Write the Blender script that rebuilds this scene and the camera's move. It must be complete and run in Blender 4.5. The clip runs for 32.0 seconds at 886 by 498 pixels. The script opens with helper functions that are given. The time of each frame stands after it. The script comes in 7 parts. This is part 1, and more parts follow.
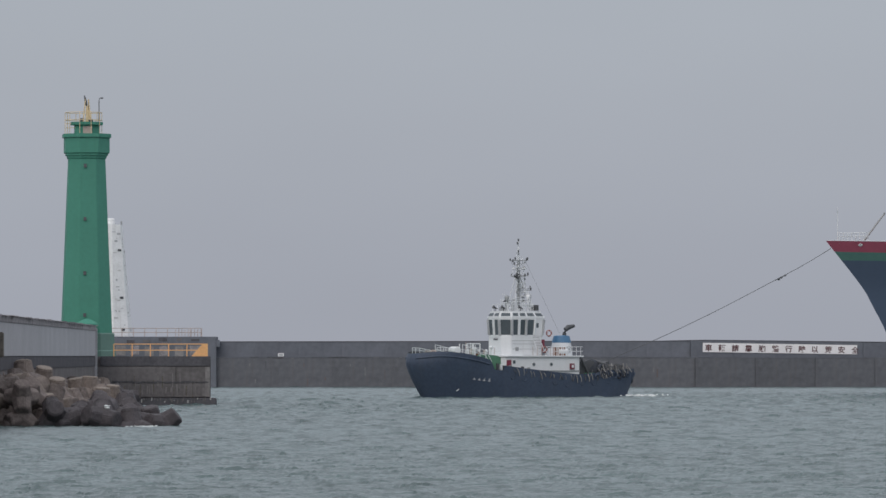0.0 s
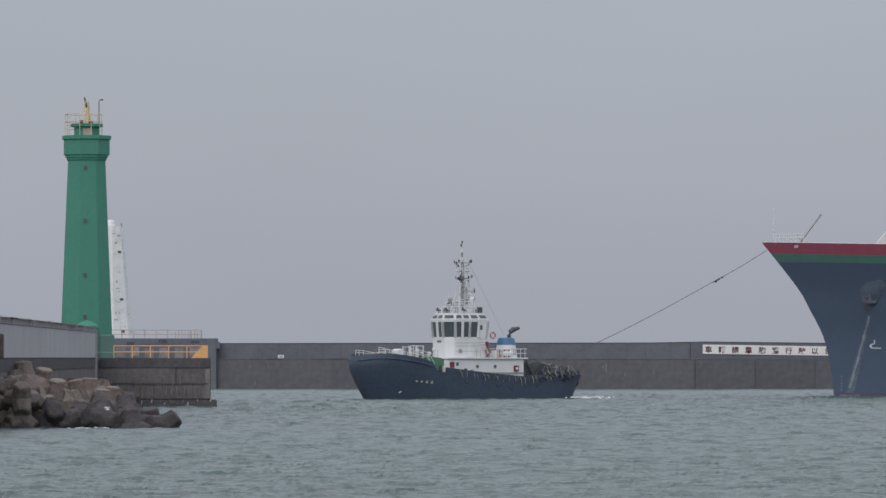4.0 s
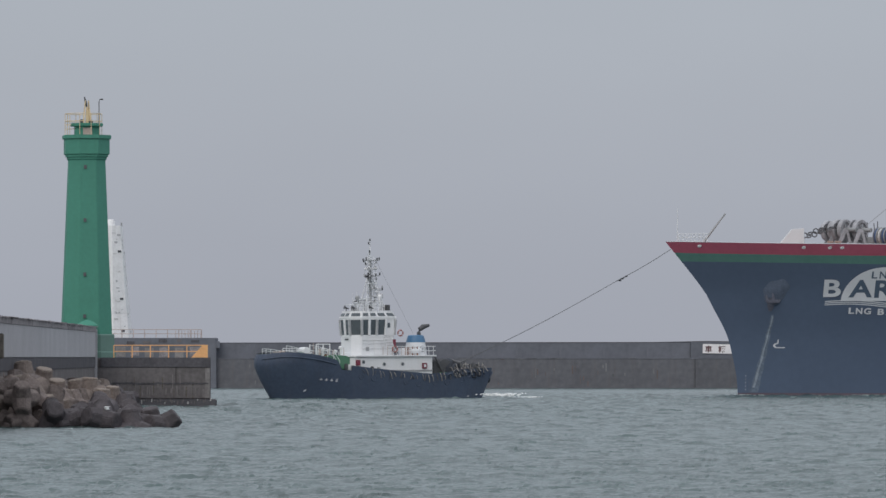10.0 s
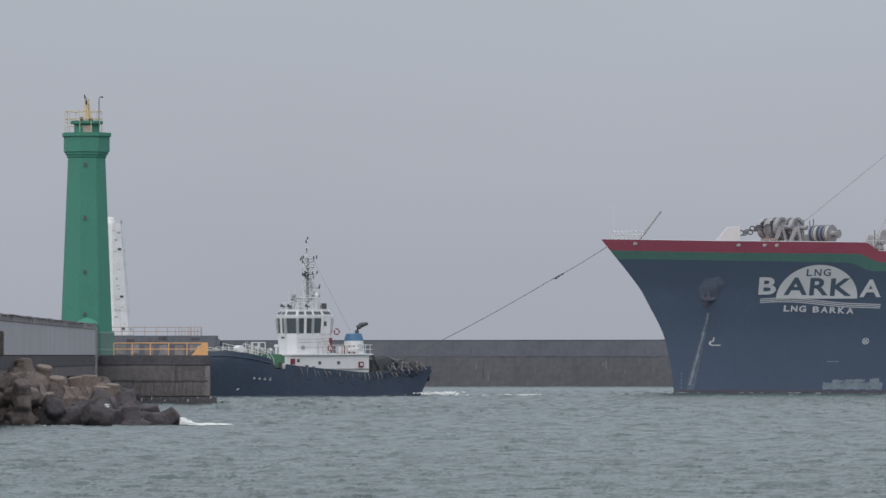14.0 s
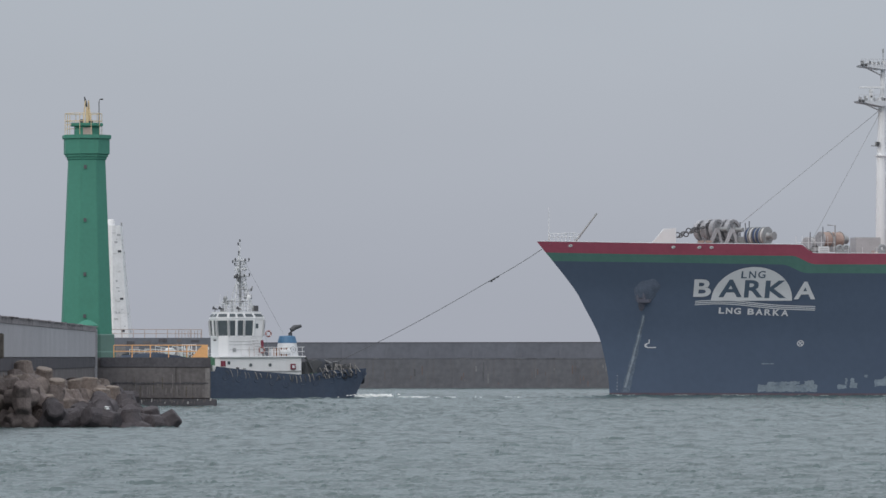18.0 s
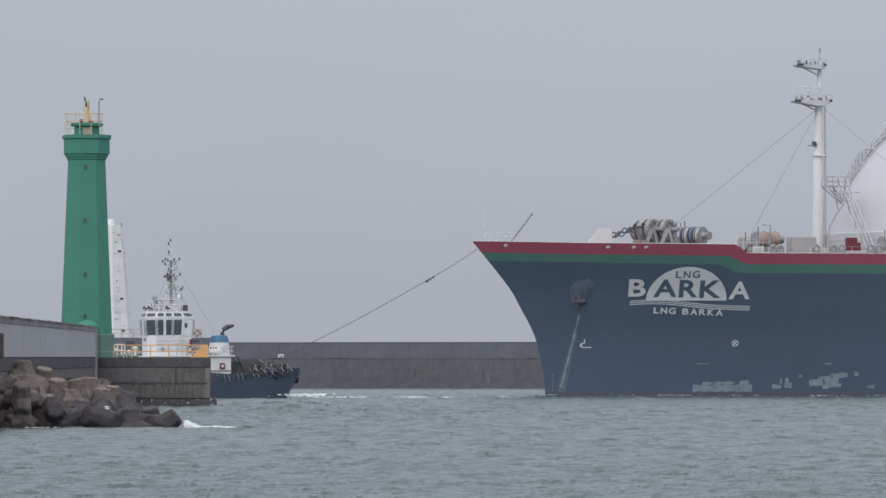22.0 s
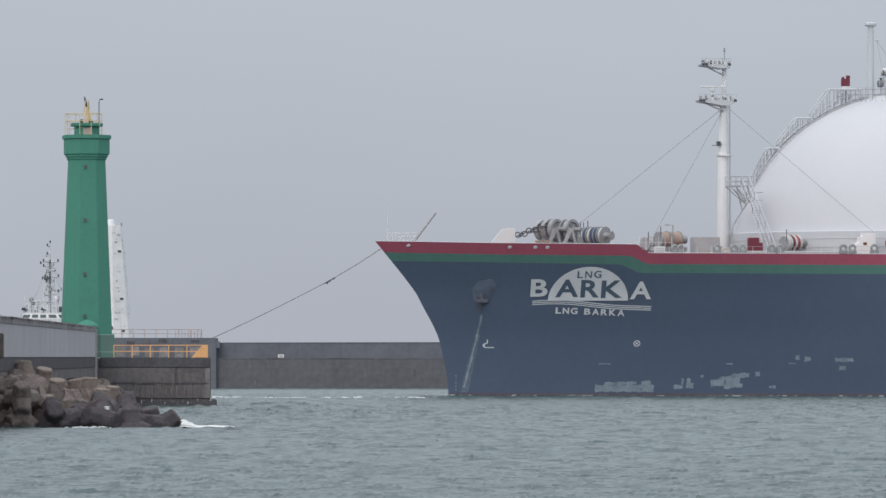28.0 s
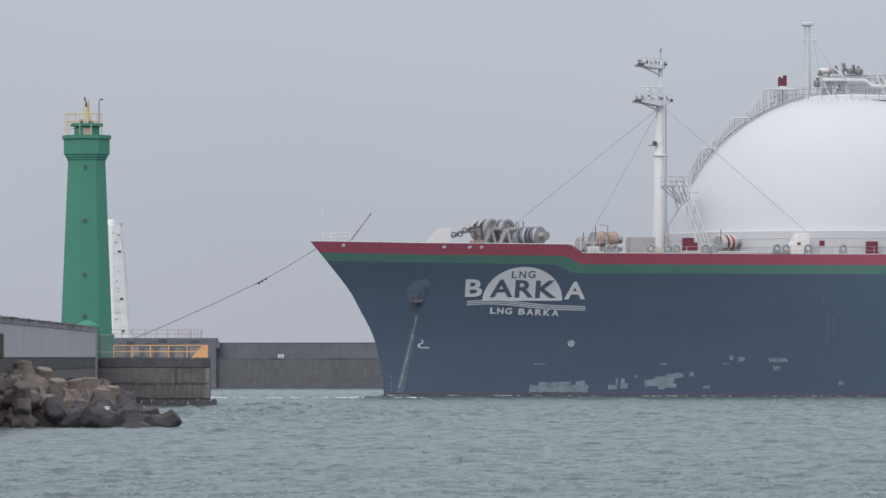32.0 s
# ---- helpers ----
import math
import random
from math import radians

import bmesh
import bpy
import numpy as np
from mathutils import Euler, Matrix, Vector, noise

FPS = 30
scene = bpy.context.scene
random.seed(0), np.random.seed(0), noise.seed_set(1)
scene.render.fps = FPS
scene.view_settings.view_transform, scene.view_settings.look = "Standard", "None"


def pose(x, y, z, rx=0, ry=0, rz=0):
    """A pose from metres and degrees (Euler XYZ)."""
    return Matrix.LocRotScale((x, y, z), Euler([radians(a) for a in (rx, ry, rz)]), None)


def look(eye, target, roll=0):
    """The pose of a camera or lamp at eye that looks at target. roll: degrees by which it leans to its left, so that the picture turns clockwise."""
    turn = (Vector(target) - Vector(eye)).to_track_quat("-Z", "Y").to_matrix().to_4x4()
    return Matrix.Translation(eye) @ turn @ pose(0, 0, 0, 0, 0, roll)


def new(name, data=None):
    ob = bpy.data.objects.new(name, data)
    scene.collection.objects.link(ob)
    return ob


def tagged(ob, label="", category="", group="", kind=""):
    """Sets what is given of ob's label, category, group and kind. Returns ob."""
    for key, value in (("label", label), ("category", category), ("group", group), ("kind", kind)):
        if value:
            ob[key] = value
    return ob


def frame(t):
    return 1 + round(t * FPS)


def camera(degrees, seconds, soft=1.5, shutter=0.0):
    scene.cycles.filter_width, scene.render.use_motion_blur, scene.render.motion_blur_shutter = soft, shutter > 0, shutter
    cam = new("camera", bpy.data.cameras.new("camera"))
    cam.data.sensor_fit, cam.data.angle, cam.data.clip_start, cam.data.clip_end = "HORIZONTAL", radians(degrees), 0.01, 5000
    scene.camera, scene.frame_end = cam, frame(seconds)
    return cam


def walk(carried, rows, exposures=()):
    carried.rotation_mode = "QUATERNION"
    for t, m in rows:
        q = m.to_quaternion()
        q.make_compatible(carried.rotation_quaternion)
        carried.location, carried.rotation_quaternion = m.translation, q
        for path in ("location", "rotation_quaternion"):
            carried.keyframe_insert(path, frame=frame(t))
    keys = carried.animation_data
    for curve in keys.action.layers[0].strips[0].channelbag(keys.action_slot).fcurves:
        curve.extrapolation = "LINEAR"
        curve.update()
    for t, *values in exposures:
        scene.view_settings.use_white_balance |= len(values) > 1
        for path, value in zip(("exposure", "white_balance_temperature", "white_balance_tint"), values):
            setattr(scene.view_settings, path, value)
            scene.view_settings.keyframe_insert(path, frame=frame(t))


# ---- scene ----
cam = camera(8.966, 32.0, soft=1.5)

# small shakes of the tripod: seconds and pitch in ten-thousandths of a radian
SHAKE = [(0, -1.9), (0.5, -1.3), (1, -0.4), (2, -0.3), (3, -0.3), (3.5, 1), (5.5, 1.3), (6, -0.2), (6.5, -0.1), (7, 0.7),
         (7.5, 0.2), (8, 0.2), (8.5, -0.1), (9, -2), (9.5, 0.2), (10, 0.3), (11, 0.3), (12, 0.1), (12.5, 0), (13, 0.8), (13.5, -0.1),
         (14, -3.8), (14.5, -1.4), (16.5, 0.7), (17, 0), (18, 0.1), (19, 0), (19.5, -1.8), (20, -0.1), (21, 0), (22, 0), (23, 0.1),
         (24, 0.2), (24.5, 0.7), (25, 0.4), (25.5, 0.3), (27.5, 0.2), (29, 0.3), (30, 0), (32, 0.5)]
EYE = 4.44
walk(cam, [(t, pose(0, 0, EYE, 90 + 1.0943 + 0.00573 * j, 0, 0)) for t, j in SHAKE],
     exposures=[(0, 0.0, 6500, 10), (6, 0.02, 6500, 10), (13, 0.08, 6500, 10), (19, 0.14, 6500, 9.5), (25, 0.24, 6500, 9), (32, 0.31, 6500, 9)])

# ---- overcast daylight ----
world = bpy.data.worlds.new("overcast_sky")
scene.world = world
world.use_nodes = True
wn, wl = world.node_tree.nodes, world.node_tree.links
bg = wn["Background"]
coord = wn.new("ShaderNodeTexCoord")
sep = wn.new("ShaderNodeSeparateXYZ")
wl.new(coord.outputs["Generated"], sep.inputs[0])
ramp = wn.new("ShaderNodeValToRGB")
wl.new(sep.outputs["Z"], ramp.inputs[0])
ramp.color_ramp.elements[0].position, ramp.color_ramp.elements[0].color = 0.0, (0.342, 0.361, 0.417, 1)
ramp.color_ramp.elements[1].position, ramp.color_ramp.elements[1].color = 1.0, (0.93, 0.96, 1.0, 1)
for at, colour in ((0.03, (0.356, 0.380, 0.436, 1)), (0.065, (0.360, 0.388, 0.441, 1)), (0.30, (0.62, 0.66, 0.71, 1))):
    ramp.color_ramp.elements.new(at).color = colour
sky = wn.new("ShaderNodeTexSky")
sky.sky_type, sky.sun_disc = 'NISHITA', False
sky.sun_elevation, sky.sun_rotation, sky.dust_density = radians(37), radians(205), 4
mist = wn.new("ShaderNodeTexNoise")
mist.inputs["Scale"].default_value, mist.inputs["Detail"].default_value = 7, 3
stretch = wn.new("ShaderNodeMapping")
stretch.inputs["Scale"].default_value = (1, 1, 3)
wl.new(coord.outputs["Generated"], stretch.inputs[0])
wl.new(stretch.outputs[0], mist.inputs["Vector"])
soften = wn.new("ShaderNodeMapRange")
soften.inputs["To Min"].default_value, soften.inputs["To Max"].default_value = 0.93, 1.07
wl.new(mist.outputs["Fac"], soften.inputs[0])
clouds = wn.new("ShaderNodeVectorMath")
clouds.operation = 'SCALE'
wl.new(ramp.outputs[0], clouds.inputs[0])
wl.new(soften.outputs[0], clouds.inputs["Scale"])
blend = wn.new("ShaderNodeMix")
blend.data_type = 'RGBA'
blend.inputs["Factor"].default_value = 0.02
wl.new(clouds.outputs[0], blend.inputs["A"])
wl.new(sky.outputs[0], blend.inputs["B"])
wl.new(blend.outputs["Result"], bg.inputs["Color"])
bg.inputs["Strength"].default_value = 1.0

sun_data = bpy.data.lights.new("sun", 'SUN')
sun_data.energy, sun_data.angle, sun_data.color = 0.46, radians(40), (1, 0.97, 0.93)
sun = new("sun", sun_data)
sun.matrix_world = look((0, 0, 0), (0.35, 0.75, -0.62))


# ---- materials ----
def mat(name, colour, rough=0.6, metal=0.0, var=0.2, scale=0.6, fine=6.0, bump=0.15, streak=0.0, stain=(0.2, 0.15, 0.11), spots=0.0):
    m = bpy.data.materials.new(name)
    m.use_nodes = True
    n, l = m.node_tree.nodes, m.node_tree.links
    b = n["Principled BSDF"]
    b.inputs["Roughness"].default_value, b.inputs["Metallic"].default_value = rough, metal
    tc = n.new("ShaderNodeTexCoord")
    big, small = n.new("ShaderNodeTexNoise"), n.new("ShaderNodeTexNoise")
    for node, s, d in ((big, scale, 4), (small, fine, 5)):
        node.inputs["Scale"].default_value, node.inputs["Detail"].default_value = s, d
        l.new(tc.outputs["Object"], node.inputs["Vector"])
    add = n.new("ShaderNodeMath")
    add.operation = 'ADD'
    l.new(big.outputs["Fac"], add.inputs[0])
    l.new(small.outputs["Fac"], add.inputs[1])
    info = n.new("ShaderNodeObjectInfo")
    ran = n.new("ShaderNodeMath")
    ran.operation, ran.inputs[1].default_value = 'MULTIPLY_ADD', 0.25
    l.new(info.outputs["Random"], ran.inputs[0])
    l.new(add.outputs[0], ran.inputs[2])
    span = n.new("ShaderNodeMapRange")
    span.inputs["From Min"].default_value, span.inputs["From Max"].default_value = 0.7, 1.55
    span.inputs["To Min"].default_value, span.inputs["To Max"].default_value = 1 - var, 1 + var
    l.new(ran.outputs[0], span.inputs[0])
    tint = n.new("ShaderNodeVectorMath")
    tint.operation = 'SCALE'
    tint.inputs[0].default_value = colour
    l.new(span.outputs[0], tint.inputs["Scale"])
    out = tint.outputs[0]
    if streak or spots:
        mp = n.new("ShaderNodeMapping")
        mp.inputs["Scale"].default_value = (1.3, 1.3, 0.12) if streak else (0.5, 0.5, 0.5)
        l.new(tc.outputs["Object"], mp.inputs[0])
        run = n.new("ShaderNodeTexNoise")
        run.inputs["Scale"].default_value, run.inputs["Detail"].default_value = 1.6, 4
        l.new(mp.outputs[0], run.inputs["Vector"])
        cut = n.new("ShaderNodeMapRange")
        cut.inputs["From Min"].default_value, cut.inputs["From Max"].default_value = 0.52, 0.72
        cut.inputs["To Max"].default_value = max(streak, spots)
        l.new(run.outputs["Fac"], cut.inputs[0])
        mix = n.new("ShaderNodeMix")
        mix.data_type = 'RGBA'
        l.new(cut.outputs[0], mix.inputs["Factor"])
        l.new(out, mix.inputs["A"])
        mix.inputs["B"].default_value = (*stain, 1)
        out = mix.outputs["Result"]
    l.new(out, b.inputs["Base Color"])
    if bump:
        bp = n.new("ShaderNodeBump")
        bp.inputs["Strength"].default_value, bp.inputs["Distance"].default_value = bump, 0.05
        l.new(small.outputs["Fac"], bp.inputs["Height"])
        l.new(bp.outputs[0], b.inputs["Normal"])
    return m


SEA = mat("sea_water", (0.068, 0.102, 0.103), rough=0.27, var=0.25, scale=0.05, fine=0.6, bump=0.0)
sn, sl = SEA.node_tree.nodes, SEA.node_tree.links
sea_bsdf = sn["Principled BSDF"]
sea_bsdf.inputs["IOR"].default_value = 1.333
ripple = sn.new("ShaderNodeTexNoise")
ripple.inputs["Scale"].default_value, ripple.inputs["Detail"].default_value = 3.5, 5
sea_co = sn.new("ShaderNodeTexCoord")
crests = sn.new("ShaderNodeMapping")
crests.inputs["Scale"].default_value = (0.6, 1.5, 1.0)
sl.new(sea_co.outputs["Object"], crests.inputs[0])
sl.new(crests.outputs[0], ripple.inputs["Vector"])
sea_bump = sn.new("ShaderNodeBump")
sea_bump.inputs["Strength"].default_value, sea_bump.inputs["Distance"].default_value = 0.5, 0.09
sl.new(ripple.outputs["Fac"], sea_bump.inputs["Height"])
sl.new(sea_bump.outputs[0], sea_bsdf.inputs["Normal"])

FOAM = mat("foam", (0.78, 0.80, 0.80), rough=0.9, var=0.1, bump=0.3)
STREAK = mat("streak_foam", (0.58, 0.62, 0.62), rough=0.9, var=0.2, scale=1.5, fine=8)
WASH = mat("thin_foam", (0.36, 0.42, 0.42), rough=0.9, var=0.25, scale=1.5, fine=8)
HARBOUR = mat("harbour_concrete", (0.148, 0.157, 0.185), rough=0.9, var=0.22, scale=0.12, fine=1.2, streak=0.12, stain=(0.10, 0.10, 0.105))
HARBOUR_LOW = mat("harbour_low_concrete", (0.134, 0.137, 0.154), rough=0.9, var=0.3, scale=0.12, fine=1.2, streak=0.22, stain=(0.14, 0.115, 0.105))
PALE = mat("parapet_concrete", (0.42, 0.415, 0.44), rough=0.9, var=0.14, scale=0.2, fine=2.5, streak=0.3, stain=(0.34, 0.335, 0.355))
AGED = mat("aged_concrete", (0.164, 0.153, 0.156), rough=0.95, var=0.28, scale=0.4, fine=3, streak=0.4, stain=(0.115, 0.105, 0.10))
DARKCON = mat("dark_concrete", (0.114, 0.111, 0.123), rough=0.95, var=0.25, scale=0.5, fine=4, streak=0.3, stain=(0.05, 0.048, 0.048))
ARMOUR = mat("armour_concrete", (0.164, 0.135, 0.126), rough=0.95, var=0.6, scale=0.5, fine=5, bump=0.4, spots=0.5, stain=(0.085, 0.072, 0.068))
ARMOUR_END = mat("pale_leg_end_concrete", (0.235, 0.197, 0.172), rough=0.95, var=0.3, scale=1.2, fine=6, bump=0.4)
ARMOUR_TAN = mat("dry_armour_concrete", (0.198, 0.162, 0.145), rough=0.95, var=0.35, scale=0.6, fine=5, bump=0.4, spots=0.4, stain=(0.10, 0.085, 0.075))
ARMOUR_WET = mat("wet_armour_concrete", (0.066, 0.057, 0.063), rough=0.75, var=0.5, scale=0.6, fine=5, bump=0.4)
COPING = mat("rough_coping_concrete", (0.27, 0.252, 0.265), rough=0.95, var=0.55, scale=1.2, fine=5, bump=0.5)
GREEN = mat("green_tower_paint", (0.060, 0.248, 0.182), rough=0.65, var=0.1, scale=0.25, fine=3, bump=0.05, streak=0.18, stain=(0.06, 0.21, 0.155))
GREEN_PALE = mat("pale_green_paint", (0.12, 0.215, 0.185), rough=0.7, var=0.12)
WHITE = mat("white_paint", (0.74, 0.75, 0.77), rough=0.45, var=0.05, scale=0.5, bump=0.03, streak=0.12, stain=(0.55, 0.54, 0.52))
WHITE_TOWER = mat("white_tower_paint", (0.80, 0.80, 0.81), rough=0.7, var=0.12, scale=0.9, fine=4, streak=0.35, stain=(0.58, 0.57, 0.56))
STAIN_TOWER = mat("stained_tower_paint", (0.62, 0.61, 0.61), rough=0.8, var=0.3, scale=2, fine=6)
DOME = mat("tank_white_paint", (0.605, 0.61, 0.65), rough=0.5, var=0.025, scale=0.15, fine=1.0, bump=0.02)
SKIRT = mat("skirt_white_paint", (0.60, 0.62, 0.66), rough=0.5, var=0.05, streak=0.15, stain=(0.5, 0.5, 0.5))
YELLOW = mat("yellow_paint", (0.80, 0.44, 0.19), rough=0.5, var=0.15, bump=0.05)
CREAM = mat("pale_yellow_paint", (0.68, 0.53, 0.33), rough=0.6, var=0.15)
PINKRAIL = mat("weathered_rail_paint", (0.45, 0.36, 0.33), rough=0.6, var=0.2)
PALESTEEL = mat("pale_grey_steel", (0.46, 0.46, 0.48), rough=0.5, var=0.15)
GREY = mat("grey_steel", (0.33, 0.34, 0.35), rough=0.5, metal=0.2, var=0.15)
VALVE = mat("grey_valve_paint", (0.185, 0.187, 0.197), rough=0.6, var=0.25)
DARK = mat("dark_steel", (0.088, 0.090, 0.098), rough=0.55, metal=0.1, var=0.2)
BLACK = mat("black_rubber", (0.038, 0.043, 0.056), rough=0.85, var=0.3)
RUST = mat("rust", (0.22, 0.10, 0.06), rough=0.9, var=0.3)
NAVY = mat("navy_hull_paint", (0.086, 0.118, 0.180), rough=0.9, var=0.07, scale=0.12, fine=1.4, bump=0.02, streak=0.22, stain=(0.092, 0.124, 0.186))
BAND_GREEN = mat("green_band_paint", (0.098, 0.212, 0.187), rough=0.85, var=0.1, scale=0.2, fine=1.5, bump=0.02, streak=0.2, stain=(0.11, 0.21, 0.19))
BAND_RED = mat("red_band_paint", (0.375, 0.092, 0.142), rough=0.85, var=0.12, scale=0.2, fine=1.5, bump=0.02, streak=0.2, stain=(0.31, 0.10, 0.14))
BOOT = mat("antifouling_red", (0.112, 0.082, 0.105), rough=0.7, var=0.2)
DECKRED = mat("deck_red_paint", (0.20, 0.09, 0.075), rough=0.7, var=0.2)
LETTER = mat("letter_white_paint", (0.63, 0.65, 0.69), rough=0.5, var=0.06, streak=0.12, stain=(0.59, 0.61, 0.65))
LETTER_NAVY = mat("letter_navy_paint", (0.085, 0.120, 0.172), rough=0.45, var=0.1)
WORN = mat("worn_primer", (0.225, 0.28, 0.335), rough=0.85, var=0.3, scale=0.9, fine=5, spots=0.9, stain=(0.12, 0.165, 0.225))
SCUFF = mat("scuffed_hull_paint", (0.108, 0.135, 0.190), rough=0.8, var=0.25, scale=1.5, fine=6)
RUSTY_NAVY = mat("rust_dusted_hull_paint", (0.118, 0.124, 0.160), rough=0.85, var=0.3, scale=1.5, fine=6)
SALT = mat("salt_runoff", (0.235, 0.275, 0.325), rough=0.9, var=0.4, scale=1.2, fine=4)
SALT_FAINT = mat("faint_salt_runoff", (0.135, 0.175, 0.235), rough=0.9, var=0.4, scale=1.2, fine=4)
CRIMSON = mat("red_paint", (0.19, 0.030, 0.055), rough=0.5, var=0.15)
TUGHULL = mat("tug_hull_paint", (0.047, 0.066, 0.106), rough=0.6, var=0.25, scale=0.4, fine=3, bump=0.05, streak=0.3, stain=(0.078, 0.088, 0.115))
TUGGREEN = mat("tug_deck_green", (0.09, 0.22, 0.14), rough=0.7, var=0.15)
TUGBLUE = mat("funnel_blue_paint", (0.075, 0.19, 0.34), rough=0.45, var=0.1)
ROPE = mat("rope_fibre", (0.115, 0.115, 0.12), rough=0.95, var=0.25, scale=2, fine=20)
LASH = mat("fender_lashing", (0.30, 0.285, 0.275), rough=0.9, var=0.3)
ROPEBLUE = mat("blue_mooring_rope", (0.11, 0.155, 0.27), rough=0.95, var=0.2, fine=20)
ROPEPINK = mat("tan_mooring_rope", (0.44, 0.335, 0.295), rough=0.95, var=0.2, fine=20)
ROPEWHITE = mat("white_mooring_rope", (0.68, 0.67, 0.67), rough=0.95, var=0.15, fine=20)
ROPERED = mat("red_mooring_rope", (0.42, 0.10, 0.12), rough=0.95, var=0.2, fine=20)
LIFEBUOY = mat("lifebuoy_red", (0.30, 0.13, 0.12), rough=0.6, var=0.15)
WINCH = mat("winch_grey_paint", (0.36, 0.365, 0.39), rough=0.6, var=0.35, scale=1.5, fine=6, streak=0.3, stain=(0.19, 0.16, 0.145))
SIGNWHITE = mat("sign_white", (0.86, 0.83, 0.84), rough=0.7, var=0.08, streak=0.15, stain=(0.66, 0.60, 0.60))
SIGNRED = mat("sign_maroon", (0.11, 0.045, 0.05), rough=0.8, var=0.15)
GLASS = mat("dark_window_glass", (0.085, 0.105, 0.12), rough=0.06, var=0.2, bump=0.0)


for paint, gloss in ((NAVY, 0.3), (BAND_GREEN, 0.3), (BAND_RED, 0.3), (SCUFF, 0.3), (RUSTY_NAVY, 0.3), (SALT, 0.3), (LETTER_NAVY, 0.3), (AGED, 0.1), (DARKCON, 0.1), (PALE, 0.2)):
    paint.node_tree.nodes["Principled BSDF"].inputs["Specular IOR Level"].default_value = gloss


# ---- mesh helpers ----
class Shape:
    """Collects vertices and faces of one part."""

    def __init__(self):
        self.v, self.f = [], []

    def put(self, verts, faces):
        k = len(self.v)
        self.v += [tuple(p) for p in verts]
        self.f += [tuple(i + k for i in f) for f in faces]
        return self

    def box(self, c, s, turn=(0, 0, 0), taper=1.0):
        r = Euler([radians(a) for a in turn]).to_matrix()
        verts = []
        for z in (-0.5, 0.5):
            k = taper if z > 0 else 1
            for x, y in ((-0.5, -0.5), (0.5, -0.5), (0.5, 0.5), (-0.5, 0.5)):
                verts.append(Vector(c) + r @ Vector((x * s[0] * k, y * s[1] * k, z * s[2])))
        return self.put(verts, [(3, 2, 1, 0), (4, 5, 6, 7), (0, 1, 5, 4), (1, 2, 6, 5), (2, 3, 7, 6), (3, 0, 4, 7)])

    def tube(self, pts, r, n=8):
        pts = [Vector(p) for p in pts]
        rs = r if isinstance(r, (list, tuple)) else [r] * len(pts)
        verts, faces = [], []
        for i, p in enumerate(pts):
            d = (pts[min(i + 1, len(pts) - 1)] - pts[max(i - 1, 0)]).normalized()
            a = d.cross(Vector((0, 0, 1)) if abs(d.z) < 0.9 else Vector((1, 0, 0))).normalized()
            b = d.cross(a)
            verts += [p + (a * math.cos(k * math.tau / n) + b * math.sin(k * math.tau / n)) * rs[i] for k in range(n)]
        for i in range(len(pts) - 1):
            faces += [(i * n + k, i * n + (k + 1) % n, (i + 1) * n + (k + 1) % n, (i + 1) * n + k) for k in range(n)]
        faces += [tuple(reversed(range(n))), tuple(range((len(pts) - 1) * n, len(pts) * n))]
        return self.put(verts, faces)

    def lathe(self, profile, n=24, m=Matrix(), phase=0.0):
        """profile: rows of radius and height; closed by caps."""
        verts, faces = [], []
        for r, z in profile:
            verts += [m @ Vector((r * math.cos(phase + k * math.tau / n), r * math.sin(phase + k * math.tau / n), z)) for k in range(n)]
        for i in range(len(profile) - 1):
            faces += [(i * n + k, i * n + (k + 1) % n, (i + 1) * n + (k + 1) % n, (i + 1) * n + k) for k in range(n)]
        faces += [tuple(reversed(range(n))), tuple(range((len(profile) - 1) * n, len(profile) * n))]
        return self.put(verts, faces)

    def torus(self, c, big, small, turn=(0, 0, 0), n=16, k=6):
        r = Euler([radians(a) for a in turn]).to_matrix()
        verts, faces = [], []
        for i in range(n):
            a = i * math.tau / n
            for j in range(k):
                b = j * math.tau / k
                verts.append(Vector(c) + r @ Vector(((big + small * math.cos(b)) * math.cos(a), (big + small * math.cos(b)) * math.sin(a), small * math.sin(b))))
                faces.append((i * k + j, ((i + 1) % n) * k + j, ((i + 1) % n) * k + (j + 1) % k, i * k + (j + 1) % k))
        return self.put(verts, faces)

    def prism(self, poly, axis, lo, hi):
        """A flat outline in the two other axes, thick from lo to hi along axis ('x', 'y' or 'z')."""
        def place(a, b, c):
            return {"x": (c, a, b), "y": (a, c, b), "z": (a, b, c)}[axis]
        n = len(poly)
        verts = [place(a, b, lo) for a, b in poly] + [place(a, b, hi) for a, b in poly]
        faces = [tuple(reversed(range(n))), tuple(range(n, 2 * n))] + [(i, (i + 1) % n, n + (i + 1) % n, n + i) for i in range(n)]
        return self.put(verts, faces)

    def mesh(self, name, material, smooth=None, bevel=0.0):
        me = bpy.data.meshes.new(name)
        me.from_pydata(self.v, [], self.f)
        bm = bmesh.new()
        bm.from_mesh(me)
        bmesh.ops.recalc_face_normals(bm, faces=bm.faces)
        if bevel:
            edges = [e for e in bm.edges if len(e.link_faces) == 2 and e.calc_face_angle(0) > 0.6]
            bmesh.ops.bevel(bm, geom=edges, offset=bevel, segments=2, affect='EDGES', clamp_overlap=True)
        bm.to_mesh(me)
        bm.free()
        me.materials.append(material)
        if smooth:
            me.polygons.foreach_set("use_smooth", [True] * len(me.polygons))
            me.set_sharp_from_angle(angle=radians(smooth))
        return me


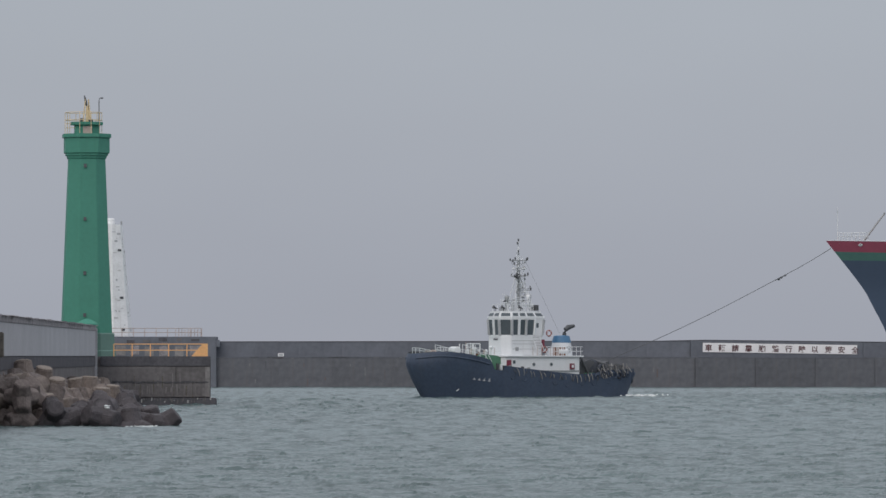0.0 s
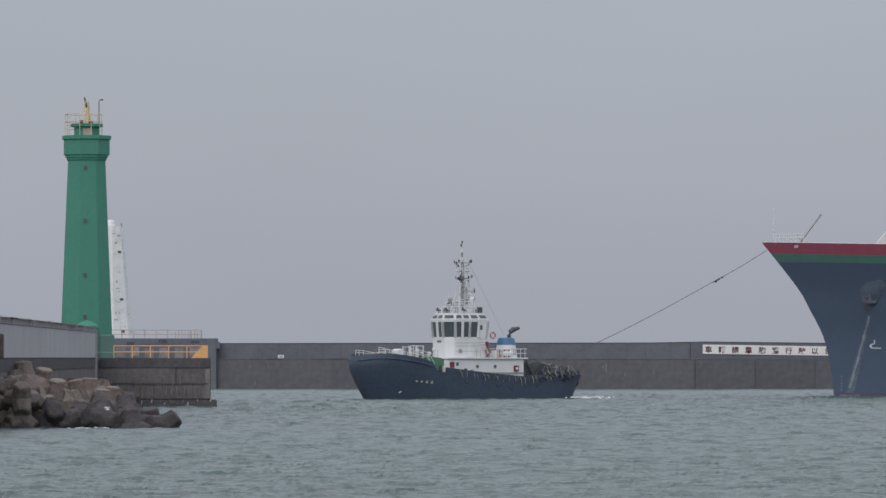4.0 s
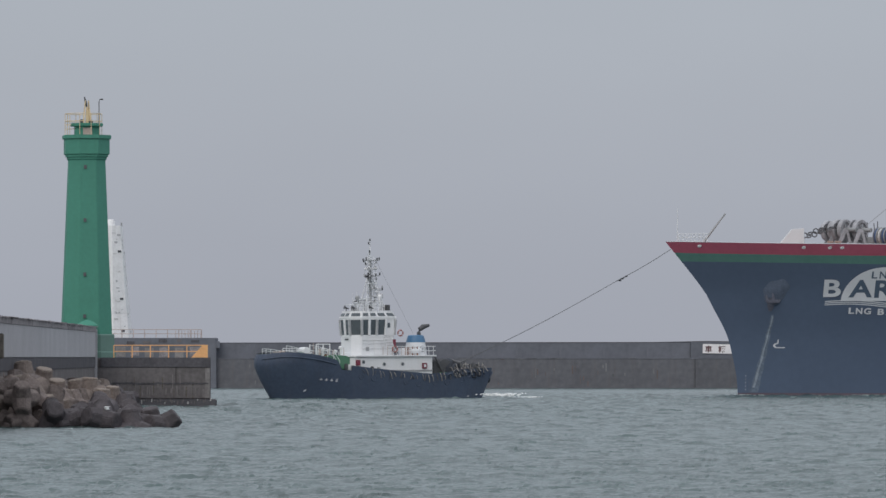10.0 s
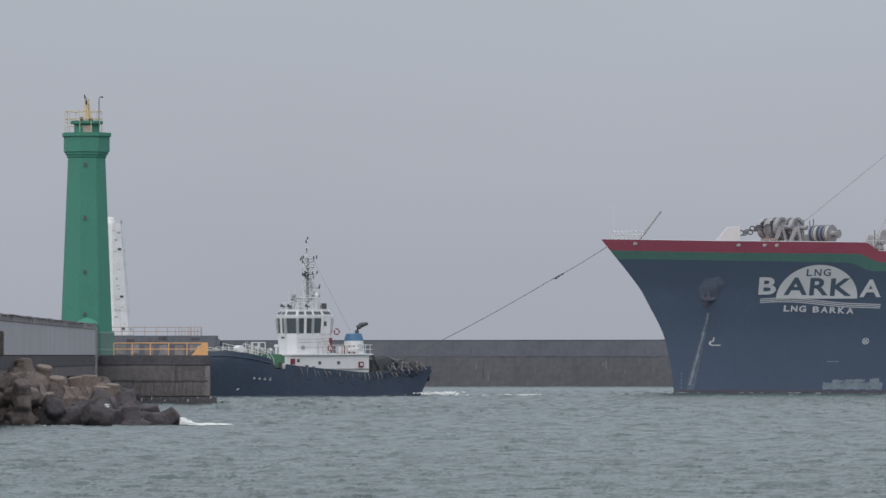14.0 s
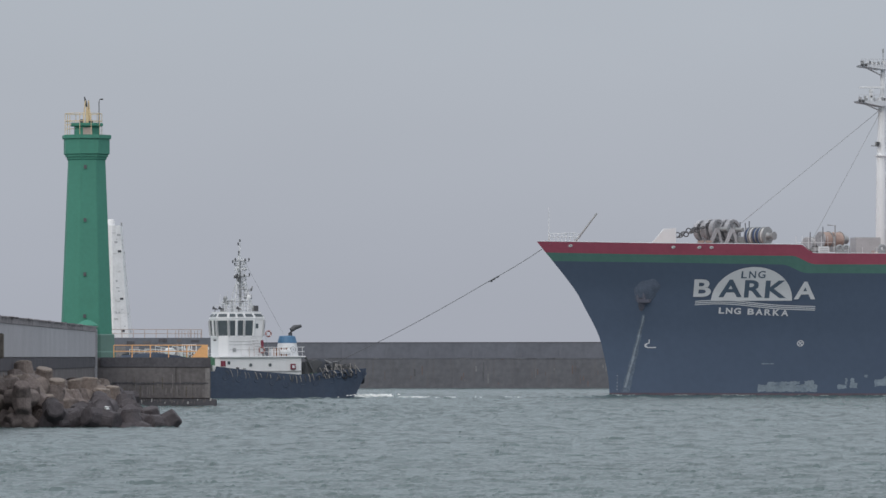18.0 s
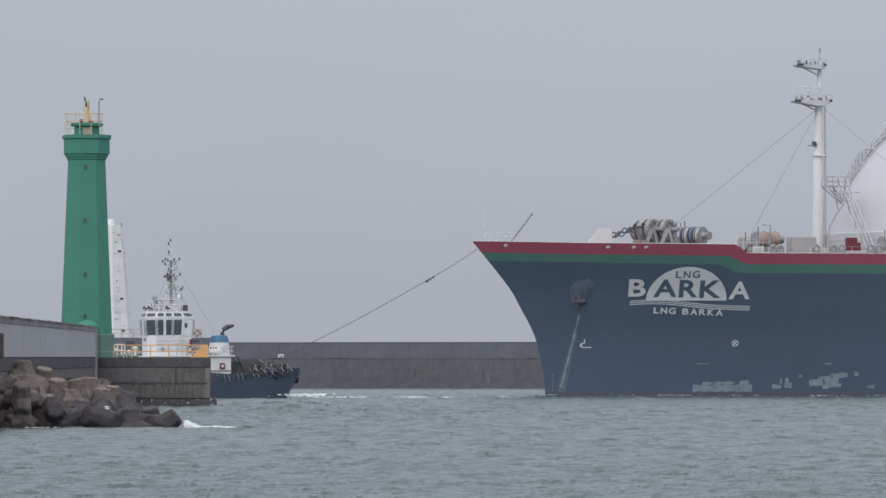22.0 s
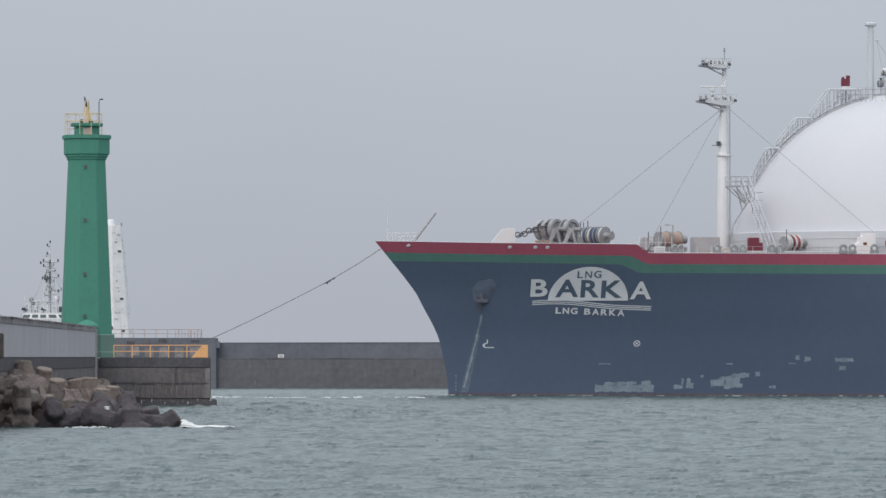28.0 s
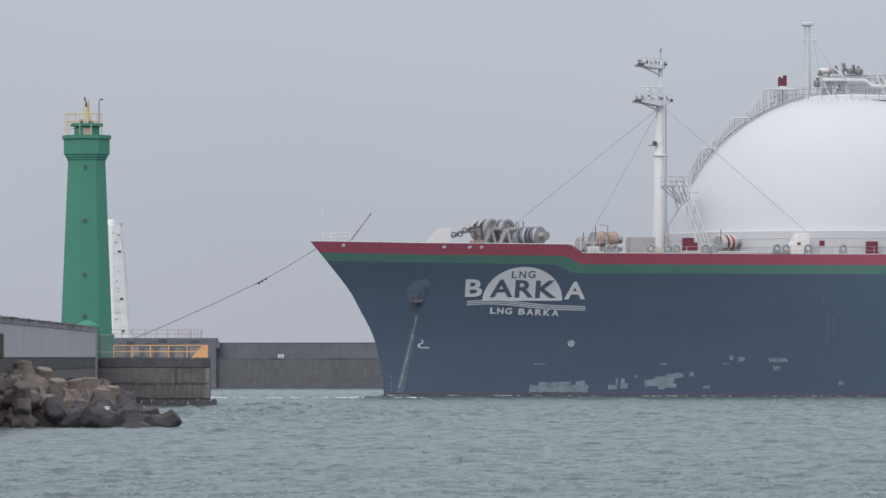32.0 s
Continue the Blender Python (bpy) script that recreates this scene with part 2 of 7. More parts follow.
def part(name, shape, material, parent=None, label="", smooth=None, bevel=0.0):
    ob = new(name, shape.mesh(name, material, smooth, bevel))
    if parent:
        ob.parent = parent
    if label:
        ob["label"] = label
    return ob


def same(name, mesh, parent, m=Matrix(), label=""):
    """One more piece on a shared mesh."""
    ob = new(name, mesh)
    ob.parent = parent
    ob.matrix_local = m
    if label:
        ob["label"] = label
    return ob


def thing(name, label, category, at=(0, 0, 0), turn=0.0, group="", kind=""):
    ob = new(name)
    ob.empty_display_size = 0.2
    ob.matrix_world = pose(*at, 0, 0, turn)
    return tagged(ob, label, category, group, kind)


def setting(name, shape, material, label, category, smooth=None, bevel=0.0):
    return tagged(part(name, shape, material, None, label, smooth, bevel), label, category, "", "structure")


def lerp(x, xs, ys):
    return float(np.interp(x, xs, ys))


def rails(parent, pts, height, posts, r, material, bars=(1.0, 0.5)):
    """A railing along a level line: each post and each bar a part."""
    a, b = Vector(pts[0]), Vector(pts[1])
    up = Vector((0, 0, 1))
    for k in range(posts):
        p = a.lerp(b, k / (posts - 1))
        part("rail_post", Shape().tube([p, p + up * height], r * 1.15, 6), material, parent)
    for h in bars:
        part("rail_bar", Shape().tube([a + up * height * h, b + up * height * h], r, 6), material, parent)


# ---- the sea ----
def wave_sheet(name, seed, short, tall, heading, spread, label):
    """A sheet of wind waves, fine where the view begins and coarser with distance."""
    rng = np.random.default_rng(seed)
    ys = [-900, -300, 0, 90, 135]
    while ys[-1] < 890:
        ys.append(ys[-1] + 0.26 + 0.0018 * max(0, ys[-1] - 150))
    ys += [1000, 1400, 2200, 4800]
    ys = np.array(ys)
    cols = np.concatenate(([-1], np.linspace(-1, 1, 440), [1]))
    half = np.clip(0.0795 * np.abs(ys) + 8, 26, 400)
    xs = cols[None, :] * half[:, None]
    xs[:, 0], xs[:, -1] = -4800, 4800
    yy = np.repeat(ys[:, None], len(cols), 1) + rng.uniform(-0.1, 0.1, xs.shape)
    z = np.zeros_like(xs)
    for _ in range(52):
        wave = short * 6 ** rng.uniform(0, 1) ** 1.3
        a = rng.normal(heading, spread)
        amp = 0.0085 * tall * wave ** 0.7 * rng.uniform(0.5, 1.2)
        k = math.tau / wave
        s = np.sin(k * (xs * math.cos(a) + yy * math.sin(a)) + rng.uniform(0, 6.3) + 0.9 * np.sin(0.11 * xs + rng.uniform(0, 6)) + 0.9 * np.sin(0.06 * yy + rng.uniform(0, 6)))
        z += amp * (2 * ((s + 1) / 2) ** 1.6 - 0.9)
    # the channel, where the current stands against the wind, is steeper
    z *= 1 + 1.5 * np.exp(-((yy - 560) / 125) ** 2) * (0.8 + 0.3 * np.sin(0.05 * xs + 0.02 * yy))
    fade = np.clip((yy - 90) / 50, 0, 1) * np.clip((990 - yy) / 100, 0, 1)
    fade[:, 0] = fade[:, -1] = 0
    z *= fade
    n, m = xs.shape
    me = bpy.data.meshes.new(name)
    me.vertices.add(n * m)
    me.vertices.foreach_set("co", np.stack([xs, yy, z], -1).ravel())
    i = (np.arange(n - 1)[:, None] * m + np.arange(m - 1)[None, :]).ravel()
    quads = np.stack([i, i + 1, i + m + 1, i + m], -1)
    me.loops.add(quads.size)
    me.loops.foreach_set("vertex_index", quads.ravel())
    me.polygons.add(len(quads))
    me.polygons.foreach_set("loop_start", np.arange(0, quads.size, 4))
    me.update()
    me.validate()
    me.polygons.foreach_set("use_smooth", [True] * len(me.polygons))
    me.materials.append(SEA)
    return tagged(new(name, me), label, "water", "", "structure")


water = wave_sheet("water", 5, 0.40, 1.02, -1.66, 0.34, "choppy grey-green harbour sea under overcast sky")
crossing_waves = wave_sheet("water_waves", 17, 0.34, 0.95, -1.40, 0.30, "short wind waves crossing the harbour sea")
crossing_waves.location.z = -0.03


# ---- the far breakwater with its painted sign ----
def breakwater():
    line = [(-70, 806), (-33, 806), (30, 803.3), (37.4, 803), (64, 806.7), (150, 819)]
    crown = [6.42, 6.42, 6.5, 6.64, 6.36, 6.2]
    xs, ys = [p[0] for p in line], [p[1] for p in line]
    walls = []
    for name, z0, tops, d0, d1, m, lab in (("breakwater_base", -2, [4.22] * 6, 0, 9, HARBOUR_LOW, "dark stained concrete base of the outer breakwater"),
                                           ("breakwater_wall", 4.22, crown, 1.2, 3.4, HARBOUR, "grey weathered concrete wave wall on the breakwater")):
        s = Shape()
        n = len(line)
        verts = []
        for (x, y), z1 in zip(line, tops):
            verts += [(x, y + d0, z0), (x, y + d1, z0), (x, y + d1, z1), (x, y + d0, z1)]
        faces = [(3, 2, 1, 0), tuple(4 * (n - 1) + k for k in range(4))]
        for i in range(n - 1):
            faces += [(4 * i + k, 4 * i + (k + 1) % 4, 4 * i + 4 + (k + 1) % 4, 4 * i + 4 + k) for k in range(4)]
        s.put(verts, faces)
        body = setting(name, s, m, lab, "breakwater")
        walls.append(body)
        # caisson sections: each a slightly proud panel with open joints
        x = -33.0
        rng = random.Random(3 if z0 < 0 else 8)
        while x < 96:
            w = 6.2 if z0 > 0 else 8.6
            mid = x + w / 2
            y = lerp(mid, xs, ys) + d0
            top = lerp(mid, xs, tops)
            turn = -2.45 if mid < 34 else 8.0
            if z0 > 0:
                pc = Shape().box((0, 0, (top + 4.22) / 2), (w - 0.01, 0.10, top - 4.3))
            else:
                pc = Shape().box((0, 0, 1.7), (w - 0.01, 0.14, 4.9))
            same("concrete_panel", pc.mesh("concrete_panel", m), body, pose(mid, y - 0.04 + rng.uniform(-0.012, 0.012), rng.uniform(-0.03, 0.0), 0, 0, turn))
            x += w
        for i, ((xa, ya), (xb, yb)) in enumerate(zip(line, line[1:])):
            a, b = Vector((xa, ya + d0, tops[i])), Vector((xb, yb + d0, tops[i + 1]))
            c = (a + b) / 2
            part("coping", Shape().box((c.x, c.y + 0.15, c.z + 0.03), ((b - a).length, 0.5, 0.12), (0, -math.degrees(math.atan2(b.z - a.z, b.x - a.x)), math.degrees(math.atan2(yb - ya, xb - xa)))), DARKCON if z0 > 0 else HARBOUR, body)

    return walls[0]


base_wall = breakwater()


STAIN_RED = mat("faint_rust_stain", (0.145, 0.118, 0.118), rough=0.95, var=0.3)
STAIN_DARK = mat("faint_damp_stain", (0.105, 0.108, 0.12), rough=0.95, var=0.3)
STAIN_PALE = mat("faint_lime_stain", (0.185, 0.188, 0.20), rough=0.95, var=0.3)
LADDER = mat("old_ladder_steel", (0.105, 0.082, 0.072), rough=0.9, var=0.3)


def breakwater_fittings():
    box = thing("utility_box", "small white utility box on the breakwater ledge", "box", (-23.1, 805.7, 4.28))
    part("cabinet", Shape().box((0, 0, 0.3), (0.85, 0.5, 0.5)), SIGNWHITE, box, bevel=0.04)
    part("box_door", Shape().box((0, -0.26, 0.3), (0.6, 0.03, 0.36)), PALESTEEL, box)
    part("foot", Shape().box((0, 0, 0.03), (0.6, 0.4, 0.08)), DARK, box)
    for x, z in ((-27.0, 0.3),):
        ladder = thing("quay_ladder", "rusty steel ladder on the breakwater face", "ladder", (x, 805.75 if x < 0 else 802.85, z))
        for dx in (-0.25, 0.25):
            part("ladder_rail", Shape().tube([(dx, 0, 0), (dx, 0, 3.6)], 0.05, 5), LADDER, ladder)
        for k in range(8):
            part("ladder_rung", Shape().tube([(-0.25, 0, 0.3 + 0.42 * k), (0.25, 0, 0.3 + 0.42 * k)], 0.03, 5), LADDER, ladder)
    rng = random.Random(77)
    for k in range(70):
        x = -30 + 62 * rng.random()
        y = lerp(x, [-33, 30], [806, 803.3])
        low = rng.random() < 0.6
        z = rng.uniform(0.6, 3.2) if low else 4.2 + rng.uniform(-0.1, 0.12)
        tall = rng.uniform(0.3, 1.4) if low else rng.uniform(0.05, 0.12)
        wide = rng.uniform(0.05, 0.22) if low else rng.uniform(0.3, 1.6)
        m = (STAIN_DARK, STAIN_RED, STAIN_PALE)[rng.randrange(3)]
        part("stain", Shape().box((x, y - (0.125 if low else 0.14), z), (wide, 0.02, tall), (0, 0, -2.45)), m, base_wall)
    # vertical rust-brown and pale marks on the wall, added as raised strips
    for k in range(3):
        fender = thing("wall_mark", "raised strip for a vertical mark on the breakwater face", "fender", (-14.2 + 0.45 * k, 805.7, 0.6), group="quay fenders")
        part("strip", Shape().box((0, 0, 0.9), (0.2, 0.16, 1.3 + 0.5 * (k == 0))), (RUST, PALE, PINKRAIL)[k], fender, bevel=0.03)
        part("bolt", Shape().box((0, -0.1, 1.1), (0.08, 0.05, 0.08)), DARK, fender)


breakwater_fittings()


def painted_letters(text, size, parent_place, material, name, parent, label, bold=0.0):
    """Letters as flat solid pieces from the built-in font, each put by parent_place(x, height)."""
    cu = bpy.data.curves.new("writing", 'FONT')
    cu.body, cu.size, cu.resolution_u, cu.offset = text, size, 4, bold
    ob = bpy.data.objects.new("writing", cu)
    scene.collection.objects.link(ob)
    bpy.context.view_layer.update()
    me = bpy.data.meshes.new_from_object(ob.evaluated_get(bpy.context.evaluated_depsgraph_get()))
    bpy.data.objects.remove(ob)
    if not me.vertices:
        return None
    co = [v.co.copy() for v in me.vertices]
    lo, hi = min(c.x for c in co), max(c.x for c in co)
    bot = min(c.y for c in co)
    for v, c in zip(me.vertices, co):
        v.co = parent_place((c.x - lo), (c.y - bot), hi - lo)
    me.materials.append(material)
    me.name = name
    ob = new(name, me)
    ob.parent = parent
    if label:
        ob["label"] = label
    return ob


def safety_sign():
    sign = thing("safety_sign", "long white painted sign with twelve maroon characters on breakwater wall", "sign", (36.9, 803.95, 4.98), 8.0)
    sign.matrix_world = pose(36.9, 803.95, 4.98, 0, 0.85, 8.0)
    part("sign_board", Shape().box((11.25, 0, 0.66), (22.4, 0.09, 1.32)), SIGNWHITE, sign, bevel=0.02)
    for k, ch in enumerate("車輛請靠胸牆行駛以策安全"):
        def place(x, h, w, k=k):
            return (0.38 + k * 1.93 + x * 1.05, -0.06, 0.14 + h * 1.0)
        painted_letters(ch, 1.0, place, SIGNRED, "character", sign, "maroon painted character", 0.022)


safety_sign()


# ---- the near pier head ----
def pier():
    # the pier runs away from the viewer a little askew, and ends in a squared head
    body = setting("pier", Shape().prism([(-27.1, 300), (-31.45, 512), (-45, 512), (-45, 300)], "z", -2, 4.38).prism([(-44.9, 510.3), (-21.0, 510.3), (-21.95, 534), (-44.9, 534)], "z", -2, 4.36), AGED,
                   "weathered concrete breakwater pier with a squared head", "pier")
    part("coping_beam", Shape().box((-25.95, 510.15, 3.95), (9.95, 0.5, 0.9)), DARKCON, body, bevel=0.04)
    part("coping_beam", Shape().prism([(-27.05, 300), (-31.35, 509.8), (-31.85, 509.8), (-27.55, 300)], "z", 3.5, 4.42), DARKCON, body, bevel=0.04)
    rng = random.Random(14)
    # upper course of two long blocks, lower course cast in one, its face eaten by the sea
    for x0, x1, z0, z1 in ((-31.2, -24.12, 2.08, 3.48), (-24.08, -21.02, 2.08, 3.48), (-31.2, -21.02, 0.72, 2.04)):
        part("concrete_block", Shape().box(((x0 + x1) / 2, 510.2 + rng.uniform(-0.02, 0.02), (z0 + z1) / 2), (x1 - x0, 0.5, z1 - z0)), AGED, body, bevel=0.03)
    for k in range(46):
        x, low = -30.9 + 0.213 * k + rng.uniform(-0.1, 0.1), rng.uniform(0.75, 1.0)
        part("eroded_rib", Shape().box((x, 509.94, low + 0.42), (rng.uniform(0.05, 0.16), 0.05, rng.uniform(0.4, 1.0)), (0, rng.uniform(-6, 6), 0)), (RIB, AGED)[k % 2], body)
    part("footing", Shape().box((-25.0, 510.2, 0.1), (9.1, 2.2, 1.1)), DARKCON, body, "dark wet footing with barnacles", bevel=0.08)
    for k in range(34):
        x = -29.2 + k * 0.255 + rng.uniform(-0.12, 0.12)
        part("shell_crust", Shape().box((x, 509.08, 0.42 + rng.uniform(-0.15, 0.2)), (0.05 + rng.random() * 0.1, 0.08, 0.1 + rng.random() * 0.3), (0, rng.uniform(-15, 15), 0)), SHELL if k % 4 == 0 else AGED, body, bevel=0.02)
    # ragged dark pieces along the joint between the two courses
    for k in range(44):
        x = -30.8 + k * 0.222
        part("ledge_crust", Shape().box((x, 509.93, 2.07 + rng.uniform(-0.05, 0.05)), (0.18 + rng.random() * 0.16, 0.06, 0.05 + rng.random() * 0.12), (0, rng.uniform(-10, 10), 0)), DARKCON, body)
    for k in range(14):
        part("lime_run", Shape().box((-30.5 + k * 0.68 + rng.uniform(-0.3, 0.3), 509.935, 1.3 + rng.uniform(-0.4, 1.4)), (0.05 + rng.random() * 0.10, 0.02, 0.5 + rng.random() * 0.8)), RIB, body)
    # pale strip down the front corner of the pier head
    part("corner_facing", Shape().box((-21.25, 509.93, 2.1), (0.42, 0.05, 2.7)), LIME, body, "paler concrete strip at the corner")
    for k in range(9):
        part("rust_run", Shape().box((-29 + k * 0.95 + rng.uniform(-0.3, 0.3), 509.93, 1.5 + rng.uniform(-0.4, 0.5)), (0.05 + rng.random() * 0.12, 0.02, 0.6 + rng.random())), WORN_CON, body)
    # tall parapet along the pier, seen almost end on
    near, far = [(-27.5, 318), (-28.2, 318)], [(-31.36, 509), (-32.1, 509)]
    verts = [(x, y, 4.38) for x, y in near + far] + [(x, y, 6.98) for x, y in near] + [(x, y, 7.08) for x, y in far]
    wall = setting("parapet_wall", Shape().put(verts, [(0, 2, 6, 4), (1, 5, 7, 3), (0, 4, 5, 1), (2, 3, 7, 6), (4, 6, 7, 5), (0, 1, 3, 2)]), PALE, "pale grey concrete parapet wall along the pier", "wall", bevel=0.05)
    n = 7
    for k in range(n):
        f0, f1 = k / n, (k + 1) / n
        g = Shape().prism([(-27.42 - 3.86 * f0, 318.1 + 190.8 * f0), (-27.42 - 3.86 * f1, 318.1 + 190.8 * f1), (-27.52 - 3.86 * f1, 318.1 + 190.8 * f1), (-27.52 - 3.86 * f0, 318.1 + 190.8 * f0)], "z", 4.44, 6.94)
        part("wall_panel", g, PALE, wall)
        za, zb = 7.04 + 0.10 * f0, 7.04 + 0.10 * f1
        edge = [(-27.36 - 3.86 * f0, 318.1 + 190.8 * f0, za), (-28.3 - 3.86 * f0, 318.1 + 190.8 * f0, za), (-28.3 - 3.86 * f1, 317.9 + 190.8 * f1, zb), (-27.36 - 3.86 * f1, 317.9 + 190.8 * f1, zb)]
        top = Shape().put([(x, y, z - 0.45) for x, y, z in edge] + edge, [(0, 1, 2, 3), (4, 7, 6, 5), (0, 4, 5, 1), (1, 5, 6, 2), (2, 6, 7, 3), (3, 7, 4, 0)])
        part("coping_stone", top, COPING, wall, bevel=0.03)
    part("wall_end_pier", Shape().box((-31.55, 509.4, 4.2), (0.75, 0.7, 5.5)), PALE, wall, bevel=0.04)
    yr = thing("yellow_railing", "yellow painted steel railing with orange end gusset", "railing", (0, 0, 0))
    rails(yr, [(-29.75, 510.8, 4.40), (-21.5, 510.8, 4.40)], 1.1, 6, 0.048, YELLOW)
    part("end_gusset", Shape().prism([(-22.75, 4.40), (-21.25, 4.40), (-21.25, 5.55), (-21.7, 5.55)], "y", 510.6, 510.75), YELLOW, yr, "orange-yellow triangular plate")
    part("wall_pilaster", Shape().box((-28.16, 360, 5.15), (0.34, 0.8, 1.6)), WORN_CON, wall, "weathered brown stub post against the parapet", bevel=0.05)
    # broken top edge of the parapet
    for k in range(90):
        f = (k + 0.5) / 90 + rng.uniform(-0.003, 0.003)
        part("coping_chip", Shape().box((-27.5 - 3.86 * f + rng.uniform(-0.1, 0.1), 318.1 + 190.8 * f, 7.04 + 0.10 * f + rng.uniform(-0.02, 0.03)), (0.6, rng.uniform(1.0, 2.4), rng.uniform(0.02, 0.07)), (rng.uniform(-0.8, 0.8), 0, rng.uniform(-10, 10))), COPING, wall)


LIME = mat("lime_run_concrete", (0.235, 0.222, 0.222), rough=0.95, var=0.35, scale=1.2, fine=5)
RIB = mat("eroded_concrete", (0.180, 0.169, 0.170), rough=0.95, var=0.35, scale=1.2, fine=5)
SHELL = mat("barnacle_crust", (0.42, 0.41, 0.41), rough=0.95, var=0.3)
WORN_CON = mat("rust_stained_concrete", (0.13, 0.115, 0.10), rough=0.95, var=0.4, scale=1.5, fine=6)
pier()


def outer_head():
    # higher platform of the outer breakwater round the white lighthouse
    back = setting("outer_head", Shape().box((-46.6, 808.5, 2.4), (28.6, 7.0, 9.55)), HARBOUR, "dark concrete platform at the head of the outer breakwater", "wall", bevel=0.05)
    part("wall_step", Shape().box((-32.1, 806.0, 6.2), (0.5, 1.8, 1.0)), HARBOUR, back, bevel=0.03)
    rng = random.Random(19)
    for k in range(6):
        part("render_patch", Shape().box((-46.0 + 2.15 * k + rng.uniform(-0.3, 0.3), 804.97, 5.15 + rng.uniform(-0.1, 0.1)), (rng.uniform(1.1, 1.6), 0.06, rng.uniform(1.2, 1.6))), COPING if k % 2 else LIME, back, "patch of pale render on the dark wall")
    for k in range(5):
        part("damp_patch", Shape().box((-44.5 + 2.3 * k, 804.98, 6.6 + rng.uniform(-0.2, 0.2)), (rng.uniform(0.4, 1.4), 0.05, rng.uniform(0.2, 0.6))), AGED if k % 2 else DARKCON, back)
    rail = thing("upper_railing", "weathered pale pipe railing on the outer platform", "railing", (0, 0, 0))
    rails(rail, [(-49.0, 805.4, 7.17), (-34.4, 805.4, 7.17)], 1.2, 10, 0.05, PINKRAIL)
    for k in range(9):
        part("rail_picket", Shape().tube([(-38.2 + k * 0.45, 807.4, 7.17), (-38.2 + k * 0.45, 807.4, 8.25)], 0.045, 5), PINKRAIL, rail)


outer_head()


def lighthouse_green():
    t = thing("green_lighthouse", "green octagonal concrete lighthouse tower on the pier head", "lighthouse", (-33.25, 527, 4.38), 10)
    ph = math.pi / 8
    c = 1 / math.cos(ph)
    part("tower", Shape().lathe([(2.42 * c, 0), (2.38 * c, 0.3), (2.30 * c, 2.2), (1.665 * c, 18.75)], 8, phase=ph), GREEN, t, bevel=0.05)
    # added plinth, paler and greyer than the tower above
    part("plinth", Shape().lathe([(2.62 * c, 0), (2.62 * c, 0.5), (2.52 * c, 0.6), (2.5 * c, 2.1), (2.42 * c, 2.2)], 8, phase=ph), GREEN_PALE, t, "added pale grey-green plinth")
    part("corbel", Shape().lathe([(1.68 * c, 18.38), (1.78 * c, 18.5), (1.8 * c, 18.7), (1.92 * c, 18.72), (1.92 * c, 18.9), (2.05 * c, 18.98)], 8, phase=ph), GREEN, t)
    part("gallery_parapet", Shape().lathe([(2.06 * c, 18.95), (2.06 * c, 20.4), (1.9 * c, 20.42)], 8, phase=ph), GREEN, t, bevel=0.03)
    part("gallery_coping", Shape().lathe([(2.2 * c, 20.38), (2.2 * c, 20.75)], 8, phase=ph), GREEN, t, bevel=0.04)
    part("lantern_room", Shape().lathe([(1.12 * c, 20.7), (1.12 * c, 21.6)], 8, phase=ph), GREEN, t)
    part("lantern_panel", Shape().box((-0.05, -1.15, 21.1), (0.85, 0.1, 0.66), (0, 0, -10)), PINKRAIL, t, "grey louvre panel")
    part("lantern_roof", Shape().lathe([(1.46 * c, 21.58), (1.46 * c, 21.86)], 8, phase=ph), GREEN, t, bevel=0.03)
    for z in (3.85, 7.75, 12.8, 17.75):
        r = 2.33 - (z - 2.2) * 0.038
        w = part("window", Shape().box((0.0, -r, z), (0.36, 0.16, 0.44)), GREEN, t, bevel=0.02)
        w.rotation_euler = (0, 0, radians(-10 - 0.5))
        part("pane", Shape().box((0.0, -r - 0.085, z), (0.26, 0.03, 0.34)), DARK, w)
    for dx, dy in ((-0.32, -0.25), (0.36, -0.25), (0.3, 0.3), (-0.3, 0.3)):
        part("lamp_leg", Shape().tube([(dx, dy, 21.85), (dx * 0.75, dy * 0.75, 22.9), (dx * 0.45, dy * 0.4, 24.0)], [0.05, 0.05, 0.04], 6), CREAM, t)
    part("lamp_post", Shape().tube([(0.12, 0, 21.85), (0.1, 0, 22.5), (0.05, 0, 23.0), (0, 0, 23.5)], [0.24, 0.2, 0.14, 0.07], 8), CREAM, t, "yellow tapered lamp housing")
    part("lamp_base", Shape().box((0.35, -0.2, 22.0), (0.4, 0.3, 0.3)), DARK, t, bevel=0.03)
    part("lamp_box", Shape().box((-0.45, 0.1, 22.05), (0.35, 0.3, 0.36)), DARK, t, bevel=0.03)
    part("lamp", Shape().tube([(0.0, 0, 23.4), (-0.1, 0, 23.85), (-0.22, 0, 24.35)], [0.09, 0.11, 0.05], 8), DARK, t, "dark lamp head")
    part("pole", Shape().tube([(1.15, 0, 21.8), (1.15, 0, 23.9), (1.2, 0, 24.1), (1.42, 0, 24.15)], 0.045, 6), DARK, t, "thin dark pole with bent top")
    part("pole_light", Shape().box((1.42, 0, 24.12), (0.24, 0.14, 0.12)), DARK, t)
    for k in range(10):
        a = k * math.tau / 10
        p = Vector((-0.30 + 1.72 * math.cos(a), 1.72 * math.sin(a), 20.7))
        q = Vector((-0.30 + 1.72 * math.cos(a + math.tau / 10), 1.72 * math.sin(a + math.tau / 10), 20.7))
        part("rail_post", Shape().tube([p, p + Vector((0, 0, 2.05))], 0.032, 5), CREAM, t)
        for h in (2.05, 1.35):
            part("rail_bar", Shape().tube([p + Vector((0, 0, h)), q + Vector((0, 0, h))], 0.032, 5), CREAM, t)
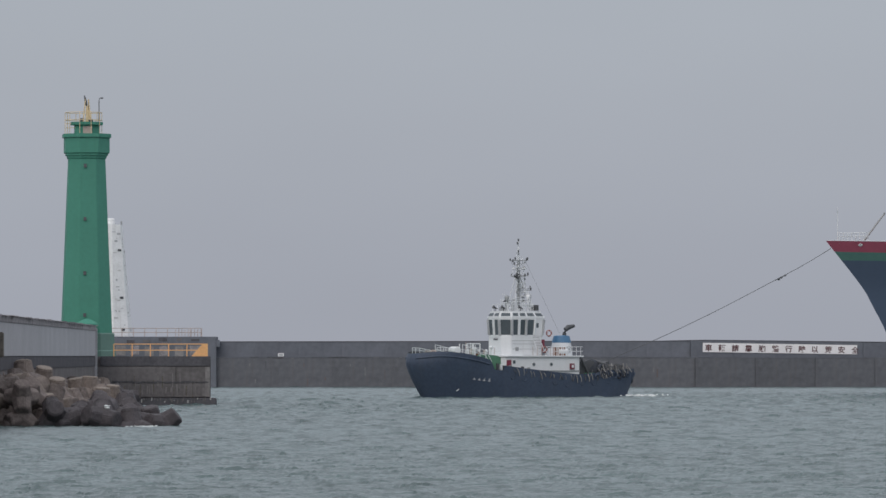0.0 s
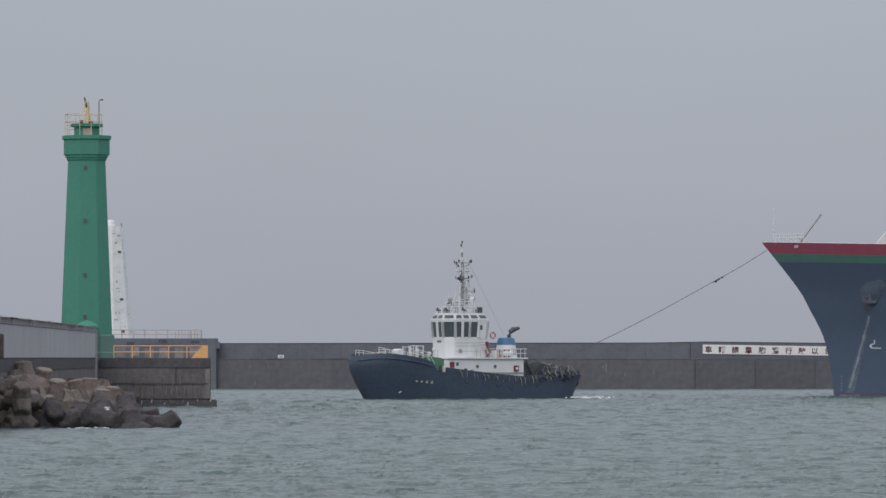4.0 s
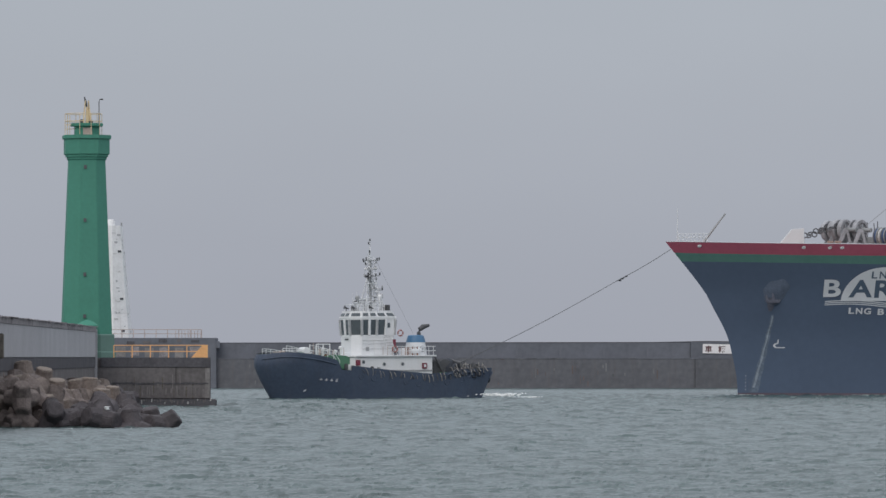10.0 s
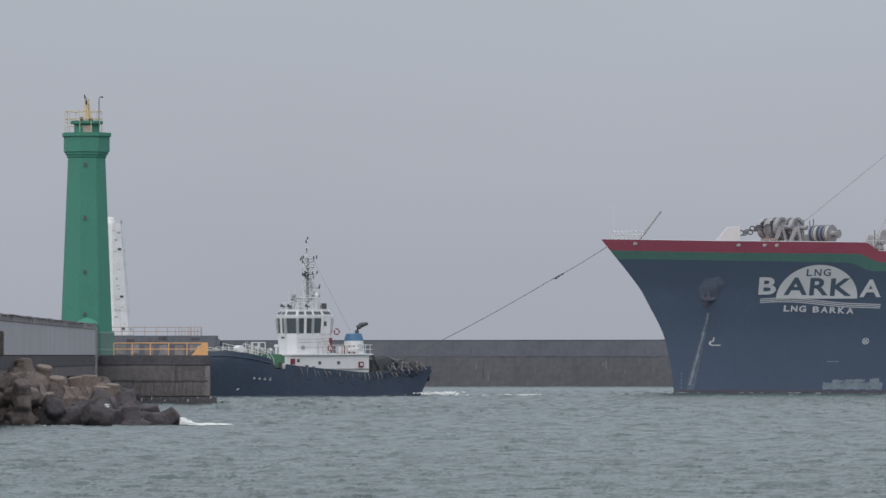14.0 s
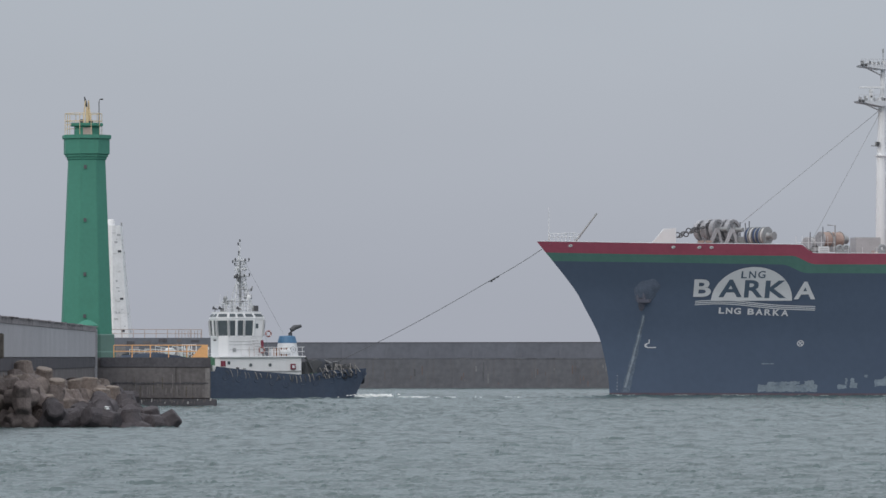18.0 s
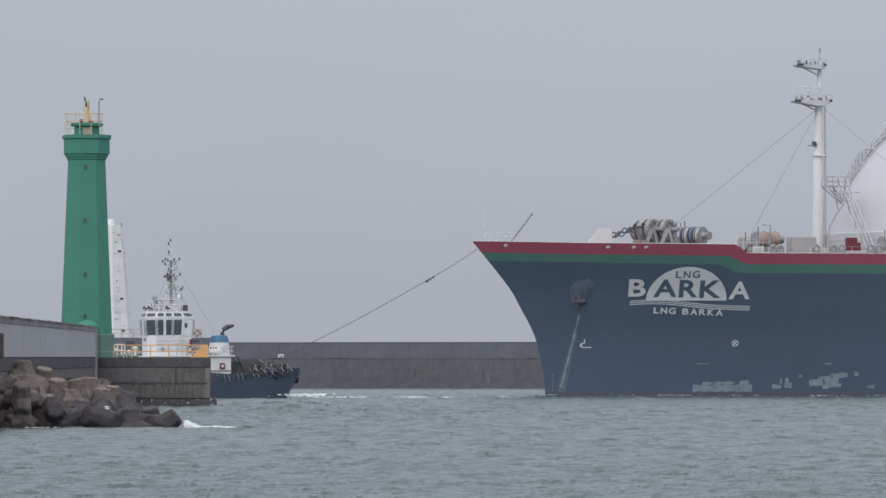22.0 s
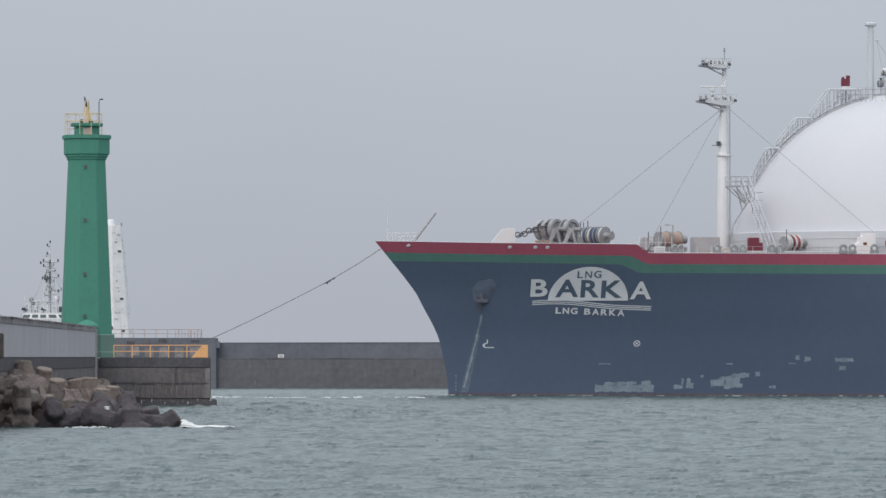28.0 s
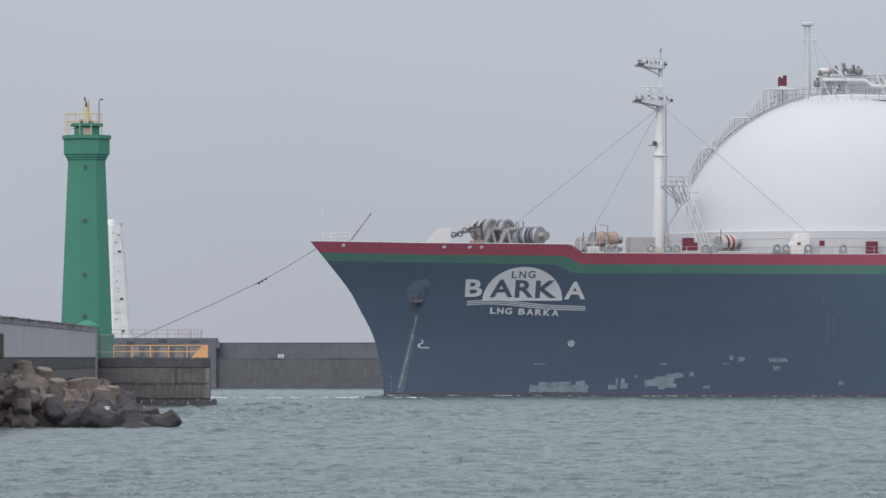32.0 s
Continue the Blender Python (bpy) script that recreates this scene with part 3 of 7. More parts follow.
    for h in (0.6, 1.0):
        part("ladder_rung", Shape().tube([(-2.0, -0.2, 20.7 + h), (-1.1, -0.2, 20.75 + h)], 0.03, 5), CREAM, t)
    p = part("porch", Shape().box((-0.3, -3.2, 1.45), (1.6, 1.6, 2.9)), GREEN, t, bevel=0.03)
    part("porch_roof", Shape().lathe([(1.05, 2.9), (1.05, 3.0), (0.75, 3.25), (0.3, 3.45), (0.05, 3.52)], 16, pose(-0.3, -3.2, 0)), GREEN, p, smooth=40)


lighthouse_green()


def lighthouse_white():
    t = thing("white_lighthouse", "distant white lighthouse tower with weathered concrete on the outer breakwater", "lighthouse", (-47.7, 810, 7.17), 12)
    c = 1 / math.cos(math.pi / 8)

    def face(z):
        return 3.02 - 0.0877 * z
    part("tower", Shape().lathe([(face(0) * c - 0.05, 0), (face(16.1) * c - 0.05, 16.1)], 8), WHITE_TOWER, t)
    levels = [0, 3.5, 7.1, 10.7, 14.2, 16.15]
    for z0, z1 in zip(levels, levels[1:]):
        part("wall_lift", Shape().lathe([(face(z0 + 0.04) * c, z0 + 0.04), (face(z1 - 0.04) * c, z1 - 0.04)], 8), WHITE_TOWER, t)
    rng = random.Random(4)
    for k in range(34):
        z = rng.uniform(0.5, 15.6)
        a = radians(rng.choice((-67.5, -22.5)))
        side = rng.uniform(-0.3, 0.3) * face(z)
        n, e = Vector((math.cos(a), math.sin(a), 0)), Vector((-math.sin(a), math.cos(a), 0))
        spot = n * (face(z) + 0.01) + e * side
        part("weather_stain", Shape().box((spot.x, spot.y, z), (0.04, rng.uniform(0.1, 0.7), rng.uniform(0.04, 0.35)), (0, 0, math.degrees(a))), STAIN_TOWER if k % 3 else PALESTEEL, t)
    part("lantern", Shape().lathe([(0.66, 16.1), (0.66, 16.75), (0.6, 16.9), (0.3, 17.0)], 12), WHITE_TOWER, t)
    part("mast", Shape().tube([(1.55, -0.3, 16.1), (1.55, -0.3, 16.5)], 0.06, 5).box((1.55, -0.35, 16.3), (0.2, 0.2, 0.5)), GREY, t)
    for z in (1.0, 5.6, 12.4):
        a = radians(-67.5)
        n, e = Vector((math.cos(a), math.sin(a), 0)), Vector((-math.sin(a), math.cos(a), 0))
        spot = n * (face(z) + 0.03) + e * 0.35
        part("window", Shape().box((spot.x, spot.y, z), (0.12, 0.55, 0.3), (0, 0, math.degrees(a))), DARK, t, "small dark window slit", bevel=0.02)


lighthouse_white()


# ---- concrete armour units ----
def armour_mesh(seed, material):
    rng = random.Random(seed)
    s = Shape()
    dirs = [Vector((0, 0, 1))] + [Vector((math.cos(a) * 0.943, math.sin(a) * 0.943, -0.333)) for a in (0, math.tau / 3, 2 * math.tau / 3)]
    for d in dirs:
        m = d.to_track_quat('Z', 'Y').to_matrix().to_4x4()
        k = rng.uniform(0.95, 1.05)
        s.lathe([(0.5, -0.1), (0.9, 0.25), (0.70, 1.2 * k), (0.71, 1.34 * k), (0.60, 1.45 * k)], rng.choice((7, 8, 8)), m, rng.random())
    # worn and chipped edges
    s.v = [tuple(Vector(p) * (1 + 0.05 * noise.noise(Vector(p) * 1.7 + Vector((seed, 0, 0))) + 0.02 * noise.noise(Vector(p) * 6))) for p in s.v]
    return s.mesh("concrete_tetrapod", material, bevel=0.06)


def armour():
    dry = [armour_mesh(k, ARMOUR) for k in range(3)] + [armour_mesh(5, ARMOUR_TAN)]
    wet = [armour_mesh(k, ARMOUR_WET) for k in (7, 8, 9)]
    # paler cap for the upward leg of a standing unit
    cap = Shape().lathe([(0.66, 1.36), (0.67, 1.40), (0.66, 1.47), (0.58, 1.535), (0.3, 1.55)], 8)
    cap.v = [(x * (1 + 0.05 * noise.noise(Vector((x, y, z)) * 3)), y, z) for x, y, z in cap.v]
    cap = cap.mesh("leg_end", ARMOUR_END)
    rng = random.Random(12)
    d = 357.5
    while d < 498:
        right = lerp(d, [357, 362, 368, 380, 400, 430, 498], [-17.6, -18.6, -20.4, -22.0, -23.6, -25.6, -28.4])
        left = max(-0.0784 * d - 2.5, -28.2 - (d - 357) * 0.0205)
        top = lerp(d, [357, 361, 368, 380, 395, 430, 498], [0.2, 0.6, 1.25, 1.9, 2.25, 2.2, 1.9])
        x = right
        while x > left - 1.0:
            edge = min(1.0, 0.3 + (right - x) / 4.5)
            far = lerp(d, [357, 372], [1, 0])
            z = top * (edge if far < 1 else 1) + rng.uniform(-0.5, 0.35)
            if x - left < 3 and d > 380:
                z += 0.35
            if d < 376:
                z += min(1.5, max(0.0, (-23.5 - x) * 0.42))
            # the heap is high only against the parapet, and lower towards the head
            z = min(z, lerp(x / d, [-0.0735, -0.0700], [2.3, 1.45]) + rng.uniform(-0.15, 0.1))
            s = rng.uniform(0.66, 0.98)
            ob = new("concrete_tetrapod", rng.choice(wet if z < 0.75 or (z < 1.2 and x > right - 4) else dry + dry[3:] * (1 if z > 1.6 else 0)))
            # half of the dry units stand with one leg up, the rest lie as they fell
            upright = ob.data not in wet and rng.random() < 0.5
            tip = 16 if upright else 180
            ob.matrix_world = pose(x + rng.uniform(-0.5, 0.5), d + rng.uniform(-1, 1), z - (0.3 if upright else 0), rng.uniform(-tip, tip), rng.uniform(-tip, tip), rng.uniform(-180, 180)) @ Matrix.Scale(s, 4)
            tagged(ob, "dark wet concrete armour unit at the water's edge" if ob.data in wet else "brown-grey weathered concrete armour unit heaped against the pier", "armour block", "armour units beside the pier")
            if upright and z > 1.0 and rng.random() < 0.6:
                same("leg_end", cap, ob, Matrix(), "pale upper leg end")
            x -= rng.uniform(1.3, 1.9)
        d += 2.6 if d < 400 else 5.0
    # units that stand clear on top of the heap, their pale leg ends uppermost
    for x, d, top, s in ((-27.7, 374, 4.12, 0.9), (-26.7, 376, 3.72, 0.85), (-25.6, 374, 2.98, 0.85), (-23.5, 376, 3.05, 0.8), (-26.0, 362, 2.3, 0.75), (-25.2, 361, 2.0, 0.72),
                         (-28.2, 362, 2.1, 0.8), (-22.4, 371, 2.35, 0.75), (-24.4, 378, 2.95, 0.8), (-21.9, 374, 2.5, 0.7), (-26.9, 368, 3.0, 0.85), (-24.5, 366, 2.3, 0.8)):
        ob = new("concrete_tetrapod", dry[3])
        ob.matrix_world = pose(x, d, top - 1.5 * s, rng.uniform(-13, 13), rng.uniform(-13, 13), rng.uniform(-180, 180)) @ Matrix.Scale(s, 4)
        tagged(ob, "pale dry concrete armour unit on top of the heap", "armour block", "armour units beside the pier")
        same("leg_end", cap, ob, Matrix(), "pale upper leg end")
    # the foot of the heap along the water
    x = -30.0
    while x < -19.5:
        ob = new("concrete_tetrapod", rng.choice(wet if x > -24.5 else dry[:3]))
        ob.matrix_world = pose(x, 357.8 + rng.uniform(-0.8, 1.2), rng.uniform(0.0, 0.5), rng.uniform(-180, 180), rng.uniform(-180, 180), rng.uniform(-180, 180)) @ Matrix.Scale(rng.uniform(0.6, 0.85), 4)
        tagged(ob, "dark wet concrete armour unit at the water's edge" if ob.data in wet else "brown-grey weathered concrete armour unit at the water's edge", "armour block", "armour units beside the pier")
        x += rng.uniform(0.7, 1.1)
    mound = Shape()
    nx, ny = 14, 40
    verts, faces = [], []
    for j in range(ny):
        dd = 356 + j * (152 / (ny - 1))
        right = lerp(dd, [356, 366, 380, 400, 430, 508], [-17.8, -19.6, -21, -22.4, -24.6, -27])
        top = lerp(dd, [356, 362, 372, 388, 405, 508], [-0.6, -0.3, 0.2, 0.9, 1.2, 1.0])
        for i in range(nx):
            f = i / (nx - 1)
            verts.append((right - 14 * f, dd, -1.5 + (top + 1.5) * min(1, f * 4) + rng.uniform(-0.25, 0.25)))
    for j in range(ny - 1):
        faces += [(j * nx + i, j * nx + i + 1, (j + 1) * nx + i + 1, (j + 1) * nx + i) for i in range(nx - 1)]
    mound.put(verts, faces)
    tagged(part("rubble_core", mound, ARMOUR_WET, None, "", smooth=60), "dark rubble bed under the armour units", "rubble", "", "stuff")


armour()


# ---- the gas carrier ----
# ship space: x aft from the stem head, y to starboard, z up from the waterline
STEM_Z = [-3, 0, 2, 3.9, 6.5, 8.2, 9.8, 12, 14.2, 16.2, 17.84]
STEM_X = [8.2, 8.08, 7.95, 7.6, 7.0, 6.25, 5.35, 4.2, 2.5, 0.85, -0.5]
SHIP_LONG, HALF_BEAM = 282.0, 24.45


def stem(z):
    return lerp(z, STEM_Z, STEM_X)


def fullness(x, z, run, n):
    return 1 - (1 - min(max((x - stem(z)) / run, 0), 1)) ** n


def breadth(x, z):
    k = min(max(z / 17.84, 0), 1)
    b = HALF_BEAM * fullness(x, z, 62 - 4 * k, 1.7 + 0.25 * k)
    aft = max(0, (x - 225) / 57)
    return b * (1 - (0.35 + 0.4 * (1 - k)) * aft * aft)


def rail_top(x):
    return lerp(x, [0, 12, 27.0, 27.3, 27.7, 28.2, 28.8, 50], [17.84, 17.5, 17.23, 17.12, 16.7, 16.33, 16.24, 16.06])


def red_low(x):
    return lerp(x, [0, 2, 12.6, 26.2, 26.7, 28.2, 28.7, 50], [16.62, 16.52, 16.2, 15.97, 15.87, 15.1, 15.0, 14.86])


def green_low(x):
    return lerp(x, [0, 2, 12.6, 25.3, 25.8, 27.4, 27.9, 50], [15.65, 15.55, 15.3, 14.98, 14.88, 14.1, 13.99, 13.84])


def hull_strip(low, high, rows, inset=0.0):
    """Shell plating between two level curves, both sides."""
    steps = sorted([0.0, 0.001] + [(k / 84) ** 2.2 for k in range(4, 85)] + [(19 + 0.3 * k) / 282 for k in range(34)])
    s = Shape()
    for side in (-1, 1):
        verts, faces = [], []
        for r in range(rows + 1):
            for q in steps:
                x = 5.0
                for _ in range(6):
                    z = low(x) + (high(x) - low(x)) * r / rows
                    x = stem(z) + (SHIP_LONG - stem(z)) * q
                verts.append((x + inset, side * max(0.0, breadth(x, z) - inset), z))
        n = len(steps)
        for r in range(rows):
            faces += [(r * n + i, r * n + i + 1, (r + 1) * n + i + 1, (r + 1) * n + i) for i in range(n - 1)]
        s.put(verts, faces)
    return s


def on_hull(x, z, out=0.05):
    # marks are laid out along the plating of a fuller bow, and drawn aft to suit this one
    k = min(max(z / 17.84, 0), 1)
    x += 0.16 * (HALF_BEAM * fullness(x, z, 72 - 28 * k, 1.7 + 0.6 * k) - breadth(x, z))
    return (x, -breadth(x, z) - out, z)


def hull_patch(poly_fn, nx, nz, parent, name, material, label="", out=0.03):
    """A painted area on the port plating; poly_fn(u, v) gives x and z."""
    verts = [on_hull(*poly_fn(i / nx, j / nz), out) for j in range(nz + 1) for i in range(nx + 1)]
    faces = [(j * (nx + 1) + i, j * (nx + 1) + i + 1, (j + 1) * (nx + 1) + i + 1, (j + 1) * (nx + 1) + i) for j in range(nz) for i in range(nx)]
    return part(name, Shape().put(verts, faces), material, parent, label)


def deck_sheet(x0, x1, z, n):
    s = Shape()
    verts = []
    for k in range(n + 1):
        x = x0 + (x1 - x0) * k / n
        b = max(0.02, breadth(x, z) - 0.1)
        verts += [(x, -b, z), (x, b, z)]
    return s.put(verts, [(2 * k, 2 * k + 2, 2 * k + 3, 2 * k + 1) for k in range(n)])


def gas_carrier():
    t = thing("gas_carrier", "gas carrier with navy hull, red and green bands and white tank", "ship")
    zero = lambda z: (lambda x: z)
    part("hull", hull_strip(zero(0.28), green_low, 16), NAVY, t, "navy blue painted steel hull", smooth=50)
    part("green_band", hull_strip(green_low, red_low, 2), BAND_GREEN, t, "dull green painted band", smooth=50)
    part("bulwark", hull_strip(red_low, rail_top, 2), BAND_RED, t, "dark red painted bulwark", smooth=50)
    for side in (-1, 1):
        part("cap_rail", Shape().tube([(x, side * (max(breadth(x, rail_top(x)) - 0.05, 0.0)), rail_top(x) + 0.03) for x in [-0.3, 0.5, 1.5, 3, 5, 8, 12, 16, 20, 23, 26, 27, 27.3, 27.7, 28.2, 28.8, 32, 40, 55, 75, 100]], 0.05, 5), SKIRT, t, "pale cap rail along the bulwark")
    part("bulwark_inside", hull_strip(lambda x: rail_top(x) - 1.0, lambda x: rail_top(x) - 0.01, 1, 0.25), DECKRED, t, smooth=50)
    part("boot_top", hull_strip(zero(-3.0), zero(0.28), 2), BOOT, t, "faded red boot topping at the waterline", smooth=50)
    b = breadth(SHIP_LONG, 15)
    part("transom", Shape().box((SHIP_LONG - 0.2, 0, 6.5), (0.4, b * 1.6, 18)), NAVY, t)
    part("forecastle_deck", deck_sheet(1.6, 27.6, 16.55, 24), DECKRED, t, "worn red deck")
    part("main_deck", deck_sheet(26.8, SHIP_LONG, 15.6, 60), DECKRED, t, "worn red deck")
    part("forecastle_bulkhead", Shape().box((27.6, 0, 16.05), (0.2, 31, 1.1)), WHITE, t)

    # hull marks and writing

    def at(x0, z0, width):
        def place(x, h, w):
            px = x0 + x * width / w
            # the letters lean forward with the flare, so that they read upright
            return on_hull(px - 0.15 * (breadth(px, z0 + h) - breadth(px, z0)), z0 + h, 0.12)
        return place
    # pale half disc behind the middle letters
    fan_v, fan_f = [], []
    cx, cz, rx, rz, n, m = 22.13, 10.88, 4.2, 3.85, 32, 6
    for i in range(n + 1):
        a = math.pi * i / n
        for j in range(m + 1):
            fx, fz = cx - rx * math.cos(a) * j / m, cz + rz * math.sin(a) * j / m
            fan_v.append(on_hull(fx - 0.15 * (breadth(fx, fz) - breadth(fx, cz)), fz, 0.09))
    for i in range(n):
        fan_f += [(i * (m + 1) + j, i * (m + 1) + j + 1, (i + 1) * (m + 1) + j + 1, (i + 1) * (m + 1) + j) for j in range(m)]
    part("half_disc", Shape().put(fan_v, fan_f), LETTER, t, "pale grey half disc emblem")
    for ch, x0, w, material, foot in (("B", 16.05, 1.78, LETTER, 11.36), ("A", 18.64, 2.4, LETTER_NAVY, 11.3), ("R", 21.27, 1.95, LETTER_NAVY, 11.25),
                                  ("K", 23.42, 2.25, LETTER_NAVY, 11.18), ("A", 26.5, 2.25, LETTER, 11.03)):
        painted_letters(ch, 2.72, at(x0, foot, w), material, "letter", t, "painted capital letter", 0.07)
    for ch, x0, w in zip("LNG", (20.65, 21.45, 22.38), (0.58, 0.72, 0.78)):
        painted_letters(ch, 1.12, at(x0, 13.45, w), LETTER_NAVY, "letter", t, "small painted capital letter", 0.02)
    x = 18.9
    for ch, w in zip("LNG BARKA", (0.62, 0.72, 0.78, 0.4, 0.72, 0.8, 0.76, 0.76, 0.8)):
        if ch != " ":
            painted_letters(ch, 0.95, at(x, 9.42 - 0.045 * (x - 18.9), w * 0.94), LETTER, "letter", t, "small painted capital letter", 0.032)
        x += w + 0.12
    for k in range(3):
        def stripe(u, v, k=k):
            x = 16.35 + 12.55 * u
            return x, 10.80 - 0.20 * k + 0.13 * math.sin(u * 7.0) - 0.75 * u * u + v * 0.1
        hull_patch(stripe, 40, 1, t, "wave_stripe", LETTER, "thin pale wavy stripe")
    # bulb mark and thruster mark
    def hook(u, v):
        # short stem, round bulb forward, long keel line aft
        if u < 0.25:
            return 12.0 + 0.12 * v, 6.5 - 1.6 * u
        if u < 0.65:
            a = math.pi * (0.5 + (u - 0.25) / 0.4)
            return 12.0 + (0.42 - 0.12 * v) * math.cos(a) + 0.1 * v, 5.78 + (0.3 - 0.1 * v) * math.sin(a)
        return 12.0 + 2.3 * (u - 0.65), 5.48 + 0.12 * v
    hull_patch(hook, 32, 1, t, "bulb_mark", LETTER, "pale bulbous bow mark")
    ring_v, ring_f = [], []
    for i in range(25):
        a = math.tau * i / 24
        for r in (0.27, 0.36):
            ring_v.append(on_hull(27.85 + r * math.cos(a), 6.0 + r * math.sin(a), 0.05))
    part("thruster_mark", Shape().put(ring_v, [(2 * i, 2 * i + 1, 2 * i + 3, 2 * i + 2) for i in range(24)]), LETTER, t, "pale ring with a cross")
    for s in (1, -1):
        hull_patch(lambda u, v, s=s: (27.85 + 0.4 * (u - 0.5) + 0.06 * (v - 0.5), 6.0 + s * 0.4 * (u - 0.5) - s * 0.06 * (v - 0.5)), 3, 1, t, "thruster_cross", LETTER)
    for k in range(5):
        hull_patch(lambda u, v, k=k: (8.8 + 0.12 * u, 0.6 + 0.4 * k + 0.12 * v), 1, 1, t, "draught_bar", SALT, "small pale draught figure", 0.05)
    # anchor in its recess and the run-off below it
    hawse = None
    for mx, mz, rx, rz, m, name in ((11.2, 12.0, 1.3, 1.4, SCUFF, "anchor_bolster"), (11.0, 11.3, 0.8, 0.75, RUSTY_NAVY, "rust_bloom"), (10.9, 10.3, 0.35, 0.5, RUSTY_NAVY, "rust_bloom")):
        rings, sides = 5, 28
        vv = []
        for j in range(rings + 1):
            for i in range(sides):
                a = i * math.tau / sides
                q = j / rings * (1 + 0.10 * math.sin(2 * a + mz) + 0.08 * math.sin(3 * a) + 0.05 * math.sin(7 * a + mz))
                bulge = 0.26 * (1 - (j / rings) ** 2) ** 1.5 if hawse is None else 0.16 if mz > 11 else 0.06
                vv.append(on_hull(mx + rx * q * math.cos(a), mz + rz * q * math.sin(a), 0.03 + 0.012 * (rings - j) + bulge * (1 if hawse is None else 1 - 0.6 * (j / rings))))
        ff = [(j * sides + i, j * sides + (i + 1) % sides, (j + 1) * sides + (i + 1) % sides, (j + 1) * sides + i) for j in range(1, rings) for i in range(sides)] + [tuple(sides + i for i in range(sides))]
        ob = part(name, Shape().put(vv, ff), m, hawse or t, "rounded anchor bolster on the hull" if hawse is None else "", smooth=60)
        hawse = hawse or ob
    a0 = Vector(on_hull(11.0, 11.35, 0.36))
    part("anchor", Shape().box(a0 + Vector((0, 0, 0.2)), (0.3, 0.2, 1.3)).box(a0 + Vector((0, 0, -0.45)), (1.5, 0.25, 0.4)).tube([a0 + Vector((-0.7, 0, -0.45)), a0 + Vector((-0.8, 0, 0.3))], [0.2, 0.08], 6).tube([a0 + Vector((0.7, 0, -0.45)), a0 + Vector((0.8, 0, 0.3))], [0.2, 0.08], 6), RUSTY_NAVY, hawse, "dark anchor housed in the hull", bevel=0.04)
    hull_patch(lambda u, v: (11.25 + (u - 0.5) * (0.30 + 0.62 * (1 - v)) - 1.5 * (1 - v) ** 1.3 + 0.04 * math.sin(31 * v + 5 * u), 0.35 + 9.0 * v), 6, 24, t, "salt_run", SALT_FAINT, "pale salt and rust run below the anchor")
    hull_patch(lambda u, v: (11.22 + (u - 0.5) * (0.10 + 0.16 * (1 - v)) - 1.5 * (1 - v) ** 1.3 + 0.03 * math.sin(23 * v + 5 * u), 0.9 + 8.3 * v), 4, 24, t, "salt_core", SALT, "bright middle of the salt run", 0.07)
    # bare primer patches along the waterline: from, to, below, above and how the lower edge climbs
    rng = random.Random(7)
    for x0, x1, z0, z1, climb in ((23.6, 29.85, 0.45, 1.25, 0.0), (24.6, 28.0, 1.2, 1.55, 0.1), (28.5, 29.5, 1.2, 1.72, 0.0), (31.97, 32.93, 0.8, 1.25, 0.0), (32.78, 33.0, 1.3, 2.0, 0.0),
                                  (33.3, 34.06, 0.86, 1.5, 0.0), (33.35, 33.75, 1.45, 1.98, 0.0), (34.78, 35.13, 2.1, 2.4, 0.0), (35.9, 37.6, 1.05, 1.85, 0.2), (37.3, 39.0, 0.78, 1.95, 0.25), (36.9, 38.4, 1.8, 2.2, 0.15),
                                  (38.2, 39.97, 2.05, 2.58, 0.06), (38.9, 39.3, 1.0, 1.4, 0.0), (40.64, 41.11, 2.29, 2.74, 0.0), (42.14, 42.86, 0.88, 1.2, 0.0), (44.9, 45.32, 4.15, 4.6, 0.0), (45.89, 46.54, 3.96, 4.47, 0.0),
                                  (49.2, 51.16, 3.9, 4.34, 0.0), (49.66, 50.38, 2.94, 3.45, 0.0), (56.88, 57.43, 1.27, 1.72, 0.0), (23.9, 25.2, 3.6, 3.72, 0.0), (37.45, 38.17, 3.6, 3.74, 0.0), (44.19, 44.98, 3.65, 3.76, 0.0)):
        ph = rng.random() * 6
        nx = max(4, int((x1 - x0) * 9))
        vv = []
        for j in range(4):
            for i in range(nx + 1):
                u, v = i / nx, j / 3
                x = x0 + (x1 - x0) * u + 0.05 * math.sin(7 * v + ph)
                z = z0 + climb * u + (z1 - z0) * v + (v - 0.5) * (0.10 * math.sin(5.3 * x + ph) + 0.07 * math.sin(13.7 * x + 2 * ph)) * min(1.0, (z1 - z0) / 0.5)
                vv.append((x, -breadth(x, z) - 0.03, z))
        part("primer_patch", Shape().put(vv, [(j * (nx + 1) + i, j * (nx + 1) + i + 1, (j + 1) * (nx + 1) + i + 1, (j + 1) * (nx + 1) + i) for j in range(3) for i in range(nx)]), WORN, t, "worn pale primer patch on the hull")
    for x, z0, z1, wide in ((54.9, 8.2, 12.4, 0.16), (55.5, 6.2, 9.4, 0.5), (56.2, 6.5, 9.0, 0.4), (8.9, 0.4, 2.6, 0.1), (9.25, 0.4, 1.9, 0.08)):
        vv = [(x + wide * (i - 0.5) * (1 - 0.3 * j / 8), -breadth(x, z0 + (z1 - z0) * j / 8) - 0.03, z0 + (z1 - z0) * j / 8) for j in range(9) for i in (0, 1)]
        vv = [(a, -breadth(a, c) - 0.03, c) for a, b, c in vv]
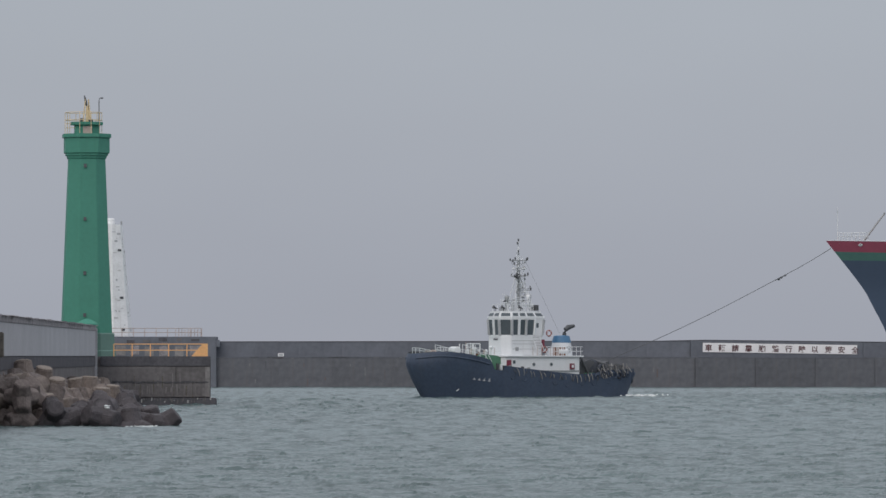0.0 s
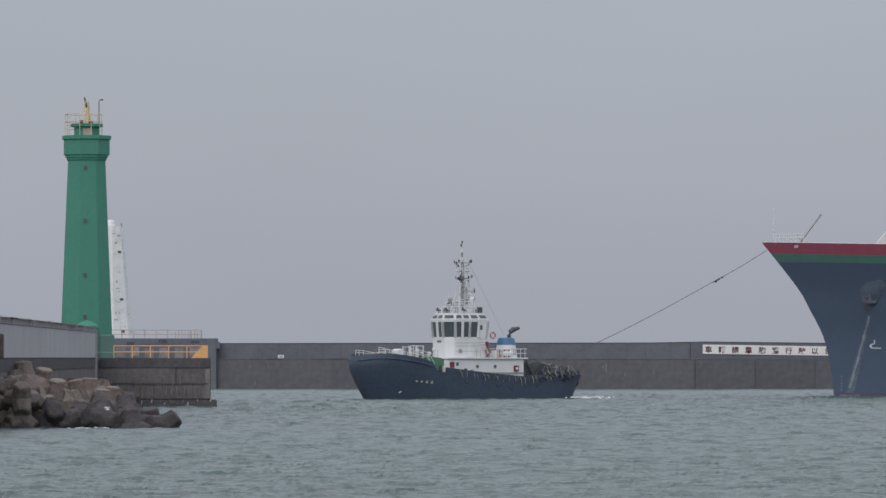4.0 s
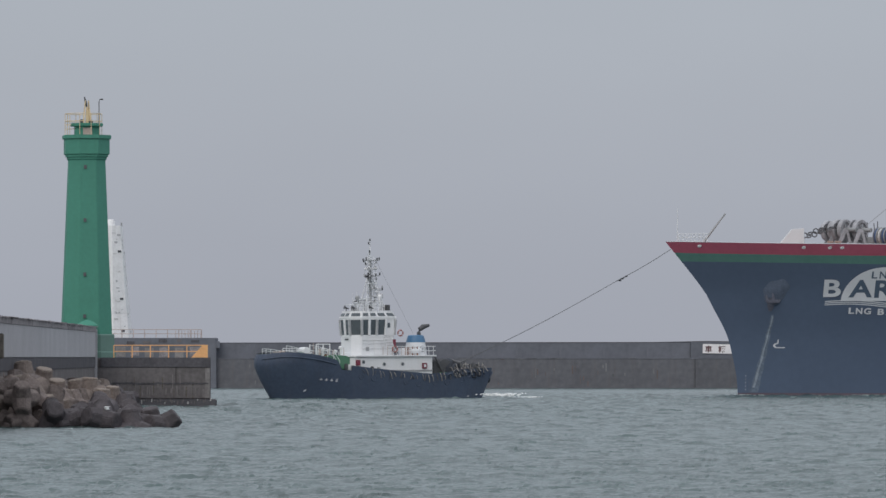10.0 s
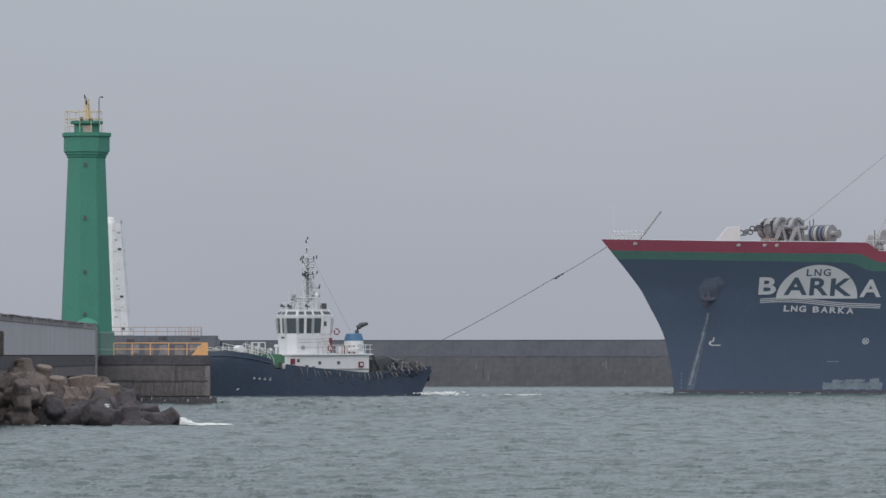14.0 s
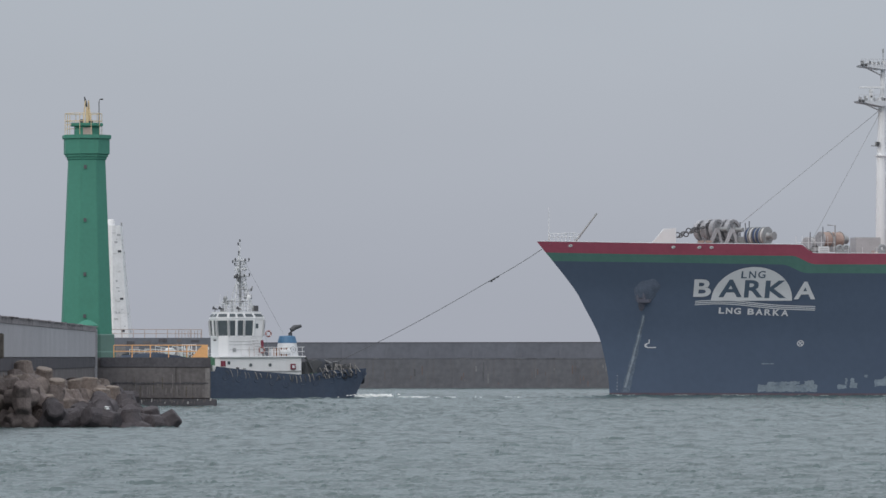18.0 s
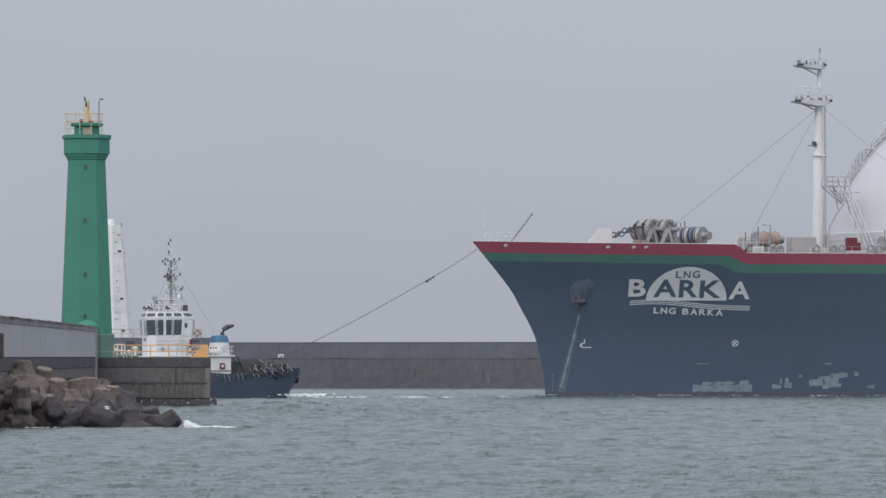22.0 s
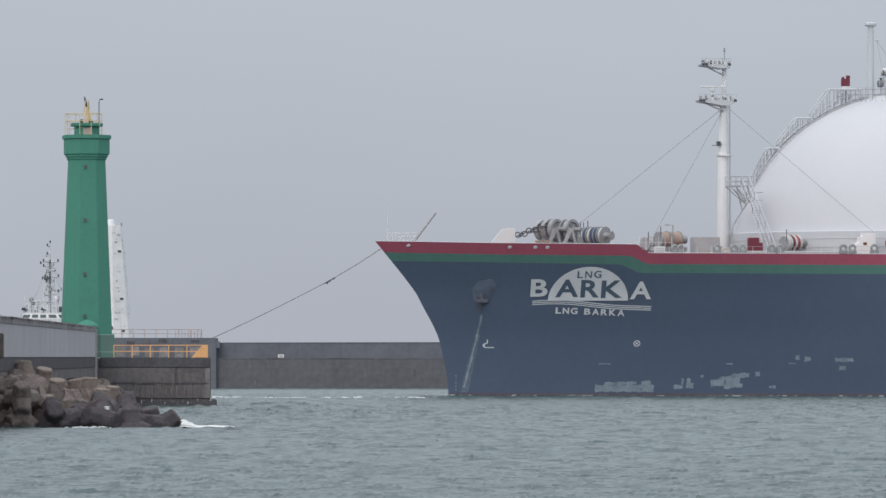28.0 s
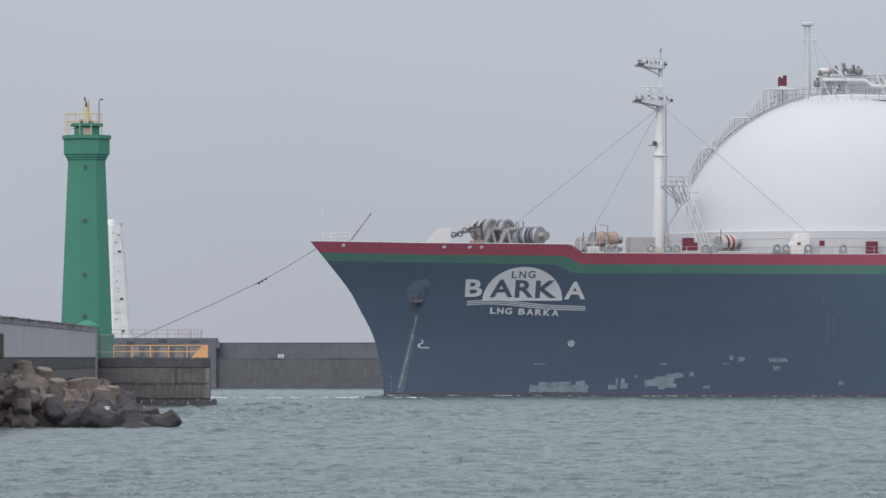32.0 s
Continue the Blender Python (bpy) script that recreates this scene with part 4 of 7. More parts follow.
        part("scuff_mark", Shape().put(vv, [(2 * j, 2 * j + 1, 2 * j + 3, 2 * j + 2) for j in range(8)]), SCUFF, t, "faint scuffed streak on the hull")
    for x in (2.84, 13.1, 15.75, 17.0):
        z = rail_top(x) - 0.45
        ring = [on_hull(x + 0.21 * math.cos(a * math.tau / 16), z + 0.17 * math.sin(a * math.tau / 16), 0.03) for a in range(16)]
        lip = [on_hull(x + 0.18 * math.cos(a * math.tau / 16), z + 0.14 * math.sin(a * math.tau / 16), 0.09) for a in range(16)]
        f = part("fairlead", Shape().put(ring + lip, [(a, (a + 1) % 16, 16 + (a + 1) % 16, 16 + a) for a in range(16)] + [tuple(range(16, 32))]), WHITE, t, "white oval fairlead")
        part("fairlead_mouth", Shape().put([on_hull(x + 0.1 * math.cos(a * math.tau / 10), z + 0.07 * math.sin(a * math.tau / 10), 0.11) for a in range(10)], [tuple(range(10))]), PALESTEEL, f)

    # forecastle gear
    for k in range(8):
        x = 0.9 + 0.42 * k
        part("rail_post", Shape().tube([(x, -breadth(x, 17.7) * 0.85, 17.5), (x, -breadth(x, 17.7) * 0.85, 18.75)], 0.045, 5), WHITE, t)
    for h in (18.35, 18.75):
        part("rail_bar", Shape().tube([(0.9, -0.5, h), (3.8, -3.2, h)], 0.04, 5), WHITE, t)
    part("jackstaff", Shape().tube([(0.95, 0.2, 17.3), (0.95, 0.2, 21.8)], [0.06, 0.03], 6), WHITE, t)
    part("light_boom", Shape().tube([(3.6, 0, 17.3), (6.45, 0, 20.95)], [0.16, 0.09], 8).box((6.5, 0, 21.0), (0.35, 0.2, 0.2), (0, -52, 0)), GREY, t, "grey tilted fairlead boom")
    part("boom_foot", Shape().box((3.7, 0, 17.3), (0.9, 0.8, 0.9)), WHITE, t, bevel=0.05)
    part("breakwater_plate", Shape().prism([(12.4, 16.6), (12.8, 17.6), (14.3, 19.35), (15.75, 19.45), (15.75, 16.6)], "y", -1.2, -0.8), WHITE, t, "white sloping breakwater plate", bevel=0.03)
    for y in (-2.4, 2.6):
        w = part("windlass", Shape().box((20.6, y, 17.0), (4.0, 3.4, 0.9)), GREY, t, "grey steel anchor windlass", bevel=0.05)
        for xx, rr, zz in ((19.9, 1.12, 19.25), (21.7, 1.15, 19.2)):
            for o in (-0.75, 0.25):
                face = pose(xx, y, zz, 90, 0, 38)
                part("gypsy_wheel", Shape().lathe([(rr - 0.25, o), (rr + 0.06, o), (rr + 0.1, o + 0.06), (rr + 0.1, o + 0.54), (rr + 0.06, o + 0.6), (rr - 0.25, o + 0.6), (rr - 0.25, o)], 28, face), WINCH, w, "grey chain wheel", smooth=30)
                part("wheel_web", Shape().lathe([(0.1, o + 0.2), (rr - 0.2, o + 0.2), (rr - 0.2, o + 0.42), (0.1, o + 0.42)], 24, face), GREY, w, smooth=30)
                for sp in range(4):
                    part("spoke", Shape().box(tuple(face @ Vector((0, 0, o + 0.46))), (2 * rr - 0.5, 0.08, 0.12), (0, 45 * sp + 20, 38)), WINCH, w)
            part("chain_drum", Shape().lathe([(0.62, -1.3), (0.5, -0.9), (0.62, -0.5)], 16, pose(xx, y, zz, 90, 0, 38)), DARK, w, smooth=30)
            part("hub", Shape().lathe([(0.26, -1.9), (0.26, 2.2)], 12, pose(xx, y, zz, 90, 0, 38)), GREY, w)
            for yy in (y - 2.1, y + 0.1):
                part("bracket", Shape().prism([(xx - 1.3, 16.6), (xx - 0.9, 16.6), (xx + 0.1, zz - 0.35), (xx + 0.7, 16.6), (xx + 1.0, 16.6), (xx + 0.3, zz + 0.1), (xx - 0.25, zz + 0.1)], "y", yy, yy + 0.2), WINCH, w, bevel=0.03)
            part("brake_band", Shape().torus((xx, y + 1.35, zz), rr * 0.75, 0.1, (90, 0, 0), 20, 5), DARK, w)
        part("gear_case", Shape().box((23.0, y - 1.2, 17.6), (1.1, 1.2, 1.6)), GREY, w, bevel=0.08)
        part("control_post", Shape().tube([(23.7, y - 2.2, 16.6), (23.7, y - 2.2, 20.2)], 0.06, 5), DARK, w)
        for k in range(6):
            f = k / 5
            c = (15.9 + 3.3 * f, y - 0.6, 18.45 + 1.25 * f)
            part("chain_link", Shape().torus(c, 0.29, 0.075, (90 if k % 2 else 20, -20, 0), 10, 5), DARK, w)
    for x in (17.4, 18.3):
        part("bollard", Shape().lathe([(0.28, 16.5), (0.28, 17.6), (0.4, 17.65), (0.4, 17.85)], 12, pose(x, -7.5, 0)), ROPEPINK, t, "tan painted bollard", smooth=30)
    mooring_winch(t, 24.35, -6.5, 18.42, 1.06, 2.7, (ROPEBLUE, ROPEWHITE, ROPEBLUE, ROPEBLUE, ROPEWHITE), -50)
    mooring_winch(t, 32.5, -8.0, 18.02, 0.95, 3.0, (ROPEPINK, ROPEPINK), 28)
    mooring_winch(t, 30.2, -7.2, 17.5, 0.85, 0.9, (PALESTEEL,), 40)
    mooring_winch(t, 45.3, -15.5, 17.5, 1.0, 2.3, (ROPEWHITE, ROPEWHITE, CRIMSON, ROPEWHITE, ROPERED, ROPEWHITE), 32)
    part("davit", Shape().tube([(32.65, -10, 15.7), (32.65, -10, 19.6), (31.75, -10, 19.65)], 0.07, 6), GREY, t)
    for k in range(7):
        x = 27.8 + k * 0.75
        part("rail_post", Shape().tube([(x, -11, 16.0), (x, -11, 18.3)], 0.025, 5), WHITE, t)
    part("rail_bar", Shape().tube([(27.8, -11, 17.6), (32.4, -11, 17.6)], 0.018, 5), WHITE, t)
    part("notice_board", Shape().box((29.85, -16.4, 16.62), (1.3, 0.1, 0.85)), WHITE, t, "white board with faint lines", bevel=0.02)
    for k in range(3):
        part("board_line", Shape().box((29.85, -16.47, 16.4 + 0.2 * k), (1.0, 0.03, 0.05)), PALESTEEL, t)
    part("deck_house", Shape().box((37.4, -5, 17.1), (2.95, 3, 2.45)), PALESTEEL, t, "low grey deck box", bevel=0.06)
    for k in range(9):
        part("deck_fitting", Shape().box((35.6 + 0.45 * k, -16.5 + 0.3 * (k % 3), 16.35 + 0.15 * (k % 4)), (0.35 + 0.2 * (k % 2), 0.4, 0.5 + 0.15 * (k % 3)), (0, 0, 25 * k)), (PINKRAIL, PALESTEEL, WHITE, GREY)[k % 4], t, bevel=0.05)
    for k in range(4):
        part("hose_run", Shape().tube([(35.2 + 0.4 * k, -17.2, 16.2 + 0.12 * k), (37.0, -17.3, 16.55 + 0.1 * k), (39.4 + 0.3 * k, -17.2, 16.3)], 0.07, 6), (CREAM, PALESTEEL)[k % 2], t, smooth=50)
    for x in (31.32, 31.99, 35.88, 37.72, 38.64, 41.78, 42.71, 49.71, 50.72, 53.2, 57.2, 63.5):
        y = -breadth(x, 16) + 0.5
        part("roller_fairlead", Shape().torus((x, y, 16.78), 0.33, 0.15, (90, 0, 0), 18, 8).box((x, y, 16.3), (0.9, 0.5, 0.34)), GREY, t, "grey ring fairlead", smooth=40)
    for k in range(32):
        x = 29.2 + k * 1.5
        y = -breadth(x, 16) + 0.25
        part("deck_stanchion", Shape().tube([(x, y, 15.6), (x, y, 16.95)], 0.022, 4), WHITE, t)
    for h in (16.5, 16.95):
        part("deck_rail", Shape().tube([(29.2 + k * 2.0, -breadth(29.2 + k * 2.0, 16) + 0.25, h) for k in range(24)], 0.012, 4), PALESTEEL, t)
    part("red_locker", Shape().box((41.25, -14.0, 16.9), (1.2, 1.1, 2.4)).box((42.0, -14.1, 16.7), (0.55, 0.9, 1.7)), CRIMSON, t, "dark red deck locker", bevel=0.05)
    part("red_locker", Shape().box((60.88, -22.3, 16.6), (1.25, 0.9, 1.95)), CRIMSON, t, "dark red deck locker", bevel=0.05)
    part("hose_box", Shape().box((55.1, -22.3, 17.35), (0.55, 0.4, 0.6)), CRIMSON, t, "red hose box on a post")
    part("hose_post", Shape().tube([(55.1, -22.2, 15.6), (55.1, -22.2, 17.1)], 0.06, 6), WHITE, t)
    part("gangway_house", Shape().prism([(51.35, 15.6), (51.35, 16.7), (51.5, 17.3), (51.85, 17.5), (51.85, 18.1), (52.25, 18.1), (52.25, 18.5), (53.75, 18.5), (53.75, 15.6)], "y", -22.0, -20.6), SIGNWHITE, t, "white stepped deck housing", bevel=0.04)
    part("nameplate", Shape().box((52.5, -22.03, 17.3), (0.4, 0.04, 0.3)), RUST, t)
    # long cross-deck pipes seen low before the tank
    for k, (y, z) in enumerate(((-17.0, 16.35), (-17.6, 16.15), (-18.2, 16.35))):
        part("deck_pipe", Shape().tube([(36, y, z), (100, y, z)], 0.14, 8), (GREY, WHITE, PALESTEEL)[k], t, smooth=40)
    fore_mast(t)
    cargo_tank(t)
    return t


def mooring_winch(t, x, y, z, r, wide, ropes, turn):
    m = pose(x, y, z, 0, 0, turn)
    w = part("mooring_winch", Shape().box(tuple(m @ Vector((0, 0, -r - 0.2))), (wide + 1.4, 1.6, 0.5), (0, 0, turn)), GREY, t, "mooring winch with wound rope drums", bevel=0.04)
    flip = m @ pose(0, 0, 0, 0, 90, 0)
    n = len(ropes)
    rim = r if n < 6 else 0.82 * r
    for k, rope in enumerate(ropes):
        a, b = -wide / 2 + wide * k / n, -wide / 2 + wide * (k + 1) / n
        if n == 2:
            a, b = (a, b - 0.22) if k == 0 else (a + 0.22, b)
        prof = [(r * 0.55, a + 0.08)]
        for j in range(7):
            f = a + 0.1 + (b - a - 0.2) * j / 6
            prof += [(r * 0.86, f), (r * 0.9, f + 0.03)]
        prof.append((r * 0.55, b - 0.08))
        part("rope_drum", Shape().lathe(prof, 22, flip), rope, w, "wound mooring rope", smooth=40)
        part("drum_flange", Shape().lathe([(rim, b - 0.06), (rim, b + 0.04)], 22, flip), GREY, w, smooth=30)
        part("drum_stand", Shape().box(tuple(m @ Vector((b, 0, -r * 0.5))), (0.14, 0.9, r * 1.1), (0, 0, turn)), GREY, w)
    part("drum_flange", Shape().lathe([(rim * 0.9, -wide / 2 - 0.04), (rim, -wide / 2 + 0.06)], 22, flip), WINCH, w, smooth=30)
    part("warping_head", Shape().lathe([(0.45, wide / 2), (0.32, wide / 2 + 0.3), (0.3, wide / 2 + 0.6), (0.5, wide / 2 + 0.9), (0.5, wide / 2 + 1.0)], 16, flip), GREY, w, smooth=40)
    part("brake_lever", Shape().tube([tuple(m @ Vector((-wide / 2, -0.5, 0))), tuple(m @ Vector((-wide / 2 - 0.1, -0.6, r + 0.5)))], 0.05, 6), DARK, w)


def fore_mast(t):
    m = part("fore_mast", Shape().tube([(40.55, 0, 15.6), (40.55, 0, 27.9), (40.58, 0, 28.0), (40.65, 0, 34.0)], [0.72, 0.60, 0.58, 0.46], 20), WHITE, t, "white tubular signal mast", smooth=40)
    part("upper_mast", Shape().tube([(40.7, 0, 33.9), (40.75, 0, 38.6)], [0.38, 0.28], 14), WHITE, m, smooth=40)
    part("collar", Shape().lathe([(0.6, 27.85), (0.95, 27.95), (0.95, 28.1)], 16, pose(40.75, 0, 0)), WHITE, m)
    for z, x0, x1, deep in ((34.35, 37.5, 41.9, 0.72), (38.55, 37.8, 41.2, 0.55)):
        p = part("platform", Shape().prism([(x0, z + 0.1), (x1, z + 0.1), (x1 - 0.1, z - 0.12), (41.2, z - deep * 0.7), (40.3, z - deep * 0.8), (39.0, z - deep * 0.45), (x0 + 0.1, z - 0.1)], "y", -1.3, 1.3), SKIRT, m, "white mast platform", bevel=0.03)
        n = 8
        for k in range(n):
            x = x0 + (x1 - x0) * k / (n - 1)
            part("platform_post", Shape().tube([(x, -1.45, z), (x, -1.45, z + 0.75)], 0.02, 4), PALESTEEL, p)
        part("platform_rail", Shape().tube([(x0, -1.45, z + 0.75), (x1, -1.45, z + 0.75)], 0.02, 4), PALESTEEL, p)
        rng = random.Random(int(z))
        for k in range(9):
            x = x0 + 0.2 + (x1 - x0 - 0.4) * k / 8
            h = rng.uniform(0.3, 0.7)
            part("mast_light", Shape().lathe([(0.09, 0), (0.09, h * 0.6), (0.12, h * 0.6), (0.12, h)], 8, pose(x + rng.uniform(-0.2, 0.2), -0.8, z)), (DARK, GREY, WHITE)[k % 3], p)
        for k in range(7):
            x = x0 + (x1 - x0) * (k + 0.5) / 7
            part("platform_box", Shape().box((x + rng.uniform(-0.15, 0.15), rng.uniform(-1.2, -0.9), z + 0.12 + rng.uniform(0.05, 0.2)), (rng.uniform(0.15, 0.4), 0.25, rng.uniform(0.2, 0.5)), (0, rng.uniform(-20, 20), 0)), (PALESTEEL, GREY, WHITE)[k % 3], p, bevel=0.02)
        for x in (x0 + 0.1, x0 + 0.5, x1 - 0.15):
            part("flood_light", Shape().box((x, -1.55, z + 0.05), (0.34, 0.25, 0.26), (0, 25, 0)), DARK, p, bevel=0.03)
        part("platform_knee", Shape().tube([(x0 + 0.5, -0.9, z - 0.15), (40.5, -0.4, z - 1.15)], 0.09, 6), PALESTEEL, p)
    part("radar_post", Shape().lathe([(0.24, 34.3), (0.24, 35.4), (0.32, 35.5), (0.32, 35.8)], 10, pose(39.2, -0.6, 0)), WHITE, m)
    part("radar_scanner", Shape().box((39.2, -0.8, 36.0), (3.0, 0.25, 0.2), (0, 0, -4)), WHITE, m, "white radar scanner bar", bevel=0.04)
    part("top_light", Shape().tube([(40.75, 0, 38.5), (40.75, 0, 40.1), (40.75, 0, 40.2), (40.75, 0, 40.6)], [0.05, 0.05, 0.12, 0.1], 8), GREY, m)
    part("spur", Shape().tube([(40.4, -0.4, 29.1), (39.2, -0.4, 29.2)], 0.06, 5).box((39.9, -0.5, 29.4), (0.45, 0.3, 0.5)), GREY, m)
    part("spur_light", Shape().box((39.95, -0.75, 29.45), (0.35, 0.2, 0.4)), DARK, m)
    # ladder with hoops up the mast's after side
    for y in (-0.28, 0.28):
        part("ladder_rail", Shape().tube([(41.32, y - 0.5, 16), (41.25, y - 0.5, 33.8)], 0.035, 5), GREY, m)
    for k in range(38):
        part("ladder_rung", Shape().tube([(41.3, -0.78, 16.4 + k * 0.46), (41.3, -0.22, 16.4 + k * 0.46)], 0.025, 4), GREY, m)
    for a, b in (((40.6, 0, 33.6), (21.6, -1.5, 18.6)), ((40.6, -0.3, 33.6), (31.0, -4, 17.5)), ((40.8, -1.4, 33.6), (53.6, -22.0, 18.5))):
        part("stay_wire", Shape().tube([a, b], 0.032, 5), GREY, m, "thin steel stay")


RUSTBROWN = mat("brown_valve_paint", (0.16, 0.115, 0.085), rough=0.8, var=0.3)
TANK = (63.05, 0.0, 14.2, 21.2)


def cargo_tank(t):
    cx, cy, cz, r = TANK
    prof = [(0.02, r)] + [(r * math.sin(a), r * math.cos(a)) for a in [k * math.radians(84) / 40 for k in range(1, 41)]]
    tank = part("tank_cover", Shape().lathe([(q, cz + z) for q, z in reversed(prof)], 96, pose(cx, cy, 0)), DOME, t, "white domed cargo tank cover", smooth=40)
    part("tank_skirt", Shape().lathe([(r + 0.22, 15.0), (r + 0.22, 18.82), (r + 0.16, 18.87), (r - 0.06, 18.9)], 96, pose(cx, cy, 0)), SKIRT, t, "pale grey cylindrical tank skirt", smooth=30)
    for k in range(24):
        a = math.radians(182 + k * 7.4)
        part("lifting_lug", Shape().box((cx + 6.6 * math.cos(a), 6.6 * math.sin(a), cz + math.sqrt(r * r - 6.6 ** 2) + 0.04), (0.1, 0.1, 0.14)), PALESTEEL, tank)

    def shell(x, y, up=0.0):
        q = math.sqrt(max(0.0, (r + up) ** 2 - (x - cx) ** 2 - (y - cy) ** 2))
        return Vector((x, y, cz + q))
    # stair that climbs the dome in flights, in a plane across the fore side
    ang = math.radians(175)
    def along(deg, up):
        a = math.radians(deg)
        return Vector((cx + (r + up) * math.cos(a) * math.cos(ang), (r + up) * math.cos(a) * math.sin(ang), cz + (r + up) * math.sin(a)))
    stair = part("tank_stair", Shape().tube([along(d, 0.25) for d in range(30, 82, 4)], 0.09, 6), PALESTEEL, tank, "grey steel stair up the tank dome")
    part("stringer", Shape().tube([along(d, 0.25) + Vector((0.25, -0.9, 0)) for d in range(30, 82, 4)], 0.08, 6), PALESTEEL, stair)
    steps = [along(30 + 0.8 * k, 0.3) for k in range(62)]
    for p in steps:
        part("tread", Shape().box(tuple(p + Vector((0.1, -0.45, 0))), (0.25, 0.9, 0.04)), PALESTEEL, stair)
    flights = [(29.4, 40.7, 42.6, 1.35), (42.6, 53.1, 56.4, 1.65), (56.4, 65.5, 73.5, 2.6)]
    for y in (0.0, -0.9):
        off = Vector((0.12 if y else 0, y, 0))
        for a, b, c, up in flights:
            foot, head, land = along(a, 0.35), along(b, up), along(c, 0.3)
            land_top = Vector((land.x, land.y, head.z))
            path = [foot + off, foot + Vector((0, 0, 0.9)) + off, head + off, land_top + off, land + off]
            part("stair_rail", Shape().tube(path, 0.115, 6), SKIRT, stair)
            mid = [along(a, 0.35) + Vector((0, 0, 0.4)) + off, along(b, up * 0.45) + off]
            part("stair_rail", Shape().tube(mid, 0.06, 5), SKIRT, stair)
            for k in range(7):
                d = a + (c - a) * (k + 0.5) / 7
                p = along(d, 0.2)
                f = (p.x - foot.x) / (head.x - foot.x)
                topz = foot.z + 0.9 + (head.z - foot.z - 0.9) * min(f, 1.0)
                part("stair_post", Shape().tube([p + off, Vector((p.x, p.y, max(p.z + 0.1, topz))) + off], 0.06, 5), PALESTEEL, stair)
    # landing platform between mast and dome, on a bracket, with a flight down to the deck
    land = part("landing", Shape().box((41.0, -7.4, 24.2), (2.9, 2.6, 0.12)), PALESTEEL, tank, "grey stair landing with braces")
    for y in (-8.7, -6.1):
        for k in range(5):
            x = 39.6 + k * 0.7
            part("landing_post", Shape().tube([(x, y, 24.2), (x, y, 25.3)], 0.04, 5), PALESTEEL, land)
            part("landing_brace", Shape().tube([(x, y, 24.2), (41.9, y, 22.2)], 0.05, 5), PALESTEEL, land)
        for h in (24.75, 25.3):
            part("landing_rail", Shape().tube([(39.6, y, h), (42.4, y, h)], 0.045, 5), PALESTEEL, land)
    for z in (23.2, 22.3):
        part("landing_brace", Shape().tube([(40.6, -8.7, z), (43.5, -8.7, z + 0.3)], 0.05, 5), PALESTEEL, land)
    part("landing_strut", Shape().tube([(41.9, -7.4, 22.2), (40.2, -7.4, 19.6), (39.9, -7.4, 15.7)], 0.1, 6), PALESTEEL, land)
    for x in (40.9, 42.2):
        part("landing_strut", Shape().tube([(x, -6.2, 24.2), (x + 0.8, -5.5, 21.5)], 0.06, 5), PALESTEEL, land)
    a, b = Vector((40.9, -8.9, 24.2)), Vector((43.0, -14.5, 15.7))
    low = part("deck_stair", Shape().tube([a, b], 0.08, 6), SKIRT, tank, "steep white stair from the deck")
    part("stringer", Shape().tube([a + Vector((0.9, 0, 0)), b + Vector((0.9, 0, 0))], 0.08, 6), SKIRT, low)
    for k in range(28):
        p = a.lerp(b, (k + 0.5) / 28)
        part("tread", Shape().box(tuple(p + Vector((0.45, 0, 0))), (0.9, 0.25, 0.04)), PALESTEEL, low)
    for o in (0, 0.9):
        part("stair_rail", Shape().tube([a + Vector((o, 0, 1.1)), b + Vector((o, 0, 1.1))], 0.05, 5), SKIRT, low)
        for k in range(6):
            p = a.lerp(b, k / 5) + Vector((o, 0, 0))
            part("stair_post", Shape().tube([p, p + Vector((0, 0, 1.1))], 0.04, 5), GREY, low)
    # pipe tower, vent mast and walkway on the crown
    crown = part("crown_deck", Shape().lathe([(6.4, 34.4), (6.4, 34.9), (6.2, 35.0)], 40, pose(cx + 1.5, 0, 0)), WHITE, tank, "white crown platform of the tank")
    for k in range(30):
        a = math.tau * k / 30
        p = Vector((cx - 0.5 + 8.2 * math.cos(a), 8.2 * math.sin(a), 34.3))
        part("crown_post", Shape().tube([p, p + Vector((0, 0, 1.3))], 0.035, 4), GREY, crown)
    for h in (35.0, 35.6):
        part("crown_rail", Shape().torus((cx - 0.5, 0, h), 8.2, 0.035, (0, 0, 0), 48, 4), GREY, crown)
    part("vent_mast", Shape().tube([(58.15, -0.5, 34.0), (58.15, -0.5, 43.4)], [0.43, 0.36], 16), SKIRT, tank, "white vent mast", smooth=40)
    part("vent_cap", Shape().lathe([(0.4, 43.2), (0.6, 43.3), (0.72, 43.4), (0.72, 43.6), (0.5, 43.72)], 16, pose(58.15, -0.5, 0)), SKIRT, tank, smooth=40)
    part("vent_bracket", Shape().tube([(57.6, -0.6, 41.6), (59.3, -0.6, 41.6)], 0.07, 5), WHITE, tank)
    for p in ((59.6, -1.5, 36.5), (61.6, -1.5, 37.2)):
        part("vent_stay", Shape().tube([(58.9, -0.5, 41.6), p], 0.03, 5), PALESTEEL, tank)
    part("red_box", Shape().box((55.5, 1.2, 36.7), (0.95, 0.7, 0.95)).box((55.8, 1.2, 37.35), (0.45, 0.4, 0.4)).box((55.2, 1.2, 37.25), (0.3, 0.4, 0.25)), CRIMSON, tank, "red monitor box", bevel=0.05)
    part("red_box_stand", Shape().tube([(55.55, 1.2, 33.0), (55.55, 1.2, 35.95)], 0.1, 6), GREY, tank)
    house = part("pipe_tower", Shape().box((65.4, 2.6, 36.1), (9.6, 5, 3.0)), SKIRT, tank, "pale pipe tower on the dome", bevel=0.08)
